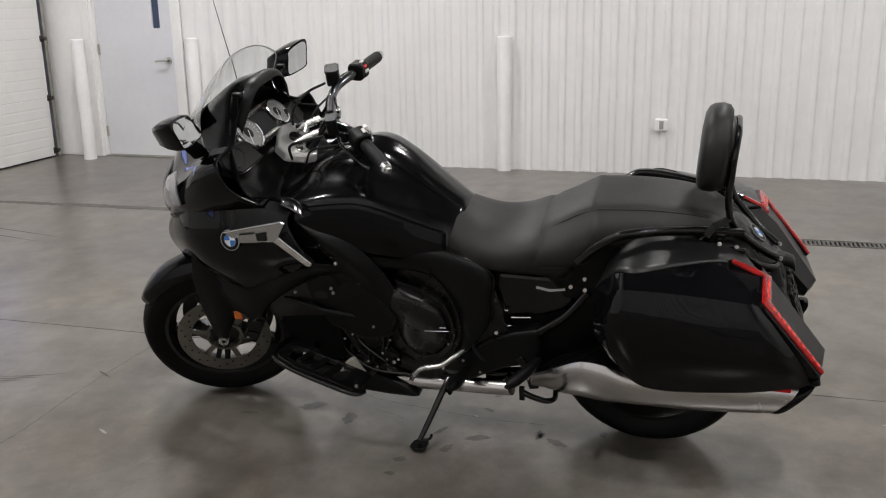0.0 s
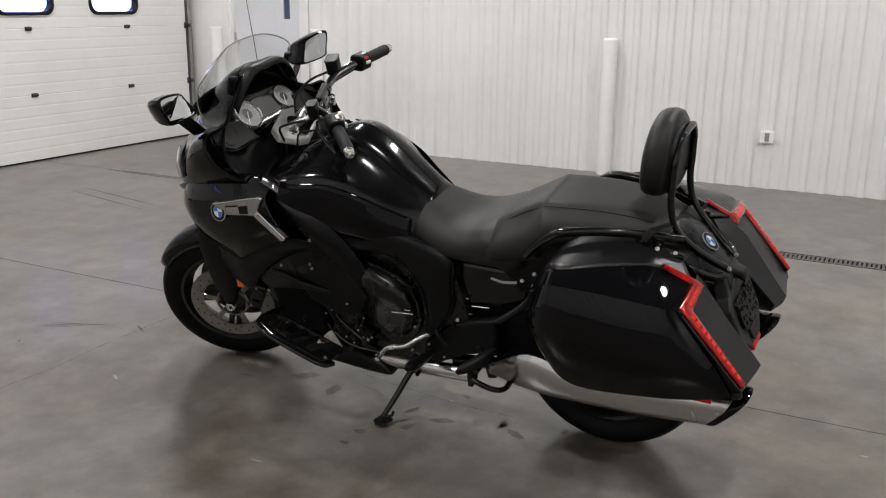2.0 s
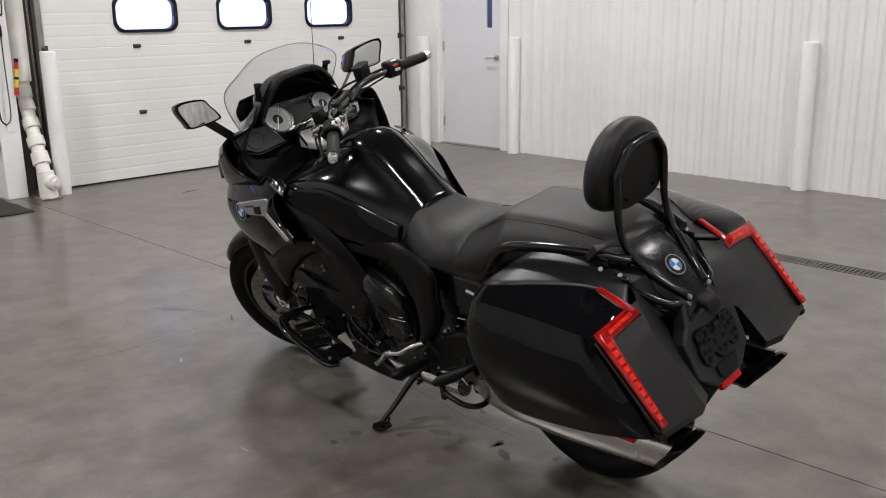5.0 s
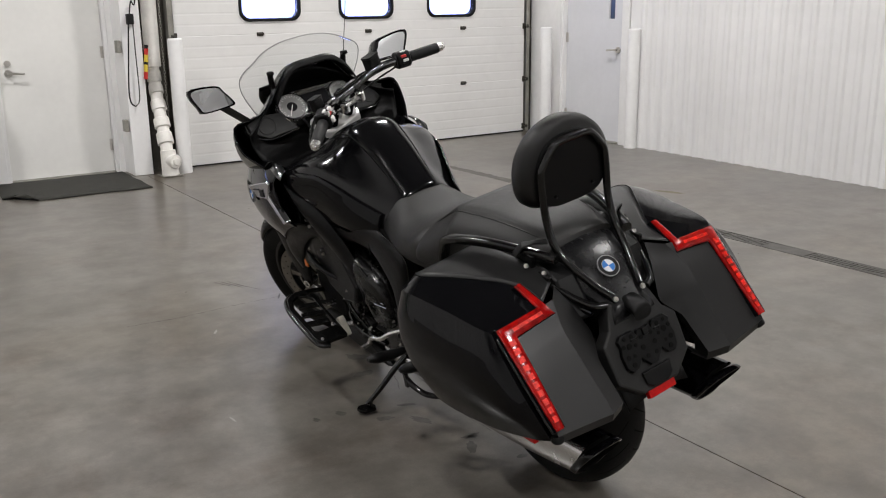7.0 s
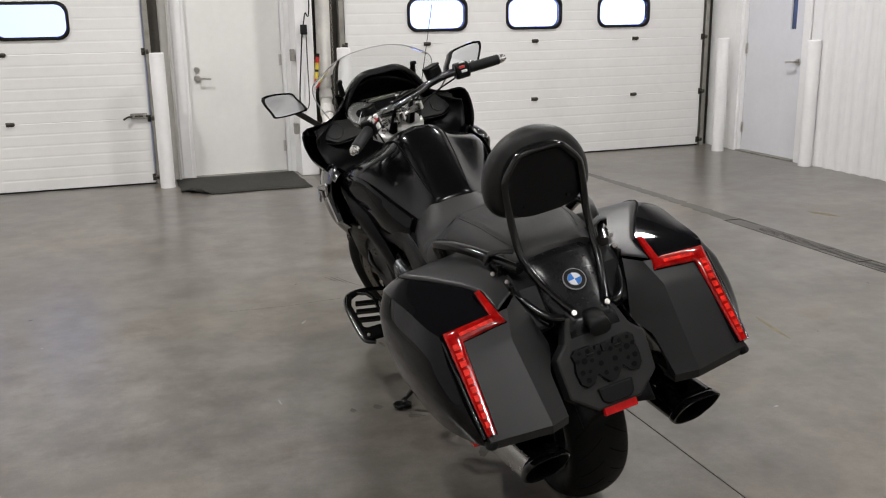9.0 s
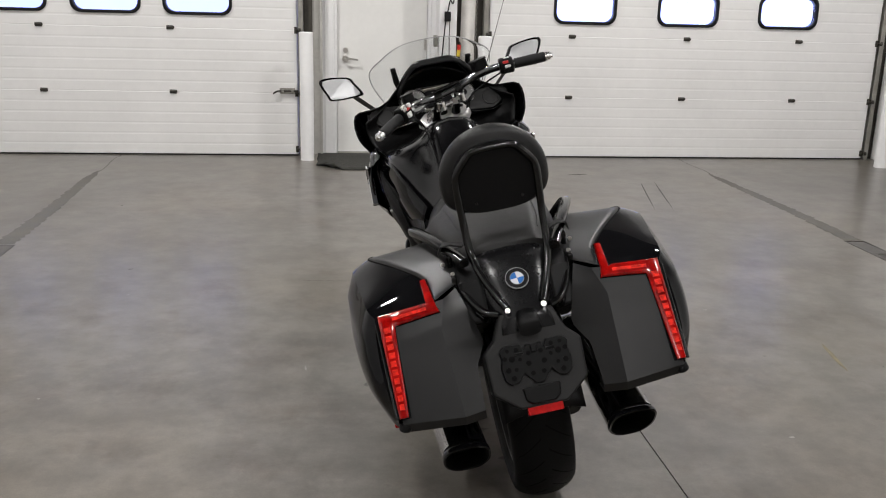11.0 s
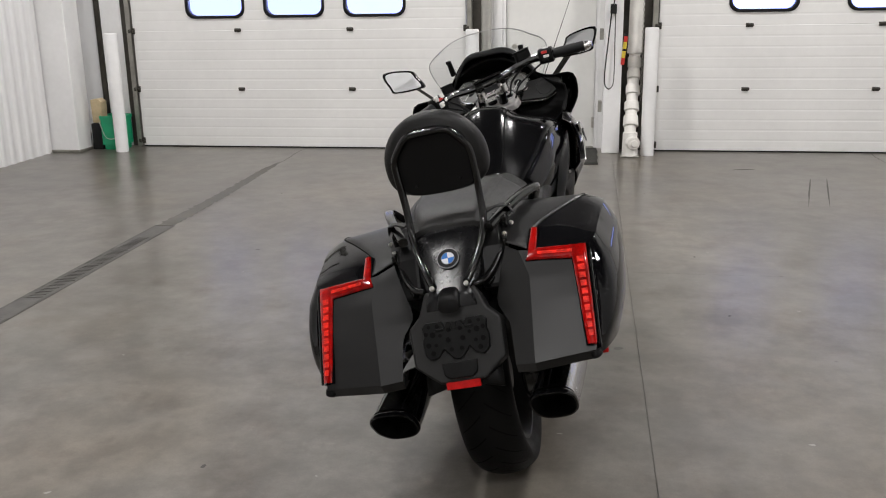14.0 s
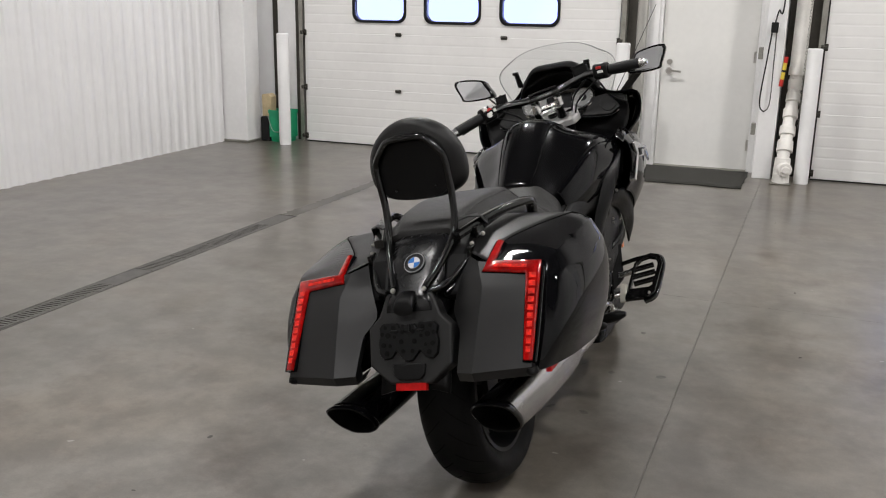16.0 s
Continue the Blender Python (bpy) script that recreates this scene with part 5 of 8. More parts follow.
# ---- backrest ----
bm = bmesh.new()
rows = []
for y_off, sc in ((0.0, 0.86), (0.012, 0.96), (0.034, 1.0), (0.060, 0.985), (0.076, 0.93), (0.086, 0.80), (0.090, 0.5)):
    ring = []
    for i in range(48):
        t = 2 * math.pi * i / 48
        c, sn = math.cos(t), math.sin(t)
        p = 2.0 if sn > 0 else 2.9
        x = 0.148 * sc * math.copysign(abs(c) ** (2 / p), c)
        z = (0.142 if sn > 0 else 0.094) * sc * math.copysign(abs(sn) ** (2 / p), sn)
        ring.append((x + 0.004, -0.164 + y_off * 0.88 - 0.10 * z * 0.9, 1.021 + z))
    rows.append(ring)
grid(bm, rows, True, True)
backrest = part("backrest", bm, VINYL, bike, "black padded passenger backrest", smooth=50)
bm = bmesh.new()
ring = []
for i in range(40):
    t = 2 * math.pi * i / 40
    c, sn = math.cos(t), math.sin(t)
    p = 2.4 if sn > 0 else 3.4
    ring.append((0.112 * math.copysign(abs(c) ** (2 / p), c) + 0.004, 1.018 + (0.105 if sn > 0 else 0.085) * math.copysign(abs(sn) ** (2 / p), sn)))
prism(bm, ring, "y", -0.164, -0.174, 0.02)
for v in bm.verts:
    v.co.y -= 0.09 * (v.co.z - 1.026)
part("back_plate", bm, PLASTIC, backrest, "black plastic back plate", smooth=30)
bm = bmesh.new()
right = [(0.047, -0.322, 0.716), (0.066, -0.284, 0.744), (0.092, -0.228, 0.797), (0.104, -0.188, 0.850), (0.106, -0.174, 0.92), (0.108, -0.178, 0.99), (0.107, -0.181, 1.036), (0.098, -0.184, 1.060), (0.068, -0.189, 1.096), (0.052, -0.190, 1.106), (0.026, -0.190, 1.109)]
path = right + [(-x, y, z) for x, y, z in reversed(right)]
tube(bm, [(x + 0.004, y, z) for x, y, z in path], 0.0105, 12, 90)
hoop = part("backrest_hoop", bm, FRAME_BLACK, backrest, "black tubular hoop", smooth=60)
for s in (-1, 1):
    bolt(hoop, (s * 0.047 + 0.003, -0.332, 0.714), (0, -0.8, 0.6), 0.0072)
    bolt(backrest, (s * 0.062 + 0.004, -0.172, 0.965), (0, -1, 0), 0.004, FRAME_BLACK)

# ---- grab rails and carrier ----
for s in (-1, 1):
    path = spline(flip(s, [(0.186, 0.240, 0.740), (0.206, 0.190, 0.795), (0.226, 0.130, 0.842), (0.226, 0.085, 0.856), (0.198, -0.010, 0.858), (0.164, -0.110, 0.848), (0.122, -0.218, 0.826)]), 36)
    rows = []
    for k, q in enumerate(path):
        t = (path[min(k + 1, 35)] - path[max(k - 1, 0)]).normalized()
        across = t.cross(Vector((0, 0, 1))).normalized()
        over = across.cross(t).normalized()
        w, h = 0.0175 - 0.004 * k / 35, 0.0125
        rows.append([q + across * w * math.copysign(abs(math.cos(a)) ** 0.6, math.cos(a)) + over * h * math.copysign(abs(math.sin(a)) ** 0.6, math.sin(a)) for a in (2 * math.pi * m / 16 for m in range(16))])
    bm = bmesh.new()
    grid(bm, rows, True, True)
    rail = part("grab_rail", bm, FRAME_BLACK, bike, "black flat-topped passenger grab rail", smooth=50)
    bm = bmesh.new()
    sweep(bm, flip(s, [(0.178, -0.120, 0.838), (0.166, -0.142, 0.864), (0.140, -0.160, 0.866), (0.112, -0.176, 0.862)]), [Vector((s * 0.9, 0, 0.4)), Vector((s * 0.5, 0, 0.9)), Vector((0, 0, 1)), Vector((0, -0.3, 1))], 0.026, 0.004)
    part("strap", bm, PLASTIC, rail, "flat black clamp strap", smooth=20, bevel=0.001)
    bm = bmesh.new()
    tube(bm, flip(s, [(0.155, -0.10, 0.820), (0.150, -0.20, 0.775), (0.128, -0.262, 0.736), (0.100, -0.306, 0.712), (0.068, -0.322, 0.704)]), 0.010, 10, 30)
    tube(bm, flip(s, [(0.160, -0.02, 0.80), (0.157, -0.12, 0.768), (0.140, -0.22, 0.725), (0.100, -0.30, 0.690)]), 0.009, 10, 26)
    part("carrier_tube", bm, FRAME_BLACK, bike, smooth=60)
    bm = bmesh.new()
    prism(bm, [(-0.075, 0.76), (-0.075, 0.80), (-0.13, 0.845), (-0.175, 0.84), (-0.165, 0.80), (-0.23, 0.795), (-0.225, 0.765)], "x", s * 0.150, s * 0.164)
    mount = part("carrier_bracket", bm, FRAME_BLACK, bike, smooth=0, bevel=0.004)
    for y, z in ((-0.158, 0.815), (-0.205, 0.799)):
        bolt(mount, (s * (0.176 if y > -0.18 else 0.158), y, z), (s * 0.8, -0.35, 0.4), 0.0062)

for s in (-1, 1):
    bm = bmesh.new()
    prism(bm, [(0.36, 0.66), (0.30, 0.72), (0.20, 0.78), (0.08, 0.835), (-0.12, 0.845), (-0.24, 0.78), (-0.30, 0.68), (-0.16, 0.60), (0.10, 0.56), (0.30, 0.58)], "x", s * 0.085, s * 0.150, 0.03)
    part("tail_side_cover", bm, PLASTIC, bike, "black plastic tail side cover", smooth=0, bevel=0.010)
    bm = bmesh.new()
    prism(bm, [(0.58, 0.62), (0.30, 0.64), (0.16, 0.58), (0.16, 0.40), (0.30, 0.30), (0.50, 0.28), (0.60, 0.36)], "x", s * 0.080, s * 0.118, 0.03)
    part("inner_cover", bm, PLASTIC, bike, smooth=0, bevel=0.010)

# ---- saddlebags ----
def saddlebag(s):
    bag = part("saddlebag", bag_shell(s), GLOSS, bike, "gloss black hard saddlebag", smooth=20, bevel=0.003)
    # the satin rear face: two flat facets that meet in a crease, a chamfer below and a wall round the inner edge
    def stretch(pts, n):
        """n points spread evenly along a broken line."""
        p = [Vector((s * q[0], q[1], q[2])) for q in pts]
        seg = [(v - u).length for u, v in zip(p, p[1:])]
        out, total = [], sum(seg)
        for k in range(n):
            d, m = total * k / (n - 1), 0
            while m < len(seg) - 1 and d > seg[m]:
                d, m = d - seg[m], m + 1
            out.append(p[m].lerp(p[m + 1], min(1.0, d / seg[m])))
        return out
    n = 24
    outer = stretch([(0.366, -0.280, 0.738), (0.364, -0.360, 0.638), (0.360, -0.440, 0.518)], n)
    crease = stretch([(0.196, -0.276, 0.762), (0.218, -0.328, 0.704), (0.205, -0.462, 0.514)], n)
    inner = stretch([(0.158, -0.238, 0.772), (0.140, -0.276, 0.722), (0.118, -0.310, 0.650), (0.120, -0.318, 0.632), (0.148, -0.362, 0.596), (0.152, -0.436, 0.508)], n)
    bm = bmesh.new()
    rows = []
    for o, c, i in zip(outer, crease, inner):
        rows.append([o + Vector((0, 0.030, 0)), o] + [o.lerp(c, k / 4) for k in range(1, 4)] + [c] + [c.lerp(i, k / 3) for k in (1, 2)] + [i, i + Vector((s * 0.006, 0.010, 0.0)), i + Vector((s * 0.012, 0.060, 0.01))])
    low = [p + Vector((0, 0.010 if 1 <= k <= 8 else 0.0, -0.026)) for k, p in enumerate(rows[-1])]
    rows += [low, [p + Vector((0, 0.055, 0.002)) for p in low]]
    grid(bm, rows)
    part("rear_panel", bm, SATIN, bag, "satin black creased rear panel", smooth=14)
    # corner beak at the foot of the outer edge
    bm = bmesh.new()
    foot = Vector((s * 0.360, -0.434, 0.506))
    skin(bm, [[foot + Vector((s * x, y, z)) for x, y, z in r] for r in (
        [(-0.016, -0.004, 0.006), (0.0, -0.005, 0.008), (0.009, 0.008, 0.010), (0.002, 0.020, 0.004), (-0.016, 0.018, -0.004)],
        [(-0.016, -0.006, -0.006), (0.003, -0.009, -0.005), (0.013, 0.004, -0.003), (0.005, 0.020, -0.006), (-0.016, 0.018, -0.012)],
        [(-0.012, -0.001, -0.014), (0.001, -0.003, -0.012), (0.008, 0.005, -0.010), (0.002, 0.016, -0.012), (-0.012, 0.016, -0.016)])], 15, 6, True, True)
    part("rear_lip", bm, PLASTIC, bag, smooth=40)
    # satin panel on the top, towards the seat
    bm = bmesh.new()
    grid(bm, bag_strips(s)[1])
    part("top_panel", bm, SATIN, bag, "satin black top panel", smooth=38, solid=0.003)
    # tail light: an angular red strip set on the rear face
    pts = [(0.238, -0.190, 0.792), (0.230, -0.284, 0.746), (0.352, -0.282, 0.733), (0.353, -0.438, 0.532)]
    wide = [(0.018, 0.026), (0.034, 0.040), (0.042, 0.026)]
    line, widths = [], []
    for n, (a, b) in enumerate(zip(pts, pts[1:])):
        for k in range(6):
            line.append(Vector(a).lerp(Vector(b), k / 6))
            widths.append(wide[n][0] + (wide[n][1] - wide[n][0]) * k / 6)
    line.append(Vector(pts[-1]))
    widths.append(0.024)
    line = [Vector((s * q.x, q.y, q.z)) for q in line]
    n0 = Vector((s * 0.10, -0.78, 0.62)).normalized()
    bm = bmesh.new()
    sweep(bm, [q - n0 * 0.012 for q in line], n0, [w + 0.011 for w in widths], 0.017)
    lamp = part("tail_light", bm, GLOSS, bag, "angular red tail light strip", smooth=20)
    bm = bmesh.new()
    rows = []
    for k, q in enumerate(line):
        t0 = (q - line[k - 1]).normalized() if k else (line[1] - q).normalized()
        t1 = (line[k + 1] - q).normalized() if k + 1 < len(line) else t0
        t = (t0 + t1).normalized()
        across = t.cross(n0).normalized() * widths[k] / 2 / max(0.55, t.dot(t0))
        rows.append([q + across * u + n0 * h for u, h in ((-1, 0.002), (-0.94, 0.008), (-0.72, 0.0115), (-0.3, 0.0125), (0.3, 0.0125), (0.72, 0.0115), (0.94, 0.008), (1, 0.002))])
    grid(bm, rows, True, True)
    part("lens", bm, RED_LENS, lamp, "glossy red lens", smooth=32)
    bm = bmesh.new()
    tube(bm, [q + Vector((s * (w / 2 + 0.006), 0, 0)) - n0 * 0.002 for q, w in list(zip(line, widths))[12:]], 0.0045, 8)
    part("lens_edge", bm, FRAME_BLACK, lamp, "polished black edge", smooth=60)
    down = Vector((s * (pts[3][0] - pts[2][0]), pts[3][1] - pts[2][1], pts[3][2] - pts[2][2])).normalized()
    for k in range(10):
        q = Vector(pts[2]).lerp(Vector(pts[3]), 0.10 + 0.088 * k)
        q = Vector((s * q.x, q.y, q.z)) + n0 * 0.0118
        bm = bmesh.new()
        sweep(bm, [q - down * 0.0075, q + down * 0.0075], n0, 0.019 - 0.0007 * k, 0.0012)
        part("led", bm, RED_DEEP, lamp, "brighter red lamp cell", smooth=0)
    bm = bmesh.new()
    q0, q1 = Vector(pts[1]).lerp(Vector(pts[2]), 0.12), Vector(pts[1]).lerp(Vector(pts[2]), 0.86)
    sweep(bm, [Vector((s * q.x, q.y, q.z)) + n0 * 0.0118 for q in (q0, q1)], n0, 0.010, 0.0016)
    part("light_bar", bm, RED_DEEP, lamp, smooth=0)
    # lower edge guard and reflector
    bm = bmesh.new()
    box(bm, (s * 0.376, -0.335, 0.486), (0.016, 0.068, 0.018))
    part("side_reflector", bm, REFLECT, bag, "red side reflector", smooth=0, bevel=0.003)
    lid = [row[-1] for row in bag_strips(s)[1]]
    bm = bmesh.new()
    tube(bm, lid, 0.0020, 6)
    part("lid_seam", bm, JOINT_BLACK, bag)


def bag_strips(s):
    """The bag in long strips: the gloss shell from the lid's line round the outer side, and the satin top."""
    # stations from the nose to the rear: inner top, lid line, crest, three of the side, bottom outer and inner, inner side low and high
    rows = [
        [(0.225, 0.176, 0.690), (0.285, 0.178, 0.706), (0.320, 0.174, 0.692), (0.345, 0.170, 0.662), (0.352, 0.168, 0.628), (0.345, 0.164, 0.592), (0.325, 0.160, 0.564), (0.245, 0.160, 0.568), (0.222, 0.168, 0.620), (0.216, 0.172, 0.665)],
        [(0.195, 0.125, 0.785), (0.335, 0.112, 0.792), (0.377, 0.110, 0.766), (0.400, 0.110, 0.715), (0.406, 0.110, 0.650), (0.396, 0.108, 0.590), (0.376, 0.098, 0.526), (0.220, 0.098, 0.522), (0.190, 0.115, 0.620), (0.186, 0.120, 0.720)],
        [(0.180, 0.040, 0.830), (0.366, 0.045, 0.812), (0.408, 0.042, 0.788), (0.427, 0.030, 0.730), (0.432, 0.030, 0.655), (0.422, 0.020, 0.560), (0.395, 0.008, 0.468), (0.200, 0.010, 0.466), (0.172, 0.020, 0.600), (0.168, 0.030, 0.740)],
        [(0.165, -0.090, 0.822), (0.298, -0.070, 0.806), (0.400, -0.120, 0.772), (0.428, -0.140, 0.712), (0.438, -0.170, 0.645), (0.429, -0.200, 0.562), (0.402, -0.220, 0.480), (0.195, -0.220, 0.476), (0.162, -0.180, 0.600), (0.150, -0.120, 0.740)],
        [(0.145, -0.175, 0.802), (0.234, -0.178, 0.788), (0.394, -0.225, 0.756), (0.416, -0.262, 0.704), (0.422, -0.300, 0.640), (0.414, -0.335, 0.568), (0.382, -0.365, 0.492), (0.194, -0.370, 0.484), (0.152, -0.300, 0.600), (0.125, -0.220, 0.710)],
        [(0.150, -0.222, 0.780), (0.228, -0.272, 0.758), (0.380, -0.264, 0.742), (0.387, -0.306, 0.690), (0.388, -0.342, 0.640), (0.383, -0.383, 0.578), (0.368, -0.418, 0.500), (0.196, -0.425, 0.492), (0.160, -0.345, 0.585), (0.140, -0.245, 0.720)],
    ]
    # the flank swells outwards towards the nose
    swell, share = (0.022, 0.032, 0.026, 0.013, 0.004, 0.0), (0, 0.3, 0.7, 1, 1, 1, 0.8, 0, 0, 0)
    rows = [[(x + swell[n] * share[i], y, z) for i, (x, y, z) in enumerate(row)] for n, row in enumerate(rows)]
    cols = [spline([r[i] for r in [flip(s, q) for q in rows]], 30) for i in range(10)]
    shell, top = [], []
    for j in range(30):
        a, l, c, s1, s2, s3, b1, b2, i1, i2 = (k[j] for k in cols)
        side = [c.lerp(s1, k / 4) for k in range(4)] + spline([s1, s2, s3, b1], 14)
        up = Vector((s * 0.3, -0.1, 1.0)).normalized() * 0.003 * min(1.0, (c - l).length / 0.12)
        shell.append([l.lerp(c, k / 8) + up * (1 - (k / 4 - 1) ** 2) for k in range(8)] + side + [b1.lerp(b2, k / 4) for k in range(1, 4)] + spline([b2, i1, i2], 8))
        top.append(spline([i2, i2.lerp(a, 0.7), a, a.lerp(l, 0.12) + Vector((0, 0, 0.002))], 8) + [a.lerp(l, 0.12 + 0.88 * k / 5) + Vector((0, 0, 0.002 * (1 - k / 5))) for k in range(1, 6)])
    return shell, top


def bag_shell(s):
    bm = bmesh.new()
    vs = grid(bm, bag_strips(s)[0])
    bm.faces.new(list(reversed(vs[0])))
    bm.faces.new(vs[-1])
    return bm


for side in (-1, 1):
    saddlebag(side)

# ---- exhausts ----
for s in (-1, 1):
    bm = bmesh.new()
    rows = []
    for y, x, z, a, b in ((0.40, 0.160, 0.285, 0.026, 0.026), (0.355, 0.182, 0.312, 0.034, 0.036), (0.29, 0.212, 0.345, 0.046, 0.058), (0.22, 0.232, 0.372, 0.056, 0.074), (0.15, 0.240, 0.372, 0.060, 0.074), (0.06, 0.240, 0.360, 0.061, 0.060), (-0.10, 0.234, 0.358, 0.061, 0.061), (-0.25, 0.226, 0.362, 0.061, 0.060), (-0.350, 0.220, 0.366, 0.060, 0.058)):
        ring = []
        for i in range(32):
            t = 2 * math.pi * i / 32
            c, sn = math.cos(t), math.sin(t)
            ring.append(Vector((s * (x + a * math.copysign(abs(c) ** 0.66, c)), y, z + b * math.copysign(abs(sn) ** 0.78, sn))))
        rows.append(ring)
    cols = [spline([r[i] for r in rows], 30) for i in range(32)]
    rings = [[c[j] for c in cols] for j in range(30)]
    # the end is cut aslant
    for ring in rings[-4:]:
        for p in ring:
            p.y -= max(0, (p.z - 0.32)) * 0.55 * (rings.index(ring) - 25) / 4
    # the outer side is bare steel; the inner and upper side is black, painting its shade
    def belt(a, b):
        return [[r[k % 32] for k in range(a, b + 1)] for r in rings]
    grid(bm, belt(-12, 5))
    muffler = part("muffler", bm, BRUSHED, bike, "satin steel muffler, its inner half coloured black as shade", smooth=55)
    bm = bmesh.new()
    grid(bm, belt(5, 20))
    part("shaded_half", bm, GLOSS, muffler, "inner muffler half, coloured black as shade", smooth=55)
    bm = bmesh.new()
    end = rings[-1]
    c = sum(end, Vector()) / 32
    back = Vector((0, -1, -0.05)).normalized()

    def loop(k, d):
        return [c + (p - c) * k + back * (d + (p.z - c.z) * 0.35) for p in end]
    grid(bm, [loop(1.002, -0.006), loop(1.045, 0.0), loop(1.055, 0.012), loop(1.03, 0.019), loop(0.95, 0.020)], True)
    tip = part("exhaust_tip", bm, GLOSS, muffler, "gloss black angular exhaust tip", smooth=35)
    bm = bmesh.new()
    bm.faces.new([bm.verts.new(p) for p in loop(0.86, -0.059)])
    part("baffle", bm, JOINT_BLACK, tip, smooth=0)
    bm = bmesh.new()
    grid(bm, [loop(0.95, 0.020), loop(0.90, 0.010), loop(0.87, -0.02), loop(0.86, -0.060)], True)
    part("tip_inner", bm, JOINT_BLACK, tip, smooth=40)
    bm = bmesh.new()
    tube(bm, flip(s, [(0.168, 0.470, 0.240), (0.166, 0.490, 0.236), (0.162, 0.60, 0.229), (0.156, 0.70, 0.222), (0.150, 0.80, 0.214), (0.13, 0.90, 0.215)]), 0.027, 16, 24)
    part("exhaust_pipe", bm, BRUSHED, bike, "satin steel collector pipe", smooth=60)
    bm = bmesh.new()
    tube(bm, flip(s, [(0.120, 0.56, 0.250), (0.130, 0.46, 0.270), (0.160, 0.37, 0.300)]), 0.022, 12, 12)
    part("link_pipe", bm, ENGINE, bike, smooth=60)

# ---- engine, frame and lower parts ----
bm = bmesh.new()
prism(bm, [(1.06, 0.30), (1.10, 0.46), (1.06, 0.64), (0.90, 0.70), (0.66, 0.66), (0.50, 0.60), (0.46, 0.42), (0.52, 0.28), (0.70, 0.225), (0.95, 0.22)], "x", -0.165, 0.165)
engine = part("engine_block", bm, ENGINE, bike, "dark cast alloy engine block", smooth=0, bevel=0.02)
bm = bmesh.new()
prism(bm, [(1.30, 0.26), (1.22, 0.205), (1.06, 0.178), (0.90, 0.166), (0.785, 0.166), (0.83, 0.205), (0.90, 0.240), (1.0, 0.27)], "x", -0.190, 0.190, 0.04)
part("belly_pan", bm, PLASTIC, bike, smooth=0, bevel=0.015)
bm = bmesh.new()
prism(bm, [(1.235, 0.300), (1.255, 0.420), (1.300, 0.600), (1.250, 0.760), (1.060, 0.760), (1.040, 0.300)], "x", -0.195, 0.195, 0.02)
part("radiator", bm, JOINT_BLACK, bike, "dark radiator behind the front wheel", smooth=0, bevel=0.01)
for s in (-1, 1):
    edge = [(0.897, 0.577), (0.862, 0.612), (0.828, 0.634), (0.741, 0.598), (0.668, 0.548), (0.648, 0.490), (0.645, 0.425), (0.664, 0.372), (0.700, 0.334), (0.787, 0.318), (0.828, 0.360), (0.848, 0.410), (0.858, 0.480)]
    cy, cz = 0.752, 0.478

    def dome(levels):
        """Rings of the cover's outline, shrunk and lifted level by level."""
        return [[(s * (x + 0.012 * (z - cz) / 0.15), cy + (y - cy) * k, cz + (z - cz) * k) for y, z in edge] for x, k in levels]
    bm = bmesh.new()
    grid(bm, dome([(0.150, 1.02), (0.176, 1.02), (0.184, 0.99), (0.184, 0.90)]), True, True)
    cover = part("engine_cover", bm, ENGINE, engine, "dark engine side cover with a raised lip", smooth=30)
    bm = bmesh.new()
    grid(bm, dome([(0.180, 0.86), (0.198, 0.84), (0.210, 0.76), (0.2155, 0.62), (0.217, 0.45), (0.2175, 0.2)]), True, True)
    part("cover_boss", bm, ENGINE, cover, "black domed cover", smooth=38)
    bm = bmesh.new()
    sweep(bm, flip(s, [(0.206, 0.835, 0.600), (0.215, 0.790, 0.590), (0.213, 0.735, 0.560)]), Vector((s, 0, 0.3)), 0.014, 0.008)
    part("cover_ridge", bm, FRAME_BLACK, cover, smooth=30, bevel=0.003)
    # thin bright tubes added to stand for highlight lines on the dark cover
    for k, (y0, z0, y1, z1) in enumerate(((0.737, 0.459, 0.654, 0.465), (0.711, 0.475, 0.663, 0.477), (0.833, 0.503, 0.803, 0.457))):
        bm = bmesh.new()
        tube(bm, flip(s, [(0.2135 - 0.007 * (k == 2), y0, z0), (0.2125 - 0.007 * (k == 2), y1, z1)]), 0.0022, 6)
        part("thin_line", bm, TRIM_METAL, cover)
    bm = bmesh.new()
    cyl(bm, (s * 0.155, 0.93, 0.405), (s * 0.200, 0.93, 0.405), 0.070, 0.060, n=32)
    cyl(bm, (s * 0.198, 0.93, 0.405), (s * 0.206, 0.93, 0.405), 0.040, 0.034, n=24)
    part("alternator_cover", bm, ENGINE, engine, smooth=30, bevel=0.004)
    random.seed(11 if s < 0 else 12)
    for y, z in ((0.82, 0.625), (0.735, 0.612), (0.672, 0.50), (0.668, 0.40), (0.78, 0.362), (0.85, 0.44), (0.935, 0.475), (0.99, 0.40), (0.93, 0.335), (0.87, 0.39), (0.90, 0.30), (0.96, 0.27), (1.02, 0.33), (0.70, 0.29)):
        bolt(engine, (s * (0.190 if z > 0.34 and y < 0.87 else 0.172), y, z), (s, 0, 0), 0.0042, ENGINE if (y > 0.9 and z < 0.34) or z > 0.6 else None)
    for k in range(7):
        y, z = 0.86 + 0.03 * k, 0.250 + 0.022 * (k % 3)
        bm = bmesh.new()
        cyl(bm, (s * 0.14, y, z), (s * (0.165 + 0.01 * (k % 2)), y, z), 0.012 + 0.004 * (k % 3), n=12)
        part("plug", bm, ALLOY if k % 3 == 1 else ENGINE, engine, bevel=0.002)
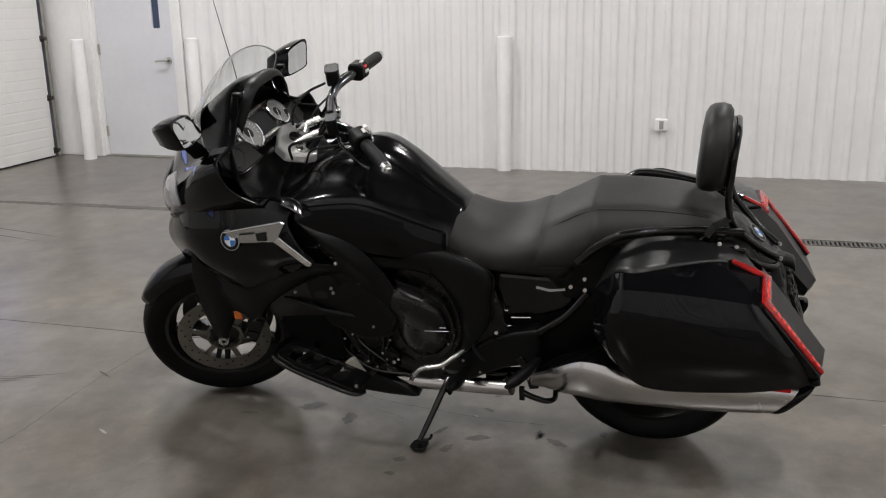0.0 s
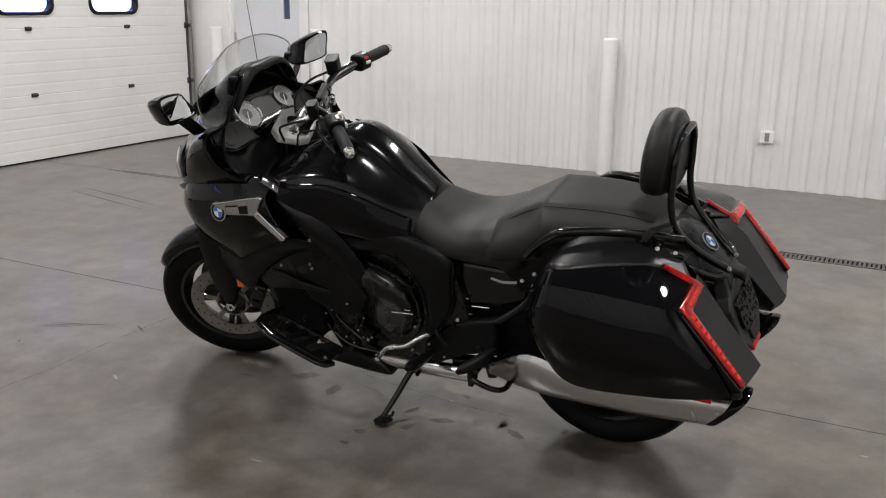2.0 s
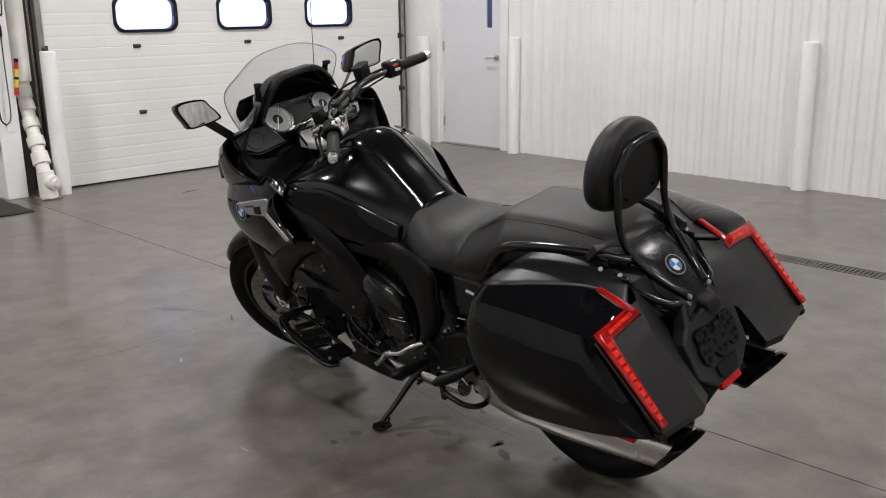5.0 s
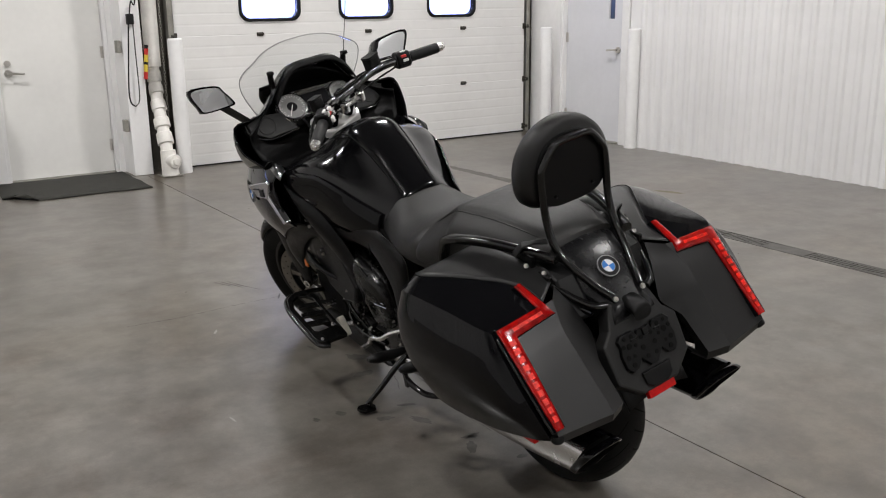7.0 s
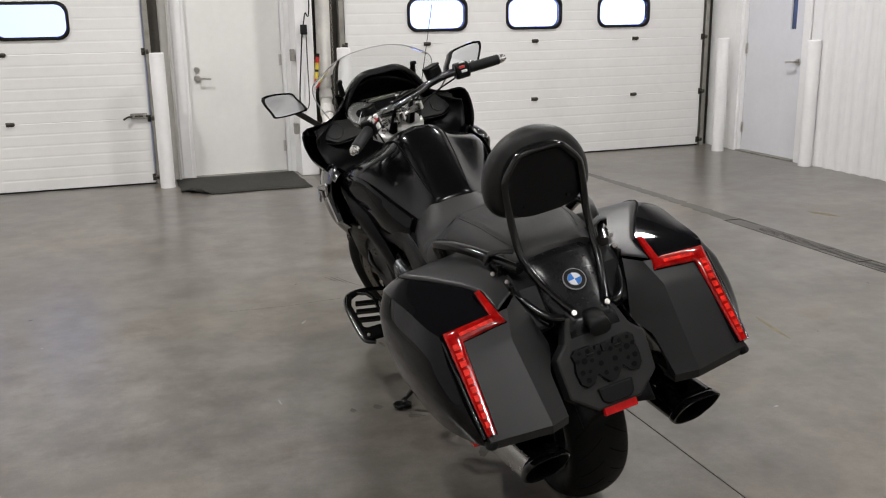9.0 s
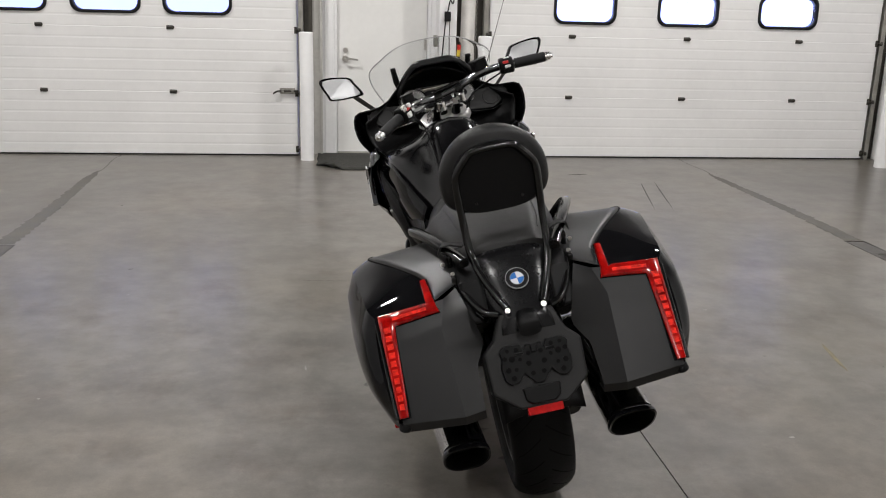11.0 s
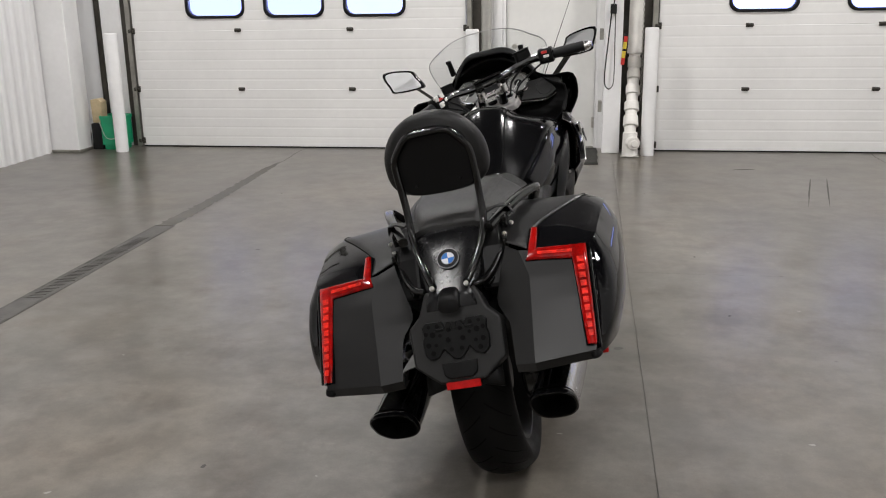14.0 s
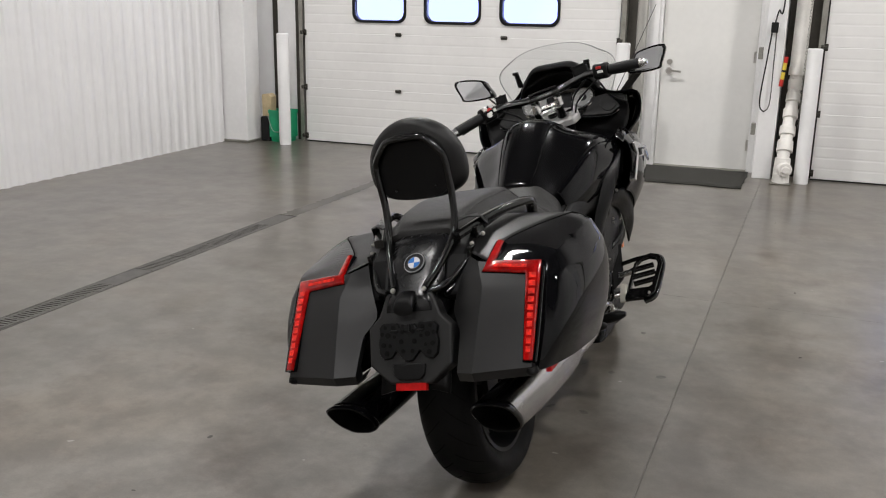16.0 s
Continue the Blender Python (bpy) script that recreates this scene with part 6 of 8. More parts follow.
    for y, z, r in ((0.944, 0.354, 0.006), (0.956, 0.307, 0.005), (1.031, 0.389, 0.005), (0.868, 0.400, 0.004), (0.863, 0.313, 0.007), (0.846, 0.326, 0.005), (0.965, 0.423, 0.008), (0.900, 0.345, 0.005), (0.985, 0.345, 0.004), (0.925, 0.288, 0.004), (0.885, 0.368, 0.0045), (1.000, 0.410, 0.004)):
        bm = bmesh.new()
        cyl(bm, (s * 0.165, y, z), (s * 0.197, y, z), r * 1.5, r * 1.3, n=10)
        stud = part("engine_stud", bm, ENGINE, engine, smooth=30)
        bolt(stud, (s * 0.198, y, z), (s, 0, 0.2), r * 0.8)
    for pth, r in (([(0.17, 1.02, 0.42), (0.205, 0.97, 0.385), (0.200, 0.91, 0.330), (0.18, 0.86, 0.270)], 0.0045), ([(0.18, 0.99, 0.460), (0.208, 0.93, 0.440), (0.205, 0.895, 0.385), (0.19, 0.872, 0.300)], 0.0035), ([(0.17, 1.06, 0.36), (0.200, 1.00, 0.315), (0.195, 0.93, 0.272), (0.17, 0.82, 0.250)], 0.006), ([(0.19, 0.905, 0.470), (0.212, 0.885, 0.410), (0.205, 0.900, 0.360), (0.18, 0.940, 0.300)], 0.003)):
        bm = bmesh.new()
        tube(bm, flip(s, pth), r, 8, 24)
        part("cable", bm, FRAME_BLACK, engine, "glossy black cable")
    for k, (y, z) in enumerate(((0.985, 0.372), (0.915, 0.405), (0.945, 0.262), (0.875, 0.285), (1.015, 0.300))):
        bm = bmesh.new()
        box(bm, (0, 0, 0), (0.018, 0.034, 0.016), Matrix.Translation((s * 0.188, y, z)) @ Matrix.Rotation(0.5 + 0.9 * k, 4, "X"))
        part("connector", bm, ENGINE, engine, smooth=0, bevel=0.003)
    # cylinder bank, cables and hoses
    bm = bmesh.new()
    for k in range(6):
        box(bm, (s * 0.13, 0.98 + 0.01 * k, 0.50 + 0.022 * k), (0.09, 0.16, 0.010), Matrix())
    part("cylinder_fins", bm, ENGINE, engine, smooth=0, bevel=0.003)
    for pth, r in (([(0.16, 1.05, 0.62), (0.20, 0.98, 0.50), (0.19, 0.90, 0.36), (0.16, 0.80, 0.30)], 0.009), ([(0.15, 0.62, 0.60), (0.19, 0.60, 0.48), (0.18, 0.57, 0.36), (0.15, 0.50, 0.31)], 0.007), ([(0.17, 1.10, 0.50), (0.20, 1.02, 0.42), (0.19, 0.97, 0.32), (0.16, 0.92, 0.25)], 0.006)):
        bm = bmesh.new()
        tube(bm, flip(s, pth), r, 8, 20)
        part("hose", bm, RUBBER, engine)
    # the arched frame cover
    outer = [(1.05, 0.700), (0.965, 0.742), (0.905, 0.756), (0.835, 0.762), (0.755, 0.757), (0.685, 0.746), (0.616, 0.731), (0.550, 0.706), (0.500, 0.668), (0.508, 0.590), (0.512, 0.520), (0.540, 0.455), (0.610, 0.370)]
    inner = [(0.985, 0.560), (0.945, 0.610), (0.895, 0.640), (0.830, 0.655), (0.765, 0.650), (0.715, 0.636), (0.680, 0.605), (0.655, 0.560), (0.638, 0.515), (0.630, 0.465), (0.630, 0.425), (0.640, 0.390), (0.665, 0.345)]
    bm = bmesh.new()
    rows = []
    for (y0, z0), (y1, z1) in zip(outer, inner):
        k = 0.042 * max(-0.35, min(1.0, (y0 - 0.76) / 0.20))
        rows.append(flip(s, [(0.140 + k, y0, z0), (0.190 + k, y0 + (y1 - y0) * 0.05, z0 + (z1 - z0) * 0.05), (0.206 + k * 0.8, y0 + (y1 - y0) * 0.20, z0 + (z1 - z0) * 0.20), (0.204 + k * 0.5, y0 + (y1 - y0) * 0.75, z0 + (z1 - z0) * 0.75), (0.165, y1, z1)]))
    skin(bm, rows, 14, 40)
    arch = part("frame_cover", bm, PLASTIC, bike, "black arched frame cover", smooth=45, solid=0.006)
    bm = bmesh.new()
    tube(bm, spline([r[1] for r in rows], 40), 0.0035, 8)
    part("cover_rim", bm, FRAME_BLACK, arch, "glossy black rim", smooth=60)
    bm = bmesh.new()
    tube(bm, flip(s, [(0.178, 0.694, 0.724), (0.194, 0.700, 0.700), (0.200, 0.705, 0.650)]), 0.003, 6, 10)
    part("cover_seam", bm, JOINT_BLACK, arch)
    bolt(arch, (s * 0.186, 0.562, 0.462), (s, 0, 0), 0.007)
    # strut and side air duct with a row of slots
    bm = bmesh.new()
    rows = [flip(s, r) for r in (
        [(0.262, 1.125, 0.885), (0.290, 1.095, 0.868), (0.288, 1.060, 0.845), (0.255, 1.045, 0.850)],
        [(0.268, 1.050, 0.790), (0.288, 1.020, 0.785), (0.282, 0.985, 0.790), (0.250, 0.965, 0.805)],
        [(0.250, 0.985, 0.700), (0.266, 0.955, 0.700), (0.262, 0.915, 0.715), (0.235, 0.895, 0.735)],
        [(0.222, 0.935, 0.610), (0.236, 0.905, 0.612), (0.234, 0.862, 0.622), (0.212, 0.842, 0.640)],
        [(0.205, 0.890, 0.500), (0.216, 0.862, 0.502), (0.214, 0.822, 0.512), (0.195, 0.805, 0.530)],
        [(0.190, 0.865, 0.420), (0.200, 0.842, 0.420), (0.198, 0.812, 0.428), (0.180, 0.800, 0.440)])]
    skin(bm, rows, 16, 28, True, True)
    duct = part("side_duct", bm, PLASTIC, bike, "black plastic side duct", smooth=40)
    for k in range(6):
        f = k / 5
        bm = bmesh.new()
        cyl(bm, (s * (0.283 - 0.008 * f), 1.078 - 0.085 * f, 0.846 - 0.100 * f), (s * (0.295 - 0.010 * f), 1.078 - 0.085 * f, 0.846 - 0.100 * f), 0.0075, 0.005, n=10)
        part("stud", bm, FRAME_BLACK, duct)
    bolt(duct, (s * 0.279, 0.985, 0.722), (s, 0, 0), 0.006)
    # flat cover plate over the cylinder head
    bm = bmesh.new()
    prism(bm, [(1.120, 0.760), (1.000, 0.742), (0.928, 0.664), (0.872, 0.584), (0.812, 0.496), (0.850, 0.425), (0.945, 0.410), (1.060, 0.452), (1.120, 0.540), (1.150, 0.660)], "x", s * 0.190, s * 0.232, 0.05)
    plate = part("head_cover", bm, PLASTIC, bike, "black plastic head cover", smooth=0, bevel=0.010)
    for y, z in ((1.010, 0.705), (0.935, 0.632), (0.905, 0.470)):
        bolt(plate, (s * 0.233, y, z), (s, 0, 0), 0.0048)
    # lower cowl, matte, behind the front wheel
    bm = bmesh.new()
    rows = [flip(s, r) for r in (
        [(0.205, 1.470, 0.600), (0.200, 1.468, 0.530), (0.185, 1.440, 0.455)],
        [(0.245, 1.36, 0.600), (0.238, 1.355, 0.520), (0.210, 1.345, 0.440)],
        [(0.272, 1.27, 0.645), (0.258, 1.265, 0.585), (0.222, 1.270, 0.520)],
        [(0.285, 1.18, 0.690), (0.274, 1.160, 0.645), (0.240, 1.160, 0.600)],
        [(0.280, 1.06, 0.715), (0.268, 1.05, 0.680), (0.235, 1.05, 0.650)],
        [(0.248, 0.96, 0.700), (0.240, 0.955, 0.670), (0.210, 0.955, 0.640)])]
    skin(bm, rows, 12, 20)
    cowl = part("lower_cowl", bm, PLASTIC, bike, "black plastic lower cowl", smooth=45, solid=0.006)
    bm = bmesh.new()
    skin(bm, [flip(s, r) for r in (
        [(0.205, 1.300, 0.545), (0.212, 1.290, 0.490), (0.185, 1.270, 0.430)],
        [(0.225, 1.190, 0.610), (0.222, 1.180, 0.530), (0.190, 1.170, 0.455)],
        [(0.220, 1.080, 0.655), (0.232, 1.060, 0.560), (0.190, 1.060, 0.470)],
        [(0.205, 0.975, 0.650), (0.215, 0.960, 0.570), (0.185, 0.950, 0.490)])], 12, 16)
    part("inner_cowl", bm, SATIN, cowl, "satin black inner cowl", smooth=45, solid=0.005)
    bm = bmesh.new()
    tube(bm, flip(s, [(0.218, 1.215, 0.545), (0.240, 1.130, 0.540), (0.242, 1.05, 0.520), (0.225, 0.97, 0.500)]), 0.010, 8, 16)
    part("cowl_edge", bm, PLASTIC, cowl, smooth=50)
    for y, z, x in ((1.03, 0.588, 0.236), (1.035, 0.604, 0.236), (0.93, 0.585, 0.215), (1.17, 0.575, 0.228)):
        bolt(cowl, (s * x, y, z), (s, 0, 0), 0.0055)
    bm = bmesh.new()
    box(bm, (s * 0.150, 1.456, 0.412), (0.006, 0.030, 0.032))
    part("amber_reflector", bm, AMBER, cowl, "amber side reflector", smooth=0, bevel=0.002)
    # side panel under the seat
    bm = bmesh.new()
    prism(bm, [(0.545, 0.655), (0.29, 0.650), (0.24, 0.62), (0.26, 0.54), (0.36, 0.50), (0.53, 0.48), (0.555, 0.56)], "x", s * 0.085, s * 0.138, 0.06)
    side_panel = part("side_panel", bm, FRAME_BLACK, bike, smooth=0, bevel=0.012)
    bm = bmesh.new()
    sweep(bm, flip(s, [(0.173, 0.372, 0.628), (0.176, 0.330, 0.622), (0.174, 0.283, 0.628)]), Vector((s * 0.7, 0, 0.7)), 0.010, 0.004)
    part("trim_bar", bm, CHROME, side_panel, "bright trim bar", smooth=30)
    for pth in ([(0.148, 0.530, 0.482), (0.152, 0.487, 0.487)], [(0.150, 0.514, 0.457), (0.154, 0.460, 0.471)], [(0.150, 0.462, 0.499), (0.152, 0.398, 0.505)], [(0.140, 0.545, 0.520), (0.150, 0.470, 0.524)]):
        bm = bmesh.new()
        tube(bm, flip(s, pth), 0.0028, 8)
        part("steel_pipe", bm, CHROME, side_panel)
    for y, z in ((0.267, 0.638), (0.224, 0.668), (0.224, 0.630), (0.509, 0.449)):
        bolt(side_panel, (s * 0.172, y, z), (s, 0, 0.3), 0.006)
    bm = bmesh.new()
    tube(bm, flip(s, [(0.140, 0.600, 0.300), (0.158, 0.500, 0.360), (0.160, 0.417, 0.429), (0.160, 0.288, 0.525), (0.150, 0.217, 0.613)]), 0.014, 10, 20)
    part("subframe_tube", bm, FRAME_BLACK, bike, smooth=60)
    for k, (y, z, dy, dz) in enumerate(((0.430, 0.300, 0.060, 0.030), (0.395, 0.270, 0.034, 0.040), (0.360, 0.300, 0.030, 0.055), (0.470, 0.262, 0.050, 0.026), (0.420, 0.340, 0.070, 0.030))):
        bm = bmesh.new()
        box(bm, (0, 0, 0), (0.030, dy, dz), Matrix.Translation((s * (0.160 + 0.008 * (k % 3)), y, z)) @ Matrix.Rotation(0.4 * k - 0.6, 4, "X"))
        part("peg_mount", bm, FRAME_BLACK, bike, smooth=0, bevel=0.006)
    bm = bmesh.new()
    prism(bm, [(0.652, 0.335), (0.595, 0.385), (0.525, 0.436), (0.44, 0.462), (0.365, 0.479), (0.357, 0.415), (0.375, 0.346), (0.442, 0.329), (0.482, 0.318), (0.56, 0.280), (0.613, 0.248), (0.658, 0.288)], "x", s * 0.12, s * 0.178, 0.06)
    hanger = part("peg_hanger", bm, PLASTIC, bike, "black footpeg hanger plate", smooth=0, bevel=0.008)
    for y, z in ((0.625, 0.335), (0.515, 0.428), (0.375, 0.440), (0.44, 0.350), (0.57, 0.295)):
        bolt(hanger, (s * 0.179, y, z), (s, 0, 0), 0.0045, None if y > 0.55 else FRAME_BLACK)
    # rubber pegs folded out below the plate, each on a short stub
    for base, mid, tip in (((0.186, 0.612, 0.312), (0.262, 0.618, 0.318), (0.336, 0.624, 0.330)), ((0.188, 0.372, 0.372), (0.246, 0.402, 0.358), (0.312, 0.446, 0.344))):
        bm = bmesh.new()
        rows = []
        b0, b1, b2 = (Vector((s * p[0], p[1], p[2])) for p in (base, mid, tip))
        for k in range(12):
            f = k / 11
            c = b0.lerp(b1, f * 2) if f < 0.5 else b1.lerp(b2, f * 2 - 1)
            r = 0.010 + 0.009 * math.sin(math.pi * min(1, f * 1.25) * 0.62) - 0.010 * max(0, f - 0.85) / 0.15
            rows.append([c + Vector((0, r * 1.15 * math.cos(t), r * math.sin(t))) for t in (2 * math.pi * i / 14 for i in range(14))])
        grid(bm, rows, True, True)
        part("footpeg", bm, PLASTIC, hanger, "black rubber footpeg", smooth=50)
    if s < 0:
        bm = bmesh.new()
        tube(bm, [(-0.140, 0.335, 0.285), (-0.190, 0.318, 0.272), (-0.249, 0.312, 0.274), (-0.296, 0.328, 0.296), (-0.314, 0.368, 0.320), (-0.316, 0.398, 0.335)], 0.0095, 10, 26)
        box(bm, (-0.318, 0.398, 0.332), (0.012, 0.016, 0.046))
        part("stand_lever", bm, FRAME_BLACK, bike, "black centre stand lever", smooth=50)
    bm = bmesh.new()
    tube(bm, flip(s, [(0.185, 0.610, 0.385), (0.225, 0.640, 0.378), (0.246, 0.682, 0.353), (0.250, 0.742, 0.339), (0.250, 0.768, 0.318), (0.250, 0.778, 0.306)]), 0.0085, 10, 24)
    cyl(bm, (s * 0.240, 0.779, 0.305), (s * 0.280, 0.779, 0.300), 0.0085, n=10)
    part("foot_lever", bm, ALLOY, bike, "bright alloy foot lever", smooth=50)
    # footboard: a frame with cross bars and open slots
    board = Matrix.Translation((s * 0.318, 1.065, 0.352)) @ Matrix.Rotation(radians(20), 4, "X") @ Matrix.Rotation(radians(-s * 4), 4, "Y")
    bm = bmesh.new()
    o = [(-0.055, -0.150), (0.035, -0.150), (0.060, -0.125), (0.066, 0.075), (0.045, 0.140), (0.005, 0.158), (-0.040, 0.140), (-0.055, 0.095)]
    i_ = [(-0.043, -0.085), (0.030, -0.085), (0.042, -0.075), (0.046, 0.070), (0.030, 0.118), (0.0, 0.134), (-0.030, 0.120), (-0.043, 0.090)]
    rings = [[board @ Vector((s * u, v, w)) for u, v in q] for q, w in ((o, -0.008), (o, 0.008), (i_, 0.008), (i_, -0.008), (o, -0.008))]
    grid(bm, rings, True)
    for v in (-0.036, 0.016, 0.068):
        box(bm, (0, v, 0), (0.092, 0.022, 0.014), board @ Matrix.Rotation(radians(s * 14), 4, "Z"))
    fb = part("footboard", bm, FRAME_BLACK, bike, "black slotted metal footboard", smooth=0, bevel=0.003)
    bolt(fb, board @ Vector((s * 0.04, -0.132, 0.010)), (0, 0, 1), 0.006)
    bm = bmesh.new()
    tube(bm, [board @ Vector((s * -0.045, -0.05, -0.01)), Vector((s * 0.22, 1.00, 0.30)), Vector((s * 0.14, 0.98, 0.30))], 0.012, 8, 12)
    part("board_bracket", bm, ALLOY, fb, smooth=50)
    bm = bmesh.new()
    prism(bm, [(1.022, 0.322), (1.000, 0.344), (0.984, 0.350), (0.968, 0.322), (0.944, 0.284), (0.952, 0.278), (0.985, 0.292), (1.005, 0.302)], "x", s * 0.236, s * 0.262, 0.04)
    part("board_hinge", bm, CAST, fb, "bright cast alloy hinge", smooth=0, bevel=0.004)
    bm = bmesh.new()
    tube(bm, [board @ Vector((s * -0.045, 0.08, -0.01)), Vector((s * 0.22, 1.14, 0.35)), Vector((s * 0.12, 1.14, 0.34))], 0.012, 8, 12)
    part("board_bracket", bm, ALLOY, fb, smooth=50)
    bm = bmesh.new()
    tube(bm, flip(s, [(0.14, 1.21, 0.360), (0.26, 1.232, 0.388), (0.345, 1.222, 0.396), (0.380, 1.16, 0.382), (0.384, 1.05, 0.341), (0.376, 0.945, 0.301), (0.34, 0.918, 0.288)]), 0.009, 10, 40)
    part("board_guard", bm, FRAME_BLACK, fb, smooth=60)

# swing arm and side stand
bm = bmesh.new()
skin(bm, [[(x - 0.025, y, z + h), (x + 0.025, y, z + h), (x + 0.03, y, z - h), (x - 0.03, y, z - h)] for x, y, z, h in ((0.10, 0.50, 0.40, 0.05), (0.125, 0.30, 0.37, 0.055), (0.135, 0.12, 0.33, 0.06), (0.125, -0.04, 0.318, 0.065))], 20, 16, True, True)
part("swing_arm", bm, FRAME_BLACK, bike, smooth=50)
bm = bmesh.new()
cyl(bm, (0.10, 0, 0.318), (0.150, 0, 0.318), 0.075, 0.060, n=28)
part("final_drive", bm, ENGINE, bike, smooth=30, bevel=0.006)
stand_top, stand_foot = Vector((-0.135, 0.672, 0.270)), Vector((-0.326, 0.752, 0.100))
bm = bmesh.new()
tube(bm, [stand_top, stand_top.lerp(stand_foot, 0.3) + Vector((-0.008, 0, 0.004)), stand_top.lerp(stand_foot, 0.7), stand_foot], 0.0125, 10, 14, 0.009)
cyl(bm, stand_top + Vector((0.02, 0, -0.02)), stand_top + Vector((-0.02, 0, 0.02)), 0.026, n=16)
prism(bm, [(0.705, 0.262), (0.640, 0.280), (0.646, 0.224), (0.690, 0.190), (0.722, 0.196)], "x", -0.172, -0.130, 0.02)
stand = part("side_stand", bm, FRAME_BLACK, bike, "black side stand, folded out", smooth=50)
bm = bmesh.new()
foot_m = Matrix.Translation(stand_foot) @ Matrix.Rotation(radians(12.2), 4, "Y")
vs = prism(bm, [(-0.036, -0.012), (-0.020, -0.028), (0.022, -0.026), (0.034, 0.0), (0.022, 0.026), (-0.020, 0.028), (-0.036, 0.012)], "z", -0.020, -0.010)
bmesh.ops.transform(bm, matrix=foot_m, verts=vs)
part("stand_foot", bm, FRAME_BLACK, stand, smooth=0, bevel=0.002)
bm = bmesh.new()
tube(bm, [stand_foot + Vector((0, -0.01, 0.004)), stand_foot + Vector((0.0, -0.035, 0.012)), stand_foot + Vector((0.0, -0.045, 0.03))], 0.005, 8, 8)
part("stand_tang", bm, FRAME_BLACK, stand)
bm = bmesh.new()
for k in range(28):
    f = k / 27
    c = stand_top.lerp(stand_foot, 0.08 + 0.30 * f) + Vector((0.012, -0.026, 0.0))
    cyl(bm, c, c + Vector((0, 0, 0.003)), 0.007, n=8)
part("stand_spring", bm, ENGINE, stand, smooth=30)

# ---- fairing ----
bm = bmesh.new()
top_rows = [
    [(0, 1.300, 1.238), (0.072, 1.300, 1.232), (0.120, 1.303, 1.192), (0.172, 1.308, 1.128), (0.245, 1.290, 1.088), (0.345, 1.296, 1.074), (0.354, 1.258, 0.985), (0.308, 1.178, 0.915)],
    [(0, 1.380, 1.225), (0.068, 1.380, 1.215), (0.122, 1.380, 1.175), (0.165, 1.385, 1.115), (0.230, 1.385, 1.062), (0.316, 1.392, 1.030), (0.332, 1.370, 0.952), (0.300, 1.335, 0.890)],
    [(0, 1.490, 1.145), (0.064, 1.490, 1.135), (0.115, 1.490, 1.100), (0.155, 1.490, 1.055), (0.205, 1.490, 1.005), (0.258, 1.490, 0.958), (0.280, 1.480, 0.900), (0.268, 1.460, 0.850)],
    [(0, 1.580, 1.055), (0.058, 1.580, 1.045), (0.102, 1.578, 1.015), (0.138, 1.575, 0.978), (0.170, 1.572, 0.935), (0.203, 1.570, 0.892), (0.218, 1.565, 0.850), (0.208, 1.552, 0.810)],
    [(0, 1.652, 0.958), (0.048, 1.650, 0.950), (0.085, 1.646, 0.930), (0.112, 1.642, 0.905), (0.132, 1.638, 0.876), (0.148, 1.634, 0.848), (0.155, 1.628, 0.815), (0.145, 1.620, 0.780)],
]
fine = [spline(r, 26) for r in top_rows]
cols = [spline([r[i] for r in fine], 24) for i in range(26)]
grid(bm, [[c[j] for c in cols] for j in range(24)])
grid(bm, [[Vector((-c[j].x, c[j].y, c[j].z)) for c in cols] for j in range(24)])
bmesh.ops.remove_doubles(bm, verts=bm.verts, dist=1e-4)
upper = part("upper_fairing", bm, GLOSS, bike, "gloss black upper fairing", smooth=60, solid=0.006)

bm = bmesh.new()
skin(bm, [[(x, y, z) for x in (-w, -w * 0.55, 0, w * 0.55, w)] for y, z, w in ((1.652, 0.958, 0.085), (1.680, 0.915, 0.125), (1.692, 0.865, 0.140), (1.688, 0.81, 0.135), (1.672, 0.775, 0.10))], 20, 14)
for v in bm.verts:
    v.co.y -= 1.9 * v.co.x ** 2
part("headlight", bm, LAMP_GLASS, bike, "clear headlight with silver reflectors", smooth=60, solid=0.01)
bm = bmesh.new()
skin(bm, [[(-0.145, y - 0.04, z), (-0.08, y - 0.01, z), (0, y, z), (0.08, y - 0.01, z), (0.145, y - 0.04, z)] for y, z in ((1.665, 0.785), (1.685, 0.735), (1.680, 0.680), (1.645, 0.590), (1.60, 0.540))], 18, 14)
part("nose_panel", bm, GLOSS, bike, smooth=60, solid=0.006)

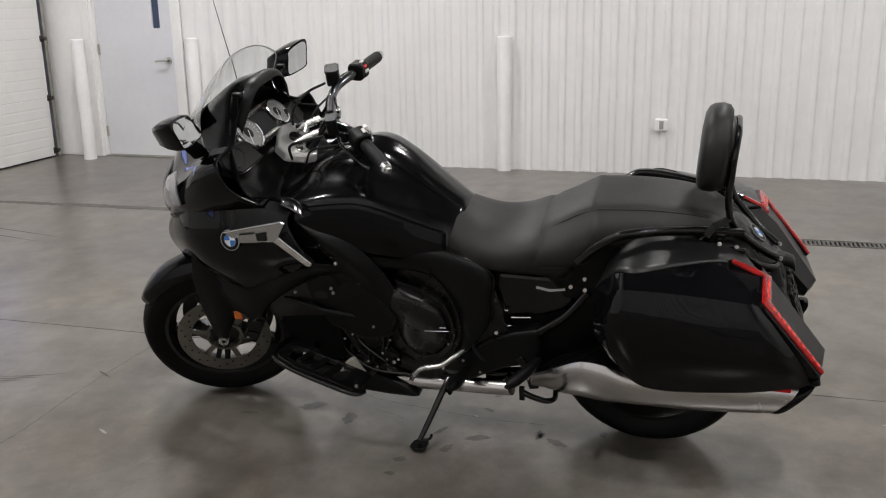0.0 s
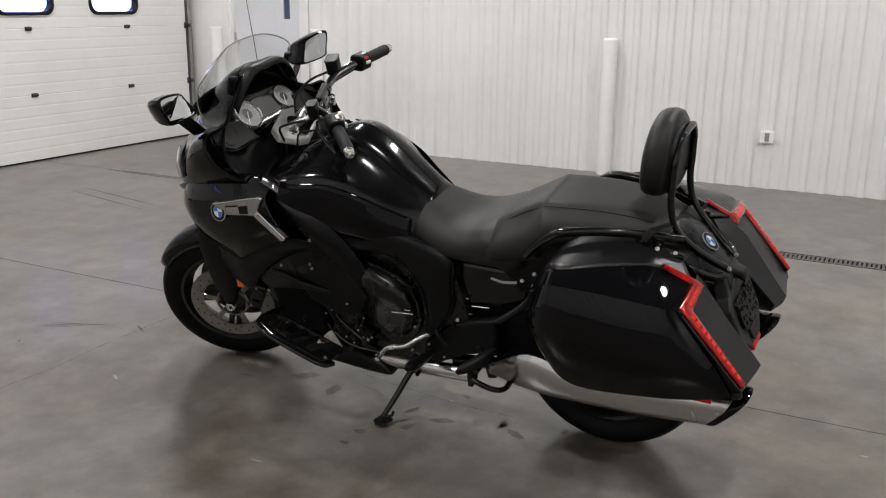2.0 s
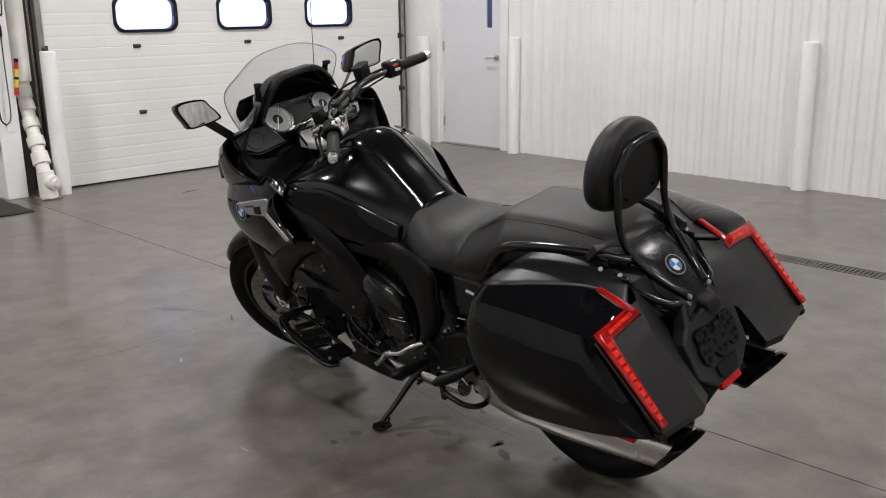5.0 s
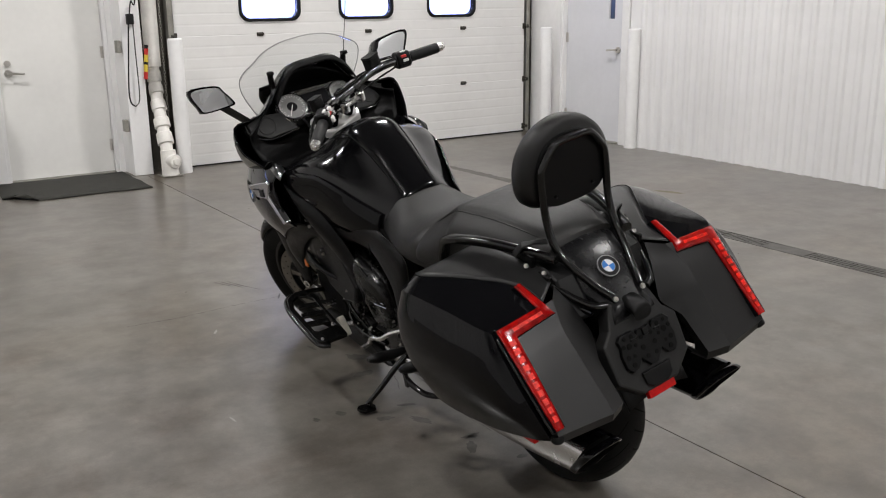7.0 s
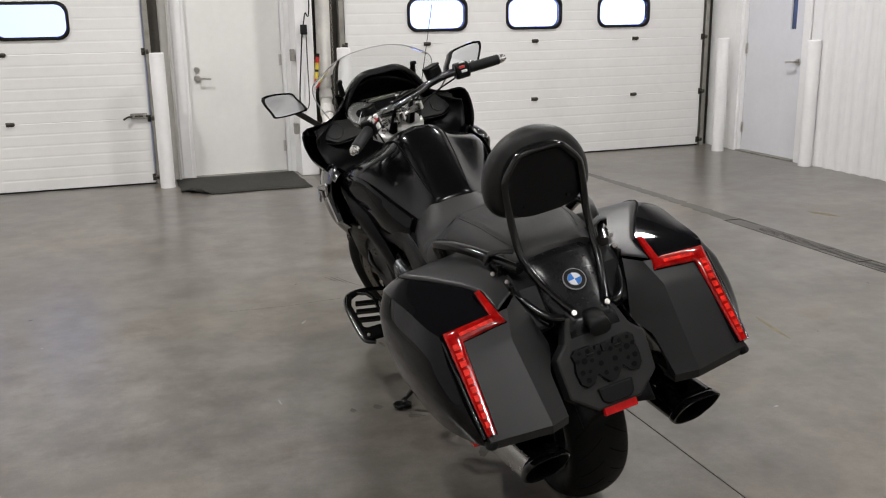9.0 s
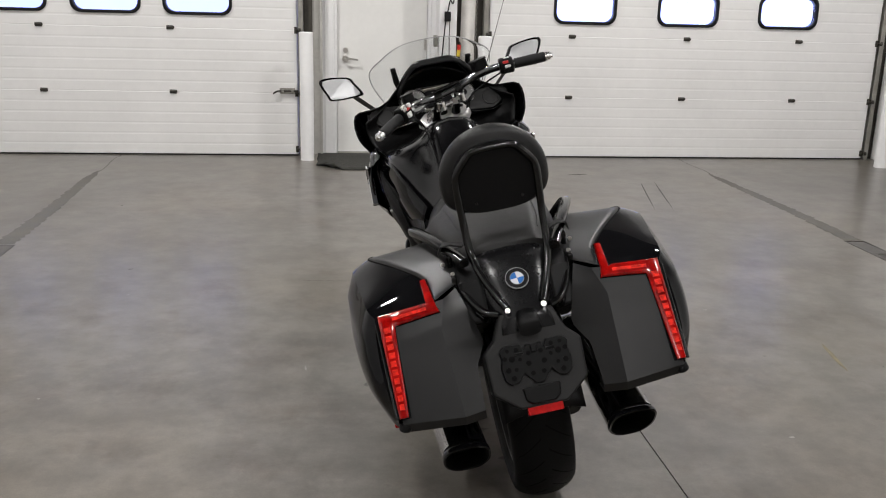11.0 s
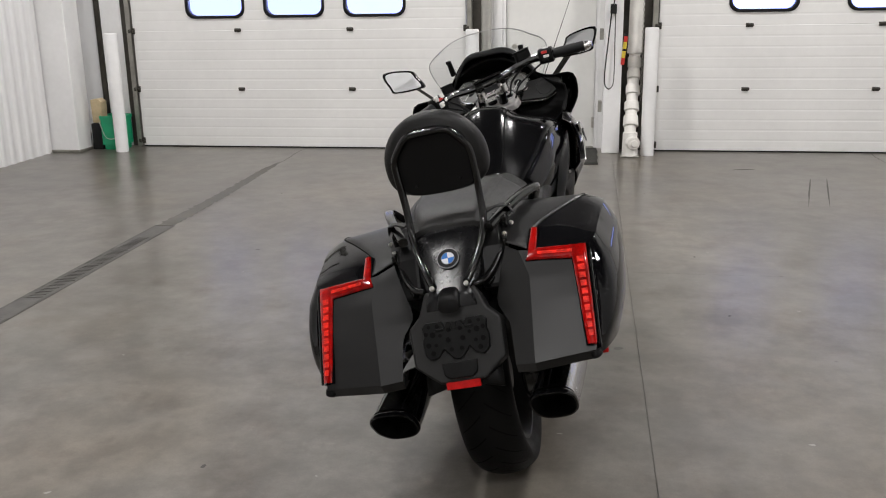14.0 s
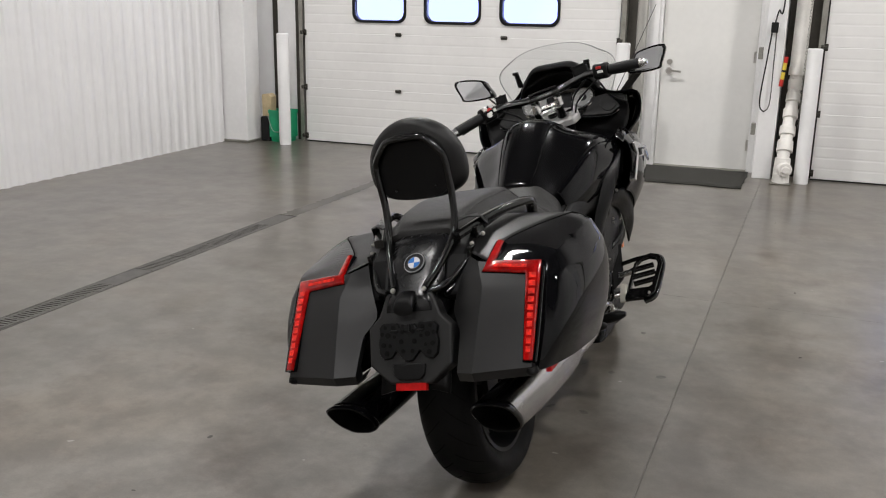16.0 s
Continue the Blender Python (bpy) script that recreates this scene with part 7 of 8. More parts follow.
for s in (-1, 1):
    bm = bmesh.new()
    rows = [flip(s, r) for r in (
        [(0.110, 1.655, 0.790), (0.135, 1.668, 0.735), (0.130, 1.662, 0.670), (0.100, 1.615, 0.570)],
        [(0.208, 1.570, 0.835), (0.232, 1.568, 0.762), (0.214, 1.556, 0.680), (0.166, 1.515, 0.585)],
        [(0.265, 1.480, 0.885), (0.298, 1.475, 0.790), (0.274, 1.465, 0.680), (0.215, 1.435, 0.585)],
        [(0.286, 1.370, 0.922), (0.328, 1.360, 0.815), (0.308, 1.350, 0.690), (0.248, 1.340, 0.580)],
        [(0.290, 1.260, 0.940), (0.340, 1.235, 0.842), (0.336, 1.200, 0.730), (0.282, 1.240, 0.635)],
        [(0.288, 1.170, 0.942), (0.338, 1.150, 0.862), (0.338, 1.110, 0.765), (0.296, 1.140, 0.685)],
        [(0.282, 1.080, 0.925), (0.326, 1.102, 0.875), (0.330, 1.055, 0.760), (0.292, 1.075, 0.705)])]
    skin(bm, rows, 26, 34)
    side_fairing = part("side_fairing", bm, GLOSS, bike, "gloss black side fairing", smooth=60, solid=0.006)
    roundel(side_fairing, (s * 0.340, 1.300, 0.815), (s, 0.10, 0.14), 0.034)
    # bright trim: a plate behind the emblem and a slanting blade
    bm = bmesh.new()
    prism(bm, [(1.325, 0.842), (1.220, 0.868), (1.112, 0.892), (1.100, 0.884), (1.140, 0.818), (1.270, 0.806)], "x", s * 0.335, s * 0.346, 0.03)
    trim = part("side_trim", bm, TRIM_METAL, side_fairing, "bright metal side trim", smooth=0, bevel=0.003)
    bm = bmesh.new()
    prism(bm, [(1.205, 0.846), (1.168, 0.854), (1.170, 0.824), (1.203, 0.822)], "x", s * 0.345, s * 0.349)
    prism(bm, [(1.262, 0.842), (1.210, 0.850), (1.210, 0.845), (1.262, 0.837)], "x", s * 0.345, s * 0.349)
    part("trim_mark", bm, RUBBER, trim, "dark mark on the trim", smooth=0)
    bm = bmesh.new()
    prism(bm, [(1.152, 0.820), (1.130, 0.838), (1.030, 0.752), (1.036, 0.741), (1.052, 0.740)], "x", s * 0.322, s * 0.346, 0.03)
    part("trim_blade", bm, CHROME, side_fairing, "chrome trim blade", smooth=0, bevel=0.003)
    bm = bmesh.new()
    skin(bm, [flip(s, r) for r in ([(0.285, 1.130, 0.950), (0.300, 1.128, 0.946), (0.315, 1.120, 0.932)], [(0.285, 1.085, 0.940), (0.303, 1.080, 0.934), (0.322, 1.072, 0.915)], [(0.282, 1.060, 0.918), (0.300, 1.055, 0.910), (0.315, 1.050, 0.895)])], 8, 8)
    part("trim_cap", bm, BAR_METAL, side_fairing, "dark metal trim cap", smooth=60, solid=0.004)
    # inner wall between the side fairing and the cockpit
    bm = bmesh.new()
    rows = [flip(s, r) for r in (
        [(0.312, 1.185, 0.925), (0.288, 1.160, 0.945), (0.255, 1.120, 0.915)],
        [(0.300, 1.300, 0.885), (0.280, 1.280, 0.930), (0.235, 1.24, 0.900)],
        [(0.280, 1.450, 0.860), (0.272, 1.450, 0.890), (0.215, 1.42, 0.880)],
        [(0.215, 1.580, 0.815), (0.210, 1.590, 0.835), (0.15, 1.56, 0.83)])]
    skin(bm, rows, 10, 16)
    part("fairing_inner", bm, GLOSS, bike, smooth=60, solid=0.004)
    # indicator on the front edge
    bm = bmesh.new()
    skin(bm, [flip(s, r) for r in ([(0.140, 1.645, 0.900), (0.160, 1.640, 0.87), (0.160, 1.636, 0.835)], [(0.195, 1.582, 0.955), (0.222, 1.576, 0.91), (0.226, 1.572, 0.86)], [(0.245, 1.510, 1.00), (0.276, 1.505, 0.945), (0.284, 1.495, 0.895)])], 10, 12)
    part("indicator", bm, LAMP_GLASS, upper, "clear indicator lens", smooth=60, solid=0.006)

# ---- cockpit ----
bm = bmesh.new()
skin(bm, [
    [(-0.310, 1.250, 1.040), (-0.235, 1.300, 1.075), (-0.125, 1.345, 1.165), (0, 1.360, 1.205), (0.125, 1.345, 1.165), (0.235, 1.300, 1.075), (0.310, 1.250, 1.040)],
    [(-0.312, 1.255, 1.000), (-0.235, 1.325, 1.045), (-0.125, 1.392, 1.105), (0, 1.405, 1.125), (0.125, 1.392, 1.105), (0.235, 1.325, 1.045), (0.312, 1.255, 1.000)],
    [(-0.300, 1.240, 0.950), (-0.22, 1.320, 1.000), (-0.12, 1.370, 1.035), (0, 1.385, 1.040), (0.12, 1.370, 1.035), (0.22, 1.320, 1.000), (0.300, 1.240, 0.950)],
    [(-0.275, 1.200, 0.910), (-0.20, 1.270, 0.935), (-0.11, 1.310, 0.960), (0, 1.325, 0.960), (0.11, 1.310, 0.960), (0.20, 1.270, 0.935), (0.275, 1.200, 0.910)],
    [(-0.250, 1.150, 0.895), (-0.18, 1.190, 0.905), (-0.10, 1.210, 0.915), (0, 1.215, 0.915), (0.10, 1.210, 0.915), (0.18, 1.190, 0.905), (0.250, 1.150, 0.895)]], 36, 26)
dash = part("dashboard", bm, PLASTIC, bike, "black plastic cockpit panel", smooth=60, solid=0.006)
bm = bmesh.new()
skin(bm, [[(-0.172, y + 0.03, z - 0.110), (-0.136, y + 0.012, z - 0.050), (-0.082, y, z + 0.004), (0, y, z + 0.010), (0.082, y, z + 0.004), (0.142, y + 0.012, z - 0.045), (0.180, y + 0.03, z - 0.105)] for y, z in ((1.268, 1.208), (1.280, 1.229), (1.325, 1.226), (1.40, 1.187))], 30, 12)
for v in bm.verts:
    v.co.x += 0.012
part("instrument_visor", bm, PLASTIC, dash, "black instrument visor", smooth=60, solid=0.004)
for s in (-1, 1):
    # six-sided speaker panel with a round grille and a glossy lower edge
    rim = [Vector((s * x, y, z)) for x, y, z in ((0.292, 1.300, 1.066), (0.252, 1.306, 1.088), (0.155, 1.286, 1.078), (0.113, 1.268, 1.007), (0.226, 1.268, 1.000), (0.287, 1.282, 1.036))]
    c = sum(rim, Vector()) / 6
    n = (rim[2] - rim[0]).cross(rim[4] - rim[0]).normalized()
    n = n if n.y < 0 else -n
    c -= n * 0.009
    flat = [p - n * (p - c).dot(n) for p in rim]
    bm = bmesh.new()
    grid(bm, [[c + (p - c) * k + n * d for p in flat] for k, d in ((1.12, -0.060), (1.07, -0.012), (1.0, -0.001), (0.95, 0.001), (0.90, 0.0))], True, True)
    cover = part("speaker_cover", bm, SPEAKER, dash, "six-sided matte black speaker cover", smooth=25)
    bm = bmesh.new()
    q = Matrix.Translation(c + n * 0.0005) @ n.to_track_quat("Z", "Y").to_matrix().to_4x4()
    grid(bm, [[q @ Vector((rr * math.cos(t), rr * math.sin(t), z)) for t in (2 * math.pi * i / 32 for i in range(32))] for rr, z in ((0.034, -0.001), (0.033, 0.002), (0.031, 0.002), (0.029, 0.0005))], True)
    part("grille_ring", bm, SPEAKER, cover, smooth=40)
    bm = bmesh.new()
    edge = [c + (flat[k] - c) * 1.06 - n * 0.006 for k in (3, 4, 5, 0)]
    tube(bm, edge, 0.0042, 8, 24)
    part("thin_line", bm, FRAME_BLACK, cover, "glossy black edge", smooth=60)
    bm = bmesh.new()
    cyl(bm, (s * 0.150, 1.320, 1.165), (s * 0.156, 1.300, 1.225), 0.013, 0.010, n=10)
    box(bm, (s * 0.156, 1.294, 1.224), (0.022, 0.028, 0.014))
    part("screen_clip", bm, PLASTIC, dash, smooth=30, bevel=0.004)

CLUSTER = Matrix.Translation((0.008, 1.318, 1.075)) @ Matrix.Rotation(radians(50), 4, "X")
bm = bmesh.new()
outline = []
for cx, r, a0, a1 in ((0.105, 0.054, -75, 75), (-0.105, 0.063, 105, 255)):
    outline += [(cx + r * math.cos(radians(a0 + (a1 - a0) * i / 14)), r * math.sin(radians(a0 + (a1 - a0) * i / 14))) for i in range(15)]
rings = []
for k, z in ((1.04, -0.04), (1.04, 0.004), (0.98, 0.010), (0.93, 0.004), (0.92, -0.004)):
    rings.append([CLUSTER @ Vector((u * (1 + (k - 1) * 0.4), v * k, z)) for u, v in outline])
grid(bm, rings, True, True)
cluster = part("instrument_panel", bm, ALLOY, dash, "twin-dial instrument cluster with silver surround", smooth=30)
for cx, r in ((-0.105, 0.059), (0.105, 0.050)):
    bm = bmesh.new()
    grid(bm, [[CLUSTER @ Vector((cx + rr * math.cos(t), rr * math.sin(t), z)) for t in (2 * math.pi * i / 40 for i in range(40))] for rr, z in ((r, 0.0), (r, 0.012), (r * 0.90, 0.013), (r * 0.88, 0.006))], True)
    ring = part("dial_ring", bm, CHROME, cluster, smooth=40)
    bm = bmesh.new()
    bm.faces.new([bm.verts.new(CLUSTER @ Vector((cx + r * 0.89 * math.cos(t), r * 0.89 * math.sin(t), 0.0065))) for t in (2 * math.pi * i / 40 for i in range(40))])
    part("dial_face", bm, DIAL, ring, "grey dial face", smooth=0)
    bm = bmesh.new()
    bm.faces.new([bm.verts.new(CLUSTER @ Vector((cx + r * 0.34 * math.cos(t), r * 0.34 * math.sin(t), 0.0074))) for t in (2 * math.pi * i / 40 for i in range(40))])
    part("dial_centre", bm, DIAL_DARK, ring, smooth=0)
    bm = bmesh.new()
    for i in range(23):
        t = radians(225 - 270 * i / 22)
        d = Vector((math.cos(t), math.sin(t), 0))
        e = Vector((-d.y, d.x, 0)) * 0.0010
        a, b = Vector((cx, 0, 0.0078)) + d * r * (0.66 if i % 2 == 0 else 0.73), Vector((cx, 0, 0.0078)) + d * r * 0.84
        bm.faces.new([bm.verts.new(CLUSTER @ p) for p in (a - e, a + e, b + e, b - e)])
    part("dial_marks", bm, GREY_MARK, ring, smooth=0)
    bm = bmesh.new()
    d = Vector((-0.5, -0.8, 0)).normalized()
    e = Vector((-d.y, d.x, 0)) * 0.0013
    o = Vector((cx, 0, 0.0095))
    bm.faces.new([bm.verts.new(CLUSTER @ p) for p in (o - e - d * 0.008, o + e - d * 0.008, o + e + d * r * 0.76, o - e + d * r * 0.76)])
    part("needle", bm, GREY_MARK, ring, smooth=0)
bm = bmesh.new()
vs = prism(bm, [(u, v) for u, v in rounded(0.108, 0.076, 0.008, 3)], "z", -0.002, 0.0065)
bmesh.ops.transform(bm, matrix=CLUSTER, verts=vs)
part("display", bm, DIAL_DARK, cluster, "dark colour display", smooth=0)
for v in (-0.050, 0.050):
    bm = bmesh.new()
    box(bm, (0, v, 0.002), (0.12, 0.005, 0.012), CLUSTER)
    part("display_bar", bm, DISC, cluster, smooth=0, bevel=0.002)

# windscreen
bm = bmesh.new()
rows = []
for j in range(22):
    v = j / 21
    w = 0.198 + 0.058 * math.sin(math.pi * min(v / 0.66, 1.0) / 2) - 0.055 * max(0, (v - 0.66) / 0.34) ** 2
    row = []
    for i in range(29):
        u = -1 + 2 * i / 28
        y = 1.590 - 0.225 * v - 0.010 * v * v
        z = 1.068 + 0.266 * v - 0.016 * v * v
        row.append((w * u, y - (0.150 * (1 - v) + 0.020) * u * u, z - 0.040 * v * v * abs(u) ** 3 - 0.012 * u * u))
    rows.append(row)
grid(bm, rows)
screen = part("windscreen", bm, SCREEN, bike, "clear curved windscreen", smooth=80, solid=0.003)
screen.modifiers["solid"].use_rim = False
bm = bmesh.new()
edge = [r[0] for r in rows] + rows[-1][1:-1] + [r[-1] for r in reversed(rows)]
tube(bm, edge, 0.0019, 8)
part("screen_edge", bm, material("screen_edge", (0.36, 0.36, 0.36), 0.3), screen, smooth=60)
bm = bmesh.new()
skin(bm, [[(x * w, y - 1.2 * (x * w) ** 2, z) for x in (-1, -0.5, 0, 0.5, 1)] for y, z, w in ((1.598, 1.052, 0.10), (1.545, 1.105, 0.14), (1.47, 1.16, 0.16))], 14, 10)
part("screen_mount", bm, PLASTIC, upper, smooth=60, solid=0.006)

# mirrors
for s in (-1, 1):
    face = [(0.474, 1.348, 1.236), (0.362, 1.366, 1.226), (0.335, 1.364, 1.196), (0.308, 1.358, 1.150), (0.330, 1.352, 1.140), (0.436, 1.342, 1.142), (0.456, 1.343, 1.166)]
    face = [(x - (0.014 if s < 0 else 0.004), y, z) for x, y, z in face]
    c = sum((Vector(p) for p in face), Vector()) / len(face)
    fwd = Vector((-0.10, 0.99, -0.12)).normalized()
    rings = [[c + (Vector(p) - c) * k + fwd * d for p in face] for k, d in ((0.840, -0.0055), (0.885, -0.0085), (0.985, -0.005), (1.0, 0.016), (0.90, 0.050), (0.66, 0.085), (0.30, 0.098))]
    bm = bmesh.new()
    smooth_rings = [spline([(s * p.x, p.y, p.z) for p in r], 28, True) for r in rings]
    vs = grid(bm, smooth_rings, True)
    bm.faces.new(vs[-1])
    mirror = part("mirror", bm, GLOSS, bike, "gloss black rear-view mirror", smooth=50)
    bm = bmesh.new()
    bm.faces.new([bm.verts.new(p) for p in spline([(s * q.x, q.y, q.z) for q in [c + (Vector(p) - c) * 0.855 - fwd * 0.0066 for p in face]], 28, True)])
    part("mirror_glass", bm, MIRROR, mirror, "mirror glass", smooth=0)
    bm = bmesh.new()
    skin(bm, [[(s * (x - 0.013), y - 0.018, z), (s * x, y - 0.022, z + 0.014), (s * (x + 0.013), y + 0.018, z + 0.004), (s * x, y + 0.022, z - 0.014)] for x, y, z in ((0.355, 1.400, 1.158), (0.325, 1.396, 1.130), (0.290, 1.395, 1.095), (0.255, 1.400, 1.060))], 16, 10, True, True)
    part("mirror_arm", bm, PLASTIC, mirror, smooth=60)

# aerial
bm = bmesh.new()
tube(bm, [(0.190, 1.472, 1.030), (0.232, 1.508, 1.105), (0.335, 1.597, 1.288), (0.402, 1.654, 1.408)], 0.0022, 6, 16, 0.0012)
cyl(bm, (0.184, 1.467, 1.02), (0.205, 1.485, 1.057), 0.007, 0.004, n=10)
part("aerial", bm, RUBBER, bike, "thin black aerial")

# ---- handlebar ----
def steered(pts):
    return [TURN_FRONT @ Vector(p) for p in pts]


bm = bmesh.new()
bar_r = [(0.0, 1.065, 1.118), (0.08, 1.062, 1.122), (0.130, 1.045, 1.130), (0.180, 1.005, 1.136), (0.235, 0.970, 1.130), (0.300, 0.938, 1.118), (0.378, 0.900, 1.106)]
tube(bm, steered([(-x, y, z) for x, y, z in reversed(bar_r[1:])] + bar_r), 0.0150, 12, 60)
bar = part("handlebar", bm, BAR_METAL, bike, "dark chrome tubular handlebar", smooth=60)
for s in (-1, 1):
    bm = bmesh.new()
    p0, p1 = Vector((s * 0.262, 0.956, 1.125)), Vector((s * 0.368, 0.905, 1.108))
    d = (p1 - p0).normalized()
    rows = []
    side, up = d.cross(Vector((0, 0, 1))).normalized(), Vector()
    up = side.cross(d)
    for k in range(25):
        f = k / 24
        r = 0.0195 + (0.0012 if k % 2 else 0) - 0.0015 * abs(f - 0.5)
        rows.append([TURN_FRONT @ (p0.lerp(p1, f) + (side * math.cos(t) + up * math.sin(t)) * r) for t in (2 * math.pi * i / 20 for i in range(20))])
    grid(bm, rows, True, True)
    part("grip", bm, RUBBER, bar, "black ribbed rubber grip", smooth=30)
    bm = bmesh.new()
    cyl(bm, TURN_FRONT @ p1, TURN_FRONT @ (p1 + d * 0.022), 0.0175, 0.0155, n=20)
    cyl(bm, TURN_FRONT @ (p1 + d * 0.020), TURN_FRONT @ (p1 + d * 0.030), 0.010, n=16)
    part("bar_end", bm, ALLOY, bar, "chrome bar end weight", smooth=30, bevel=0.002)
    # switch block
    m = TURN_FRONT @ Matrix.Translation((s * 0.232, 0.972, 1.130)) @ (d.to_track_quat("X", "Z").to_matrix().to_4x4())
    bm = bmesh.new()
    vs = prism(bm, rounded(0.058, 0.060, 0.018, 4), "x", -0.026, 0.030)
    bmesh.ops.transform(bm, matrix=m, verts=vs)
    sw = part("switch_block", bm, PLASTIC, bar, "black switch block", smooth=40, bevel=0.006)
    for k, (dy, dz, mt) in enumerate(((-0.026, 0.016, RED_MARK), (-0.029, 0.0, GREY_MARK), (-0.027, -0.014, PLASTIC), (-0.012, 0.028, GREY_MARK))):
        bm = bmesh.new()
        box(bm, (0.0 + 0.006 * (k % 2), dy * s, dz), (0.022, 0.010, 0.010), m)
        part("switch", bm, mt, sw, smooth=0, bevel=0.002)
    if s < 0:
        for k, (dx, dy, dz, w) in enumerate(((0.016, -0.024, 0.022, 0.020), (-0.012, -0.026, 0.024, 0.016), (-0.018, -0.030, 0.004, 0.014), (0.010, -0.031, -0.006, 0.018))):
            bm = bmesh.new()
            box(bm, (dx, -dy, dz), (w, 0.014, 0.016), m)
            part("switch", bm, ALLOY if k % 2 == 0 else GREY_MARK, sw, "grey switch", smooth=0, bevel=0.003)
    # fluid reservoir, lever and hose
    bm = bmesh.new()
    rm = TURN_FRONT @ Matrix.Translation((s * 0.165, 1.055, 1.158))
    k = 1.0 if s > 0 else 0.74
    vs = prism(bm, rounded(0.062 * k, 0.044 * k, 0.012 * k, 4), "z", -0.028, 0.020 * k)
    bmesh.ops.transform(bm, matrix=rm, verts=vs)
    res = part("fluid_reservoir", bm, PLASTIC, bar, "black fluid reservoir", smooth=40, bevel=0.004)
    bm = bmesh.new()
    vs = prism(bm, rounded(0.066 * k, 0.048 * k, 0.013 * k, 4), "z", 0.020 * k, 0.020 * k + 0.007)
    bmesh.ops.transform(bm, matrix=rm, verts=vs)
    part("reservoir_cap", bm, PLASTIC, res, smooth=40, bevel=0.002)
    bm = bmesh.new()
    tube(bm, steered(flip(s, [(0.195, 1.040, 1.125), (0.235, 1.030, 1.116), (0.290, 0.998, 1.104), (0.335, 0.966, 1.096), (0.350, 0.950, 1.092)])), 0.0055, 8, 24, 0.0065)
    part("hand_lever", bm, FRAME_BLACK, bar, "black hand lever", smooth=60)
    bm = bmesh.new()
    tube(bm, steered(flip(s, [(0.180, 1.085, 1.125), (0.160, 1.155, 1.105), (0.115, 1.205, 1.065), (0.085, 1.21, 0.99), (0.08, 1.22, 0.92)])), 0.0045, 8, 30)
    tube(bm, steered(flip(s, [(0.215, 1.000, 1.108), (0.170, 1.080, 1.080), (0.120, 1.14, 1.045), (0.09, 1.17, 0.98), (0.07, 1.20, 0.93)])), 0.0035, 8, 30)
    part("cable", bm, RUBBER, bar, smooth=60)
    # risers
    bm = bmesh.new()
    rows = []
    for y, z, a in ((1.150, 1.015, 0.020), (1.128, 1.040, 0.015), (1.100, 1.072, 0.013), (1.070, 1.108, 0.014)):
        rows.append([TURN_FRONT @ Vector((s * 0.046 + a * math.cos(t), y + a * 0.8 * math.sin(t), z + a * 0.5 * math.sin(t))) for t in (2 * math.pi * i / 16 for i in range(16))])
    grid(bm, rows, True, True)
    cyl(bm, TURN_FRONT @ Vector((s * 0.030, 1.065, 1.117)), TURN_FRONT @ Vector((s * 0.062, 1.065, 1.117)), 0.019, n=20)
    part("riser", bm, FRAME_BLACK, bar, "black handlebar riser", smooth=40, bevel=0.003)
    bm = bmesh.new()
    tube(bm, steered([(s * 0.046, 1.060, 1.078), (s * 0.044, 1.100, 1.066), (s * 0.044, 1.150, 1.052), (s * 0.048, 1.190, 1.036)]), 0.0125, 12, 12, 0.016)
    part("clamp_rail", bm, ALLOY, bar, "bright alloy clamp rail", smooth=50)
    bm = bmesh.new()
    cyl(bm, TURN_FRONT @ Vector((s * 0.046, 1.060, 1.062)), TURN_FRONT @ Vector((s * 0.046, 1.052, 1.098)), 0.018, 0.016, n=20)
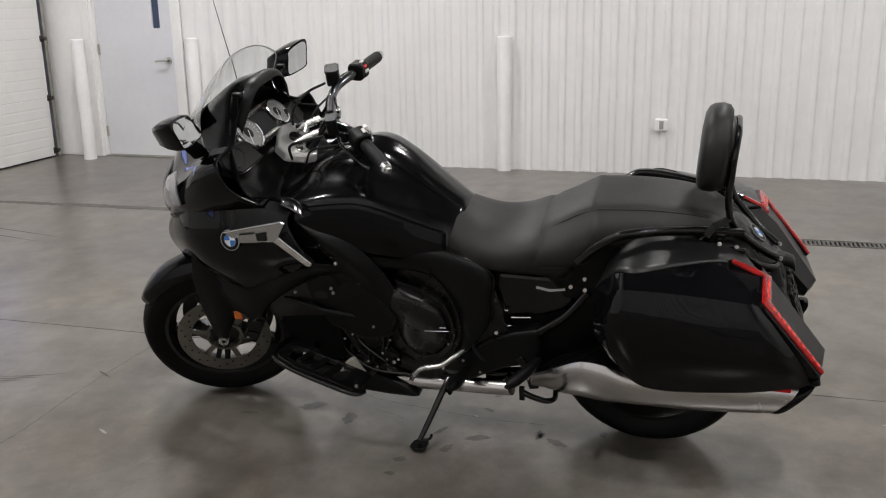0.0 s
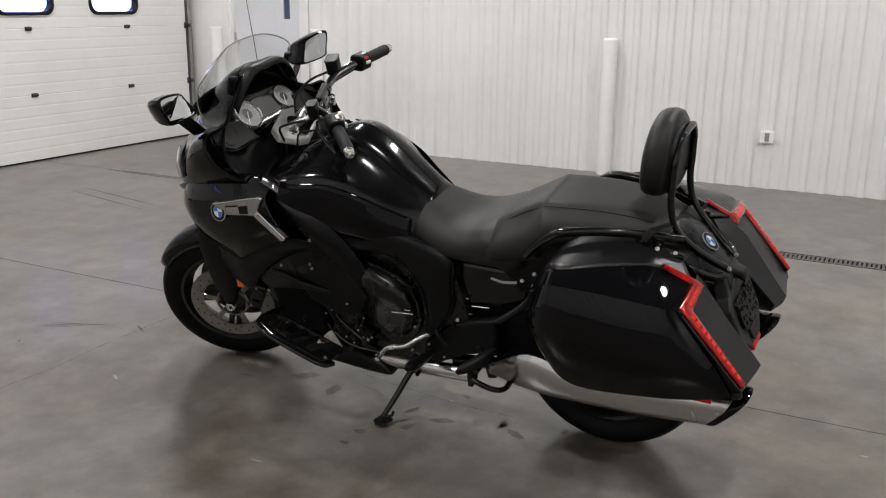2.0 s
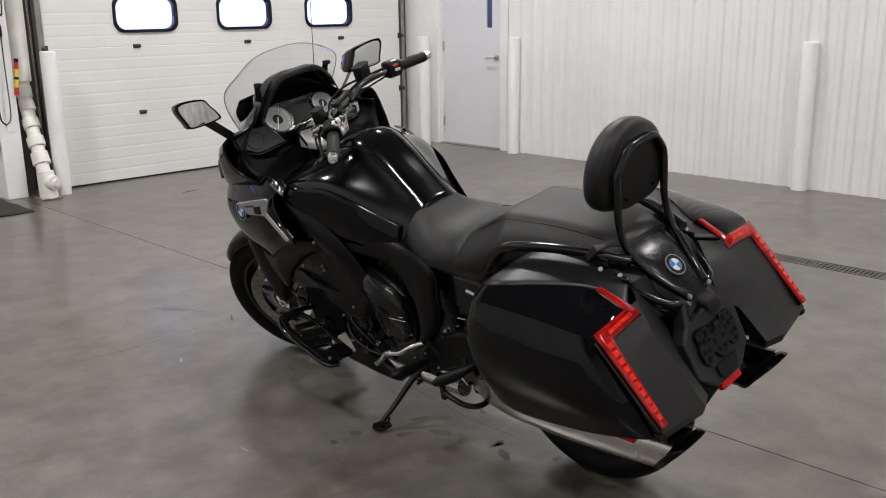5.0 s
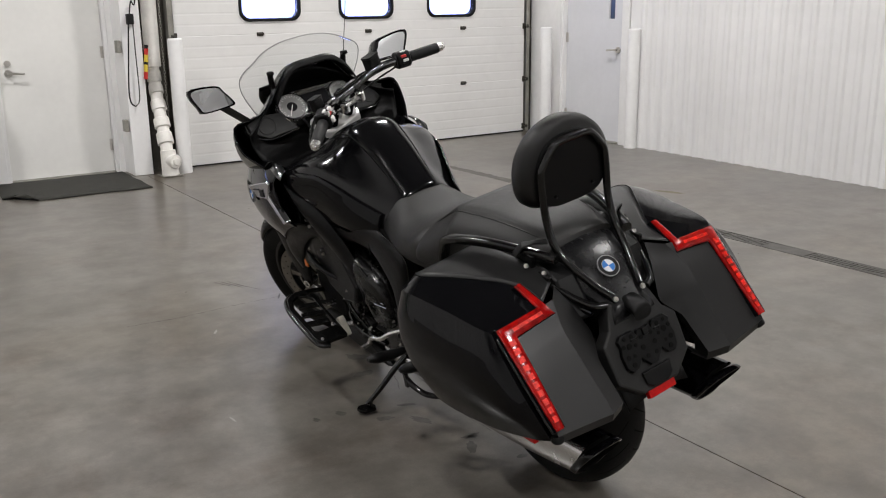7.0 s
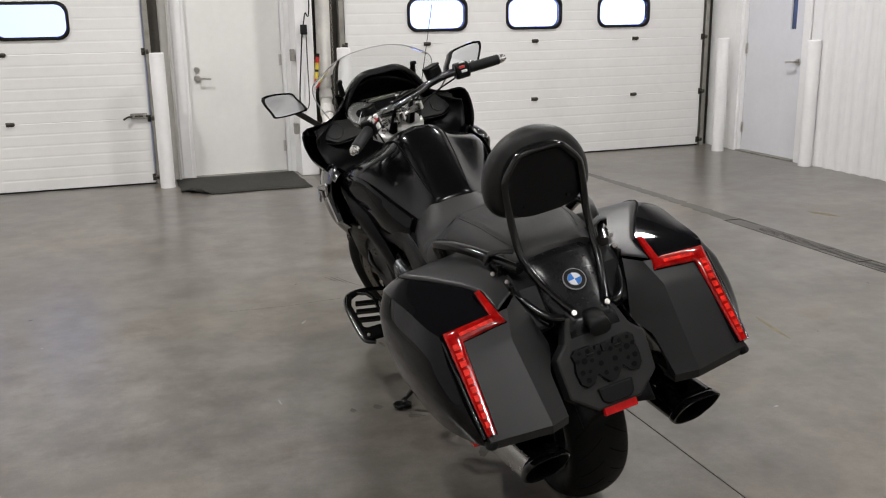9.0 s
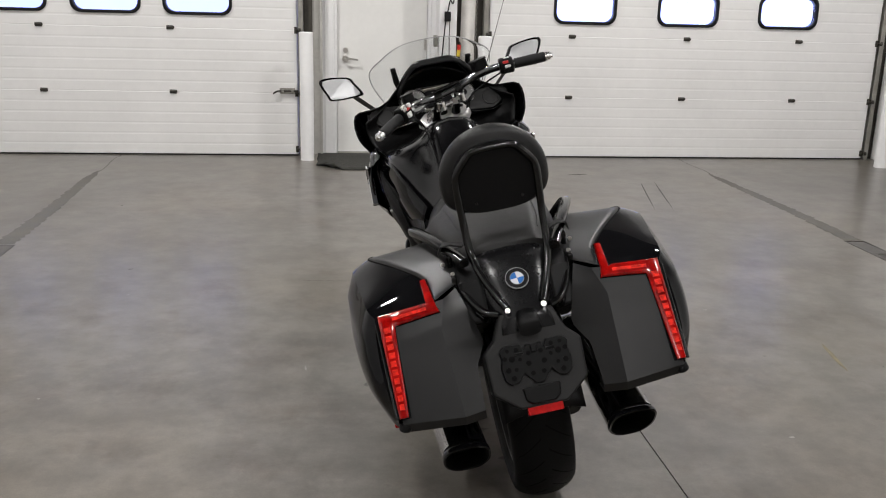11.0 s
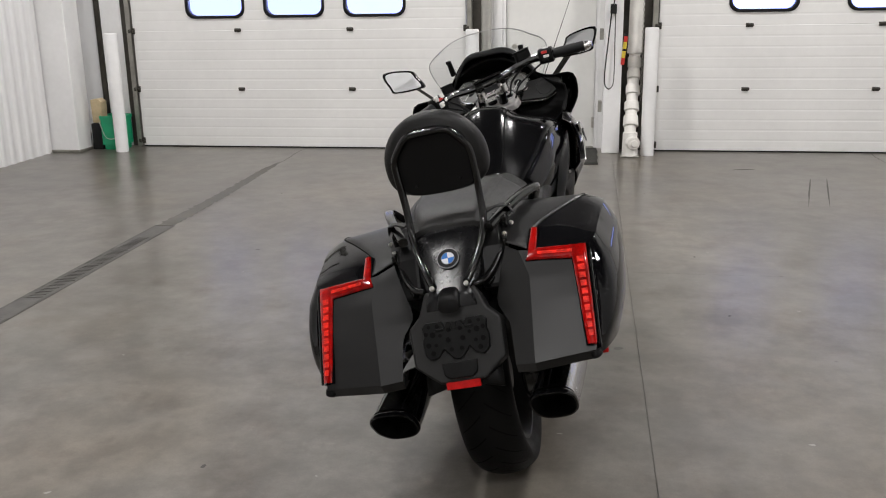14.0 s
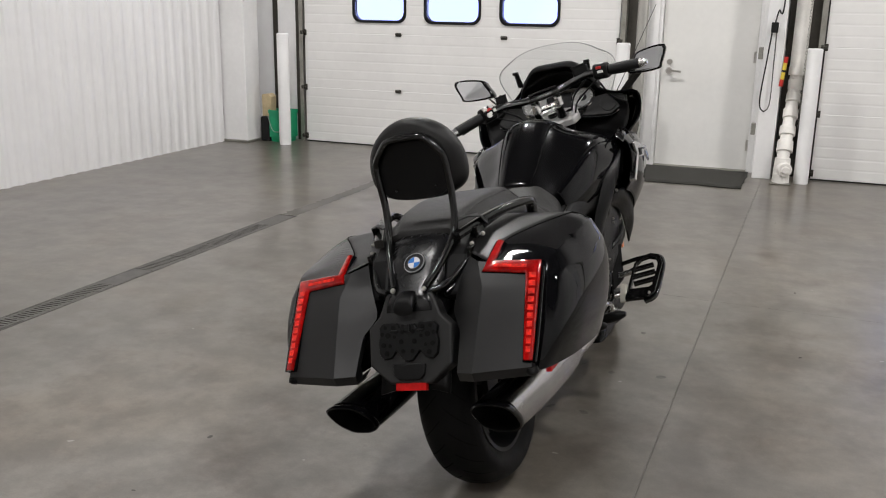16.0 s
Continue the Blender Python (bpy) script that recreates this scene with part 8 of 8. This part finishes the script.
    part("clamp_boss", bm, ALLOY, bar, smooth=30, bevel=0.003)
for yy, zz in ((1.084, 1.070), (1.160, 1.048)):
    bm = bmesh.new()
    cyl(bm, TURN_FRONT @ Vector((-0.046, yy, zz)), TURN_FRONT @ Vector((0.046, yy, zz)), 0.0105, n=16)
    part("clamp_bar", bm, ALLOY, bar, smooth=40)
bm = bmesh.new()
box(bm, (0, 1.064, 1.138), (0.118, 0.024, 0.010), TURN_FRONT)
part("bar_clamp", bm, FRAME_BLACK, bar, smooth=0, bevel=0.004)
bm = bmesh.new()
ring = [(-0.100, -0.030), (-0.075, -0.060), (0.075, -0.060), (0.106, -0.030), (0.110, 0.045), (0.062, 0.080), (-0.062, 0.080), (-0.110, 0.045)]
ym = TURN_FRONT @ Matrix.Translation((0.012, 1.186, 1.008)) @ Matrix.Rotation(radians(20), 4, "X")
vs = prism(bm, ring, "z", -0.022, 0.010, 0.06)
bmesh.ops.transform(bm, matrix=ym, verts=vs)
yoke = part("top_yoke", bm, YOKE_SILVER, bike, "bright alloy top yoke", smooth=0, bevel=0.008)
for s in (-1, 1):
    bm = bmesh.new()
    vs = cyl(bm, (s * 0.07, 0, 0.006), (s * 0.07, 0, 0.020), 0.016, n=20)
    bmesh.ops.transform(bm, matrix=ym, verts=vs)
    part("yoke_cap", bm, CHROME, yoke, smooth=30, bevel=0.002)
bm = bmesh.new()
vs = cyl(bm, (0, 0.02, 0.0), (0, 0.02, 0.024), 0.020, n=20)
bmesh.ops.transform(bm, matrix=ym, verts=vs)
part("ignition_lock", bm, FRAME_BLACK, yoke, smooth=30, bevel=0.003)
bm = bmesh.new()
half(bm, [(1.13, [(0, 0.955), (0.10, 0.945), (0.14, 0.90), (0.14, 0.82)]), (1.22, [(0, 0.93), (0.10, 0.92), (0.14, 0.88), (0.14, 0.80)]), (1.36, [(0, 0.93), (0.10, 0.92), (0.13, 0.88), (0.13, 0.80)])], 14, 8)
part("steering_shroud", bm, PLASTIC, bike, smooth=60)
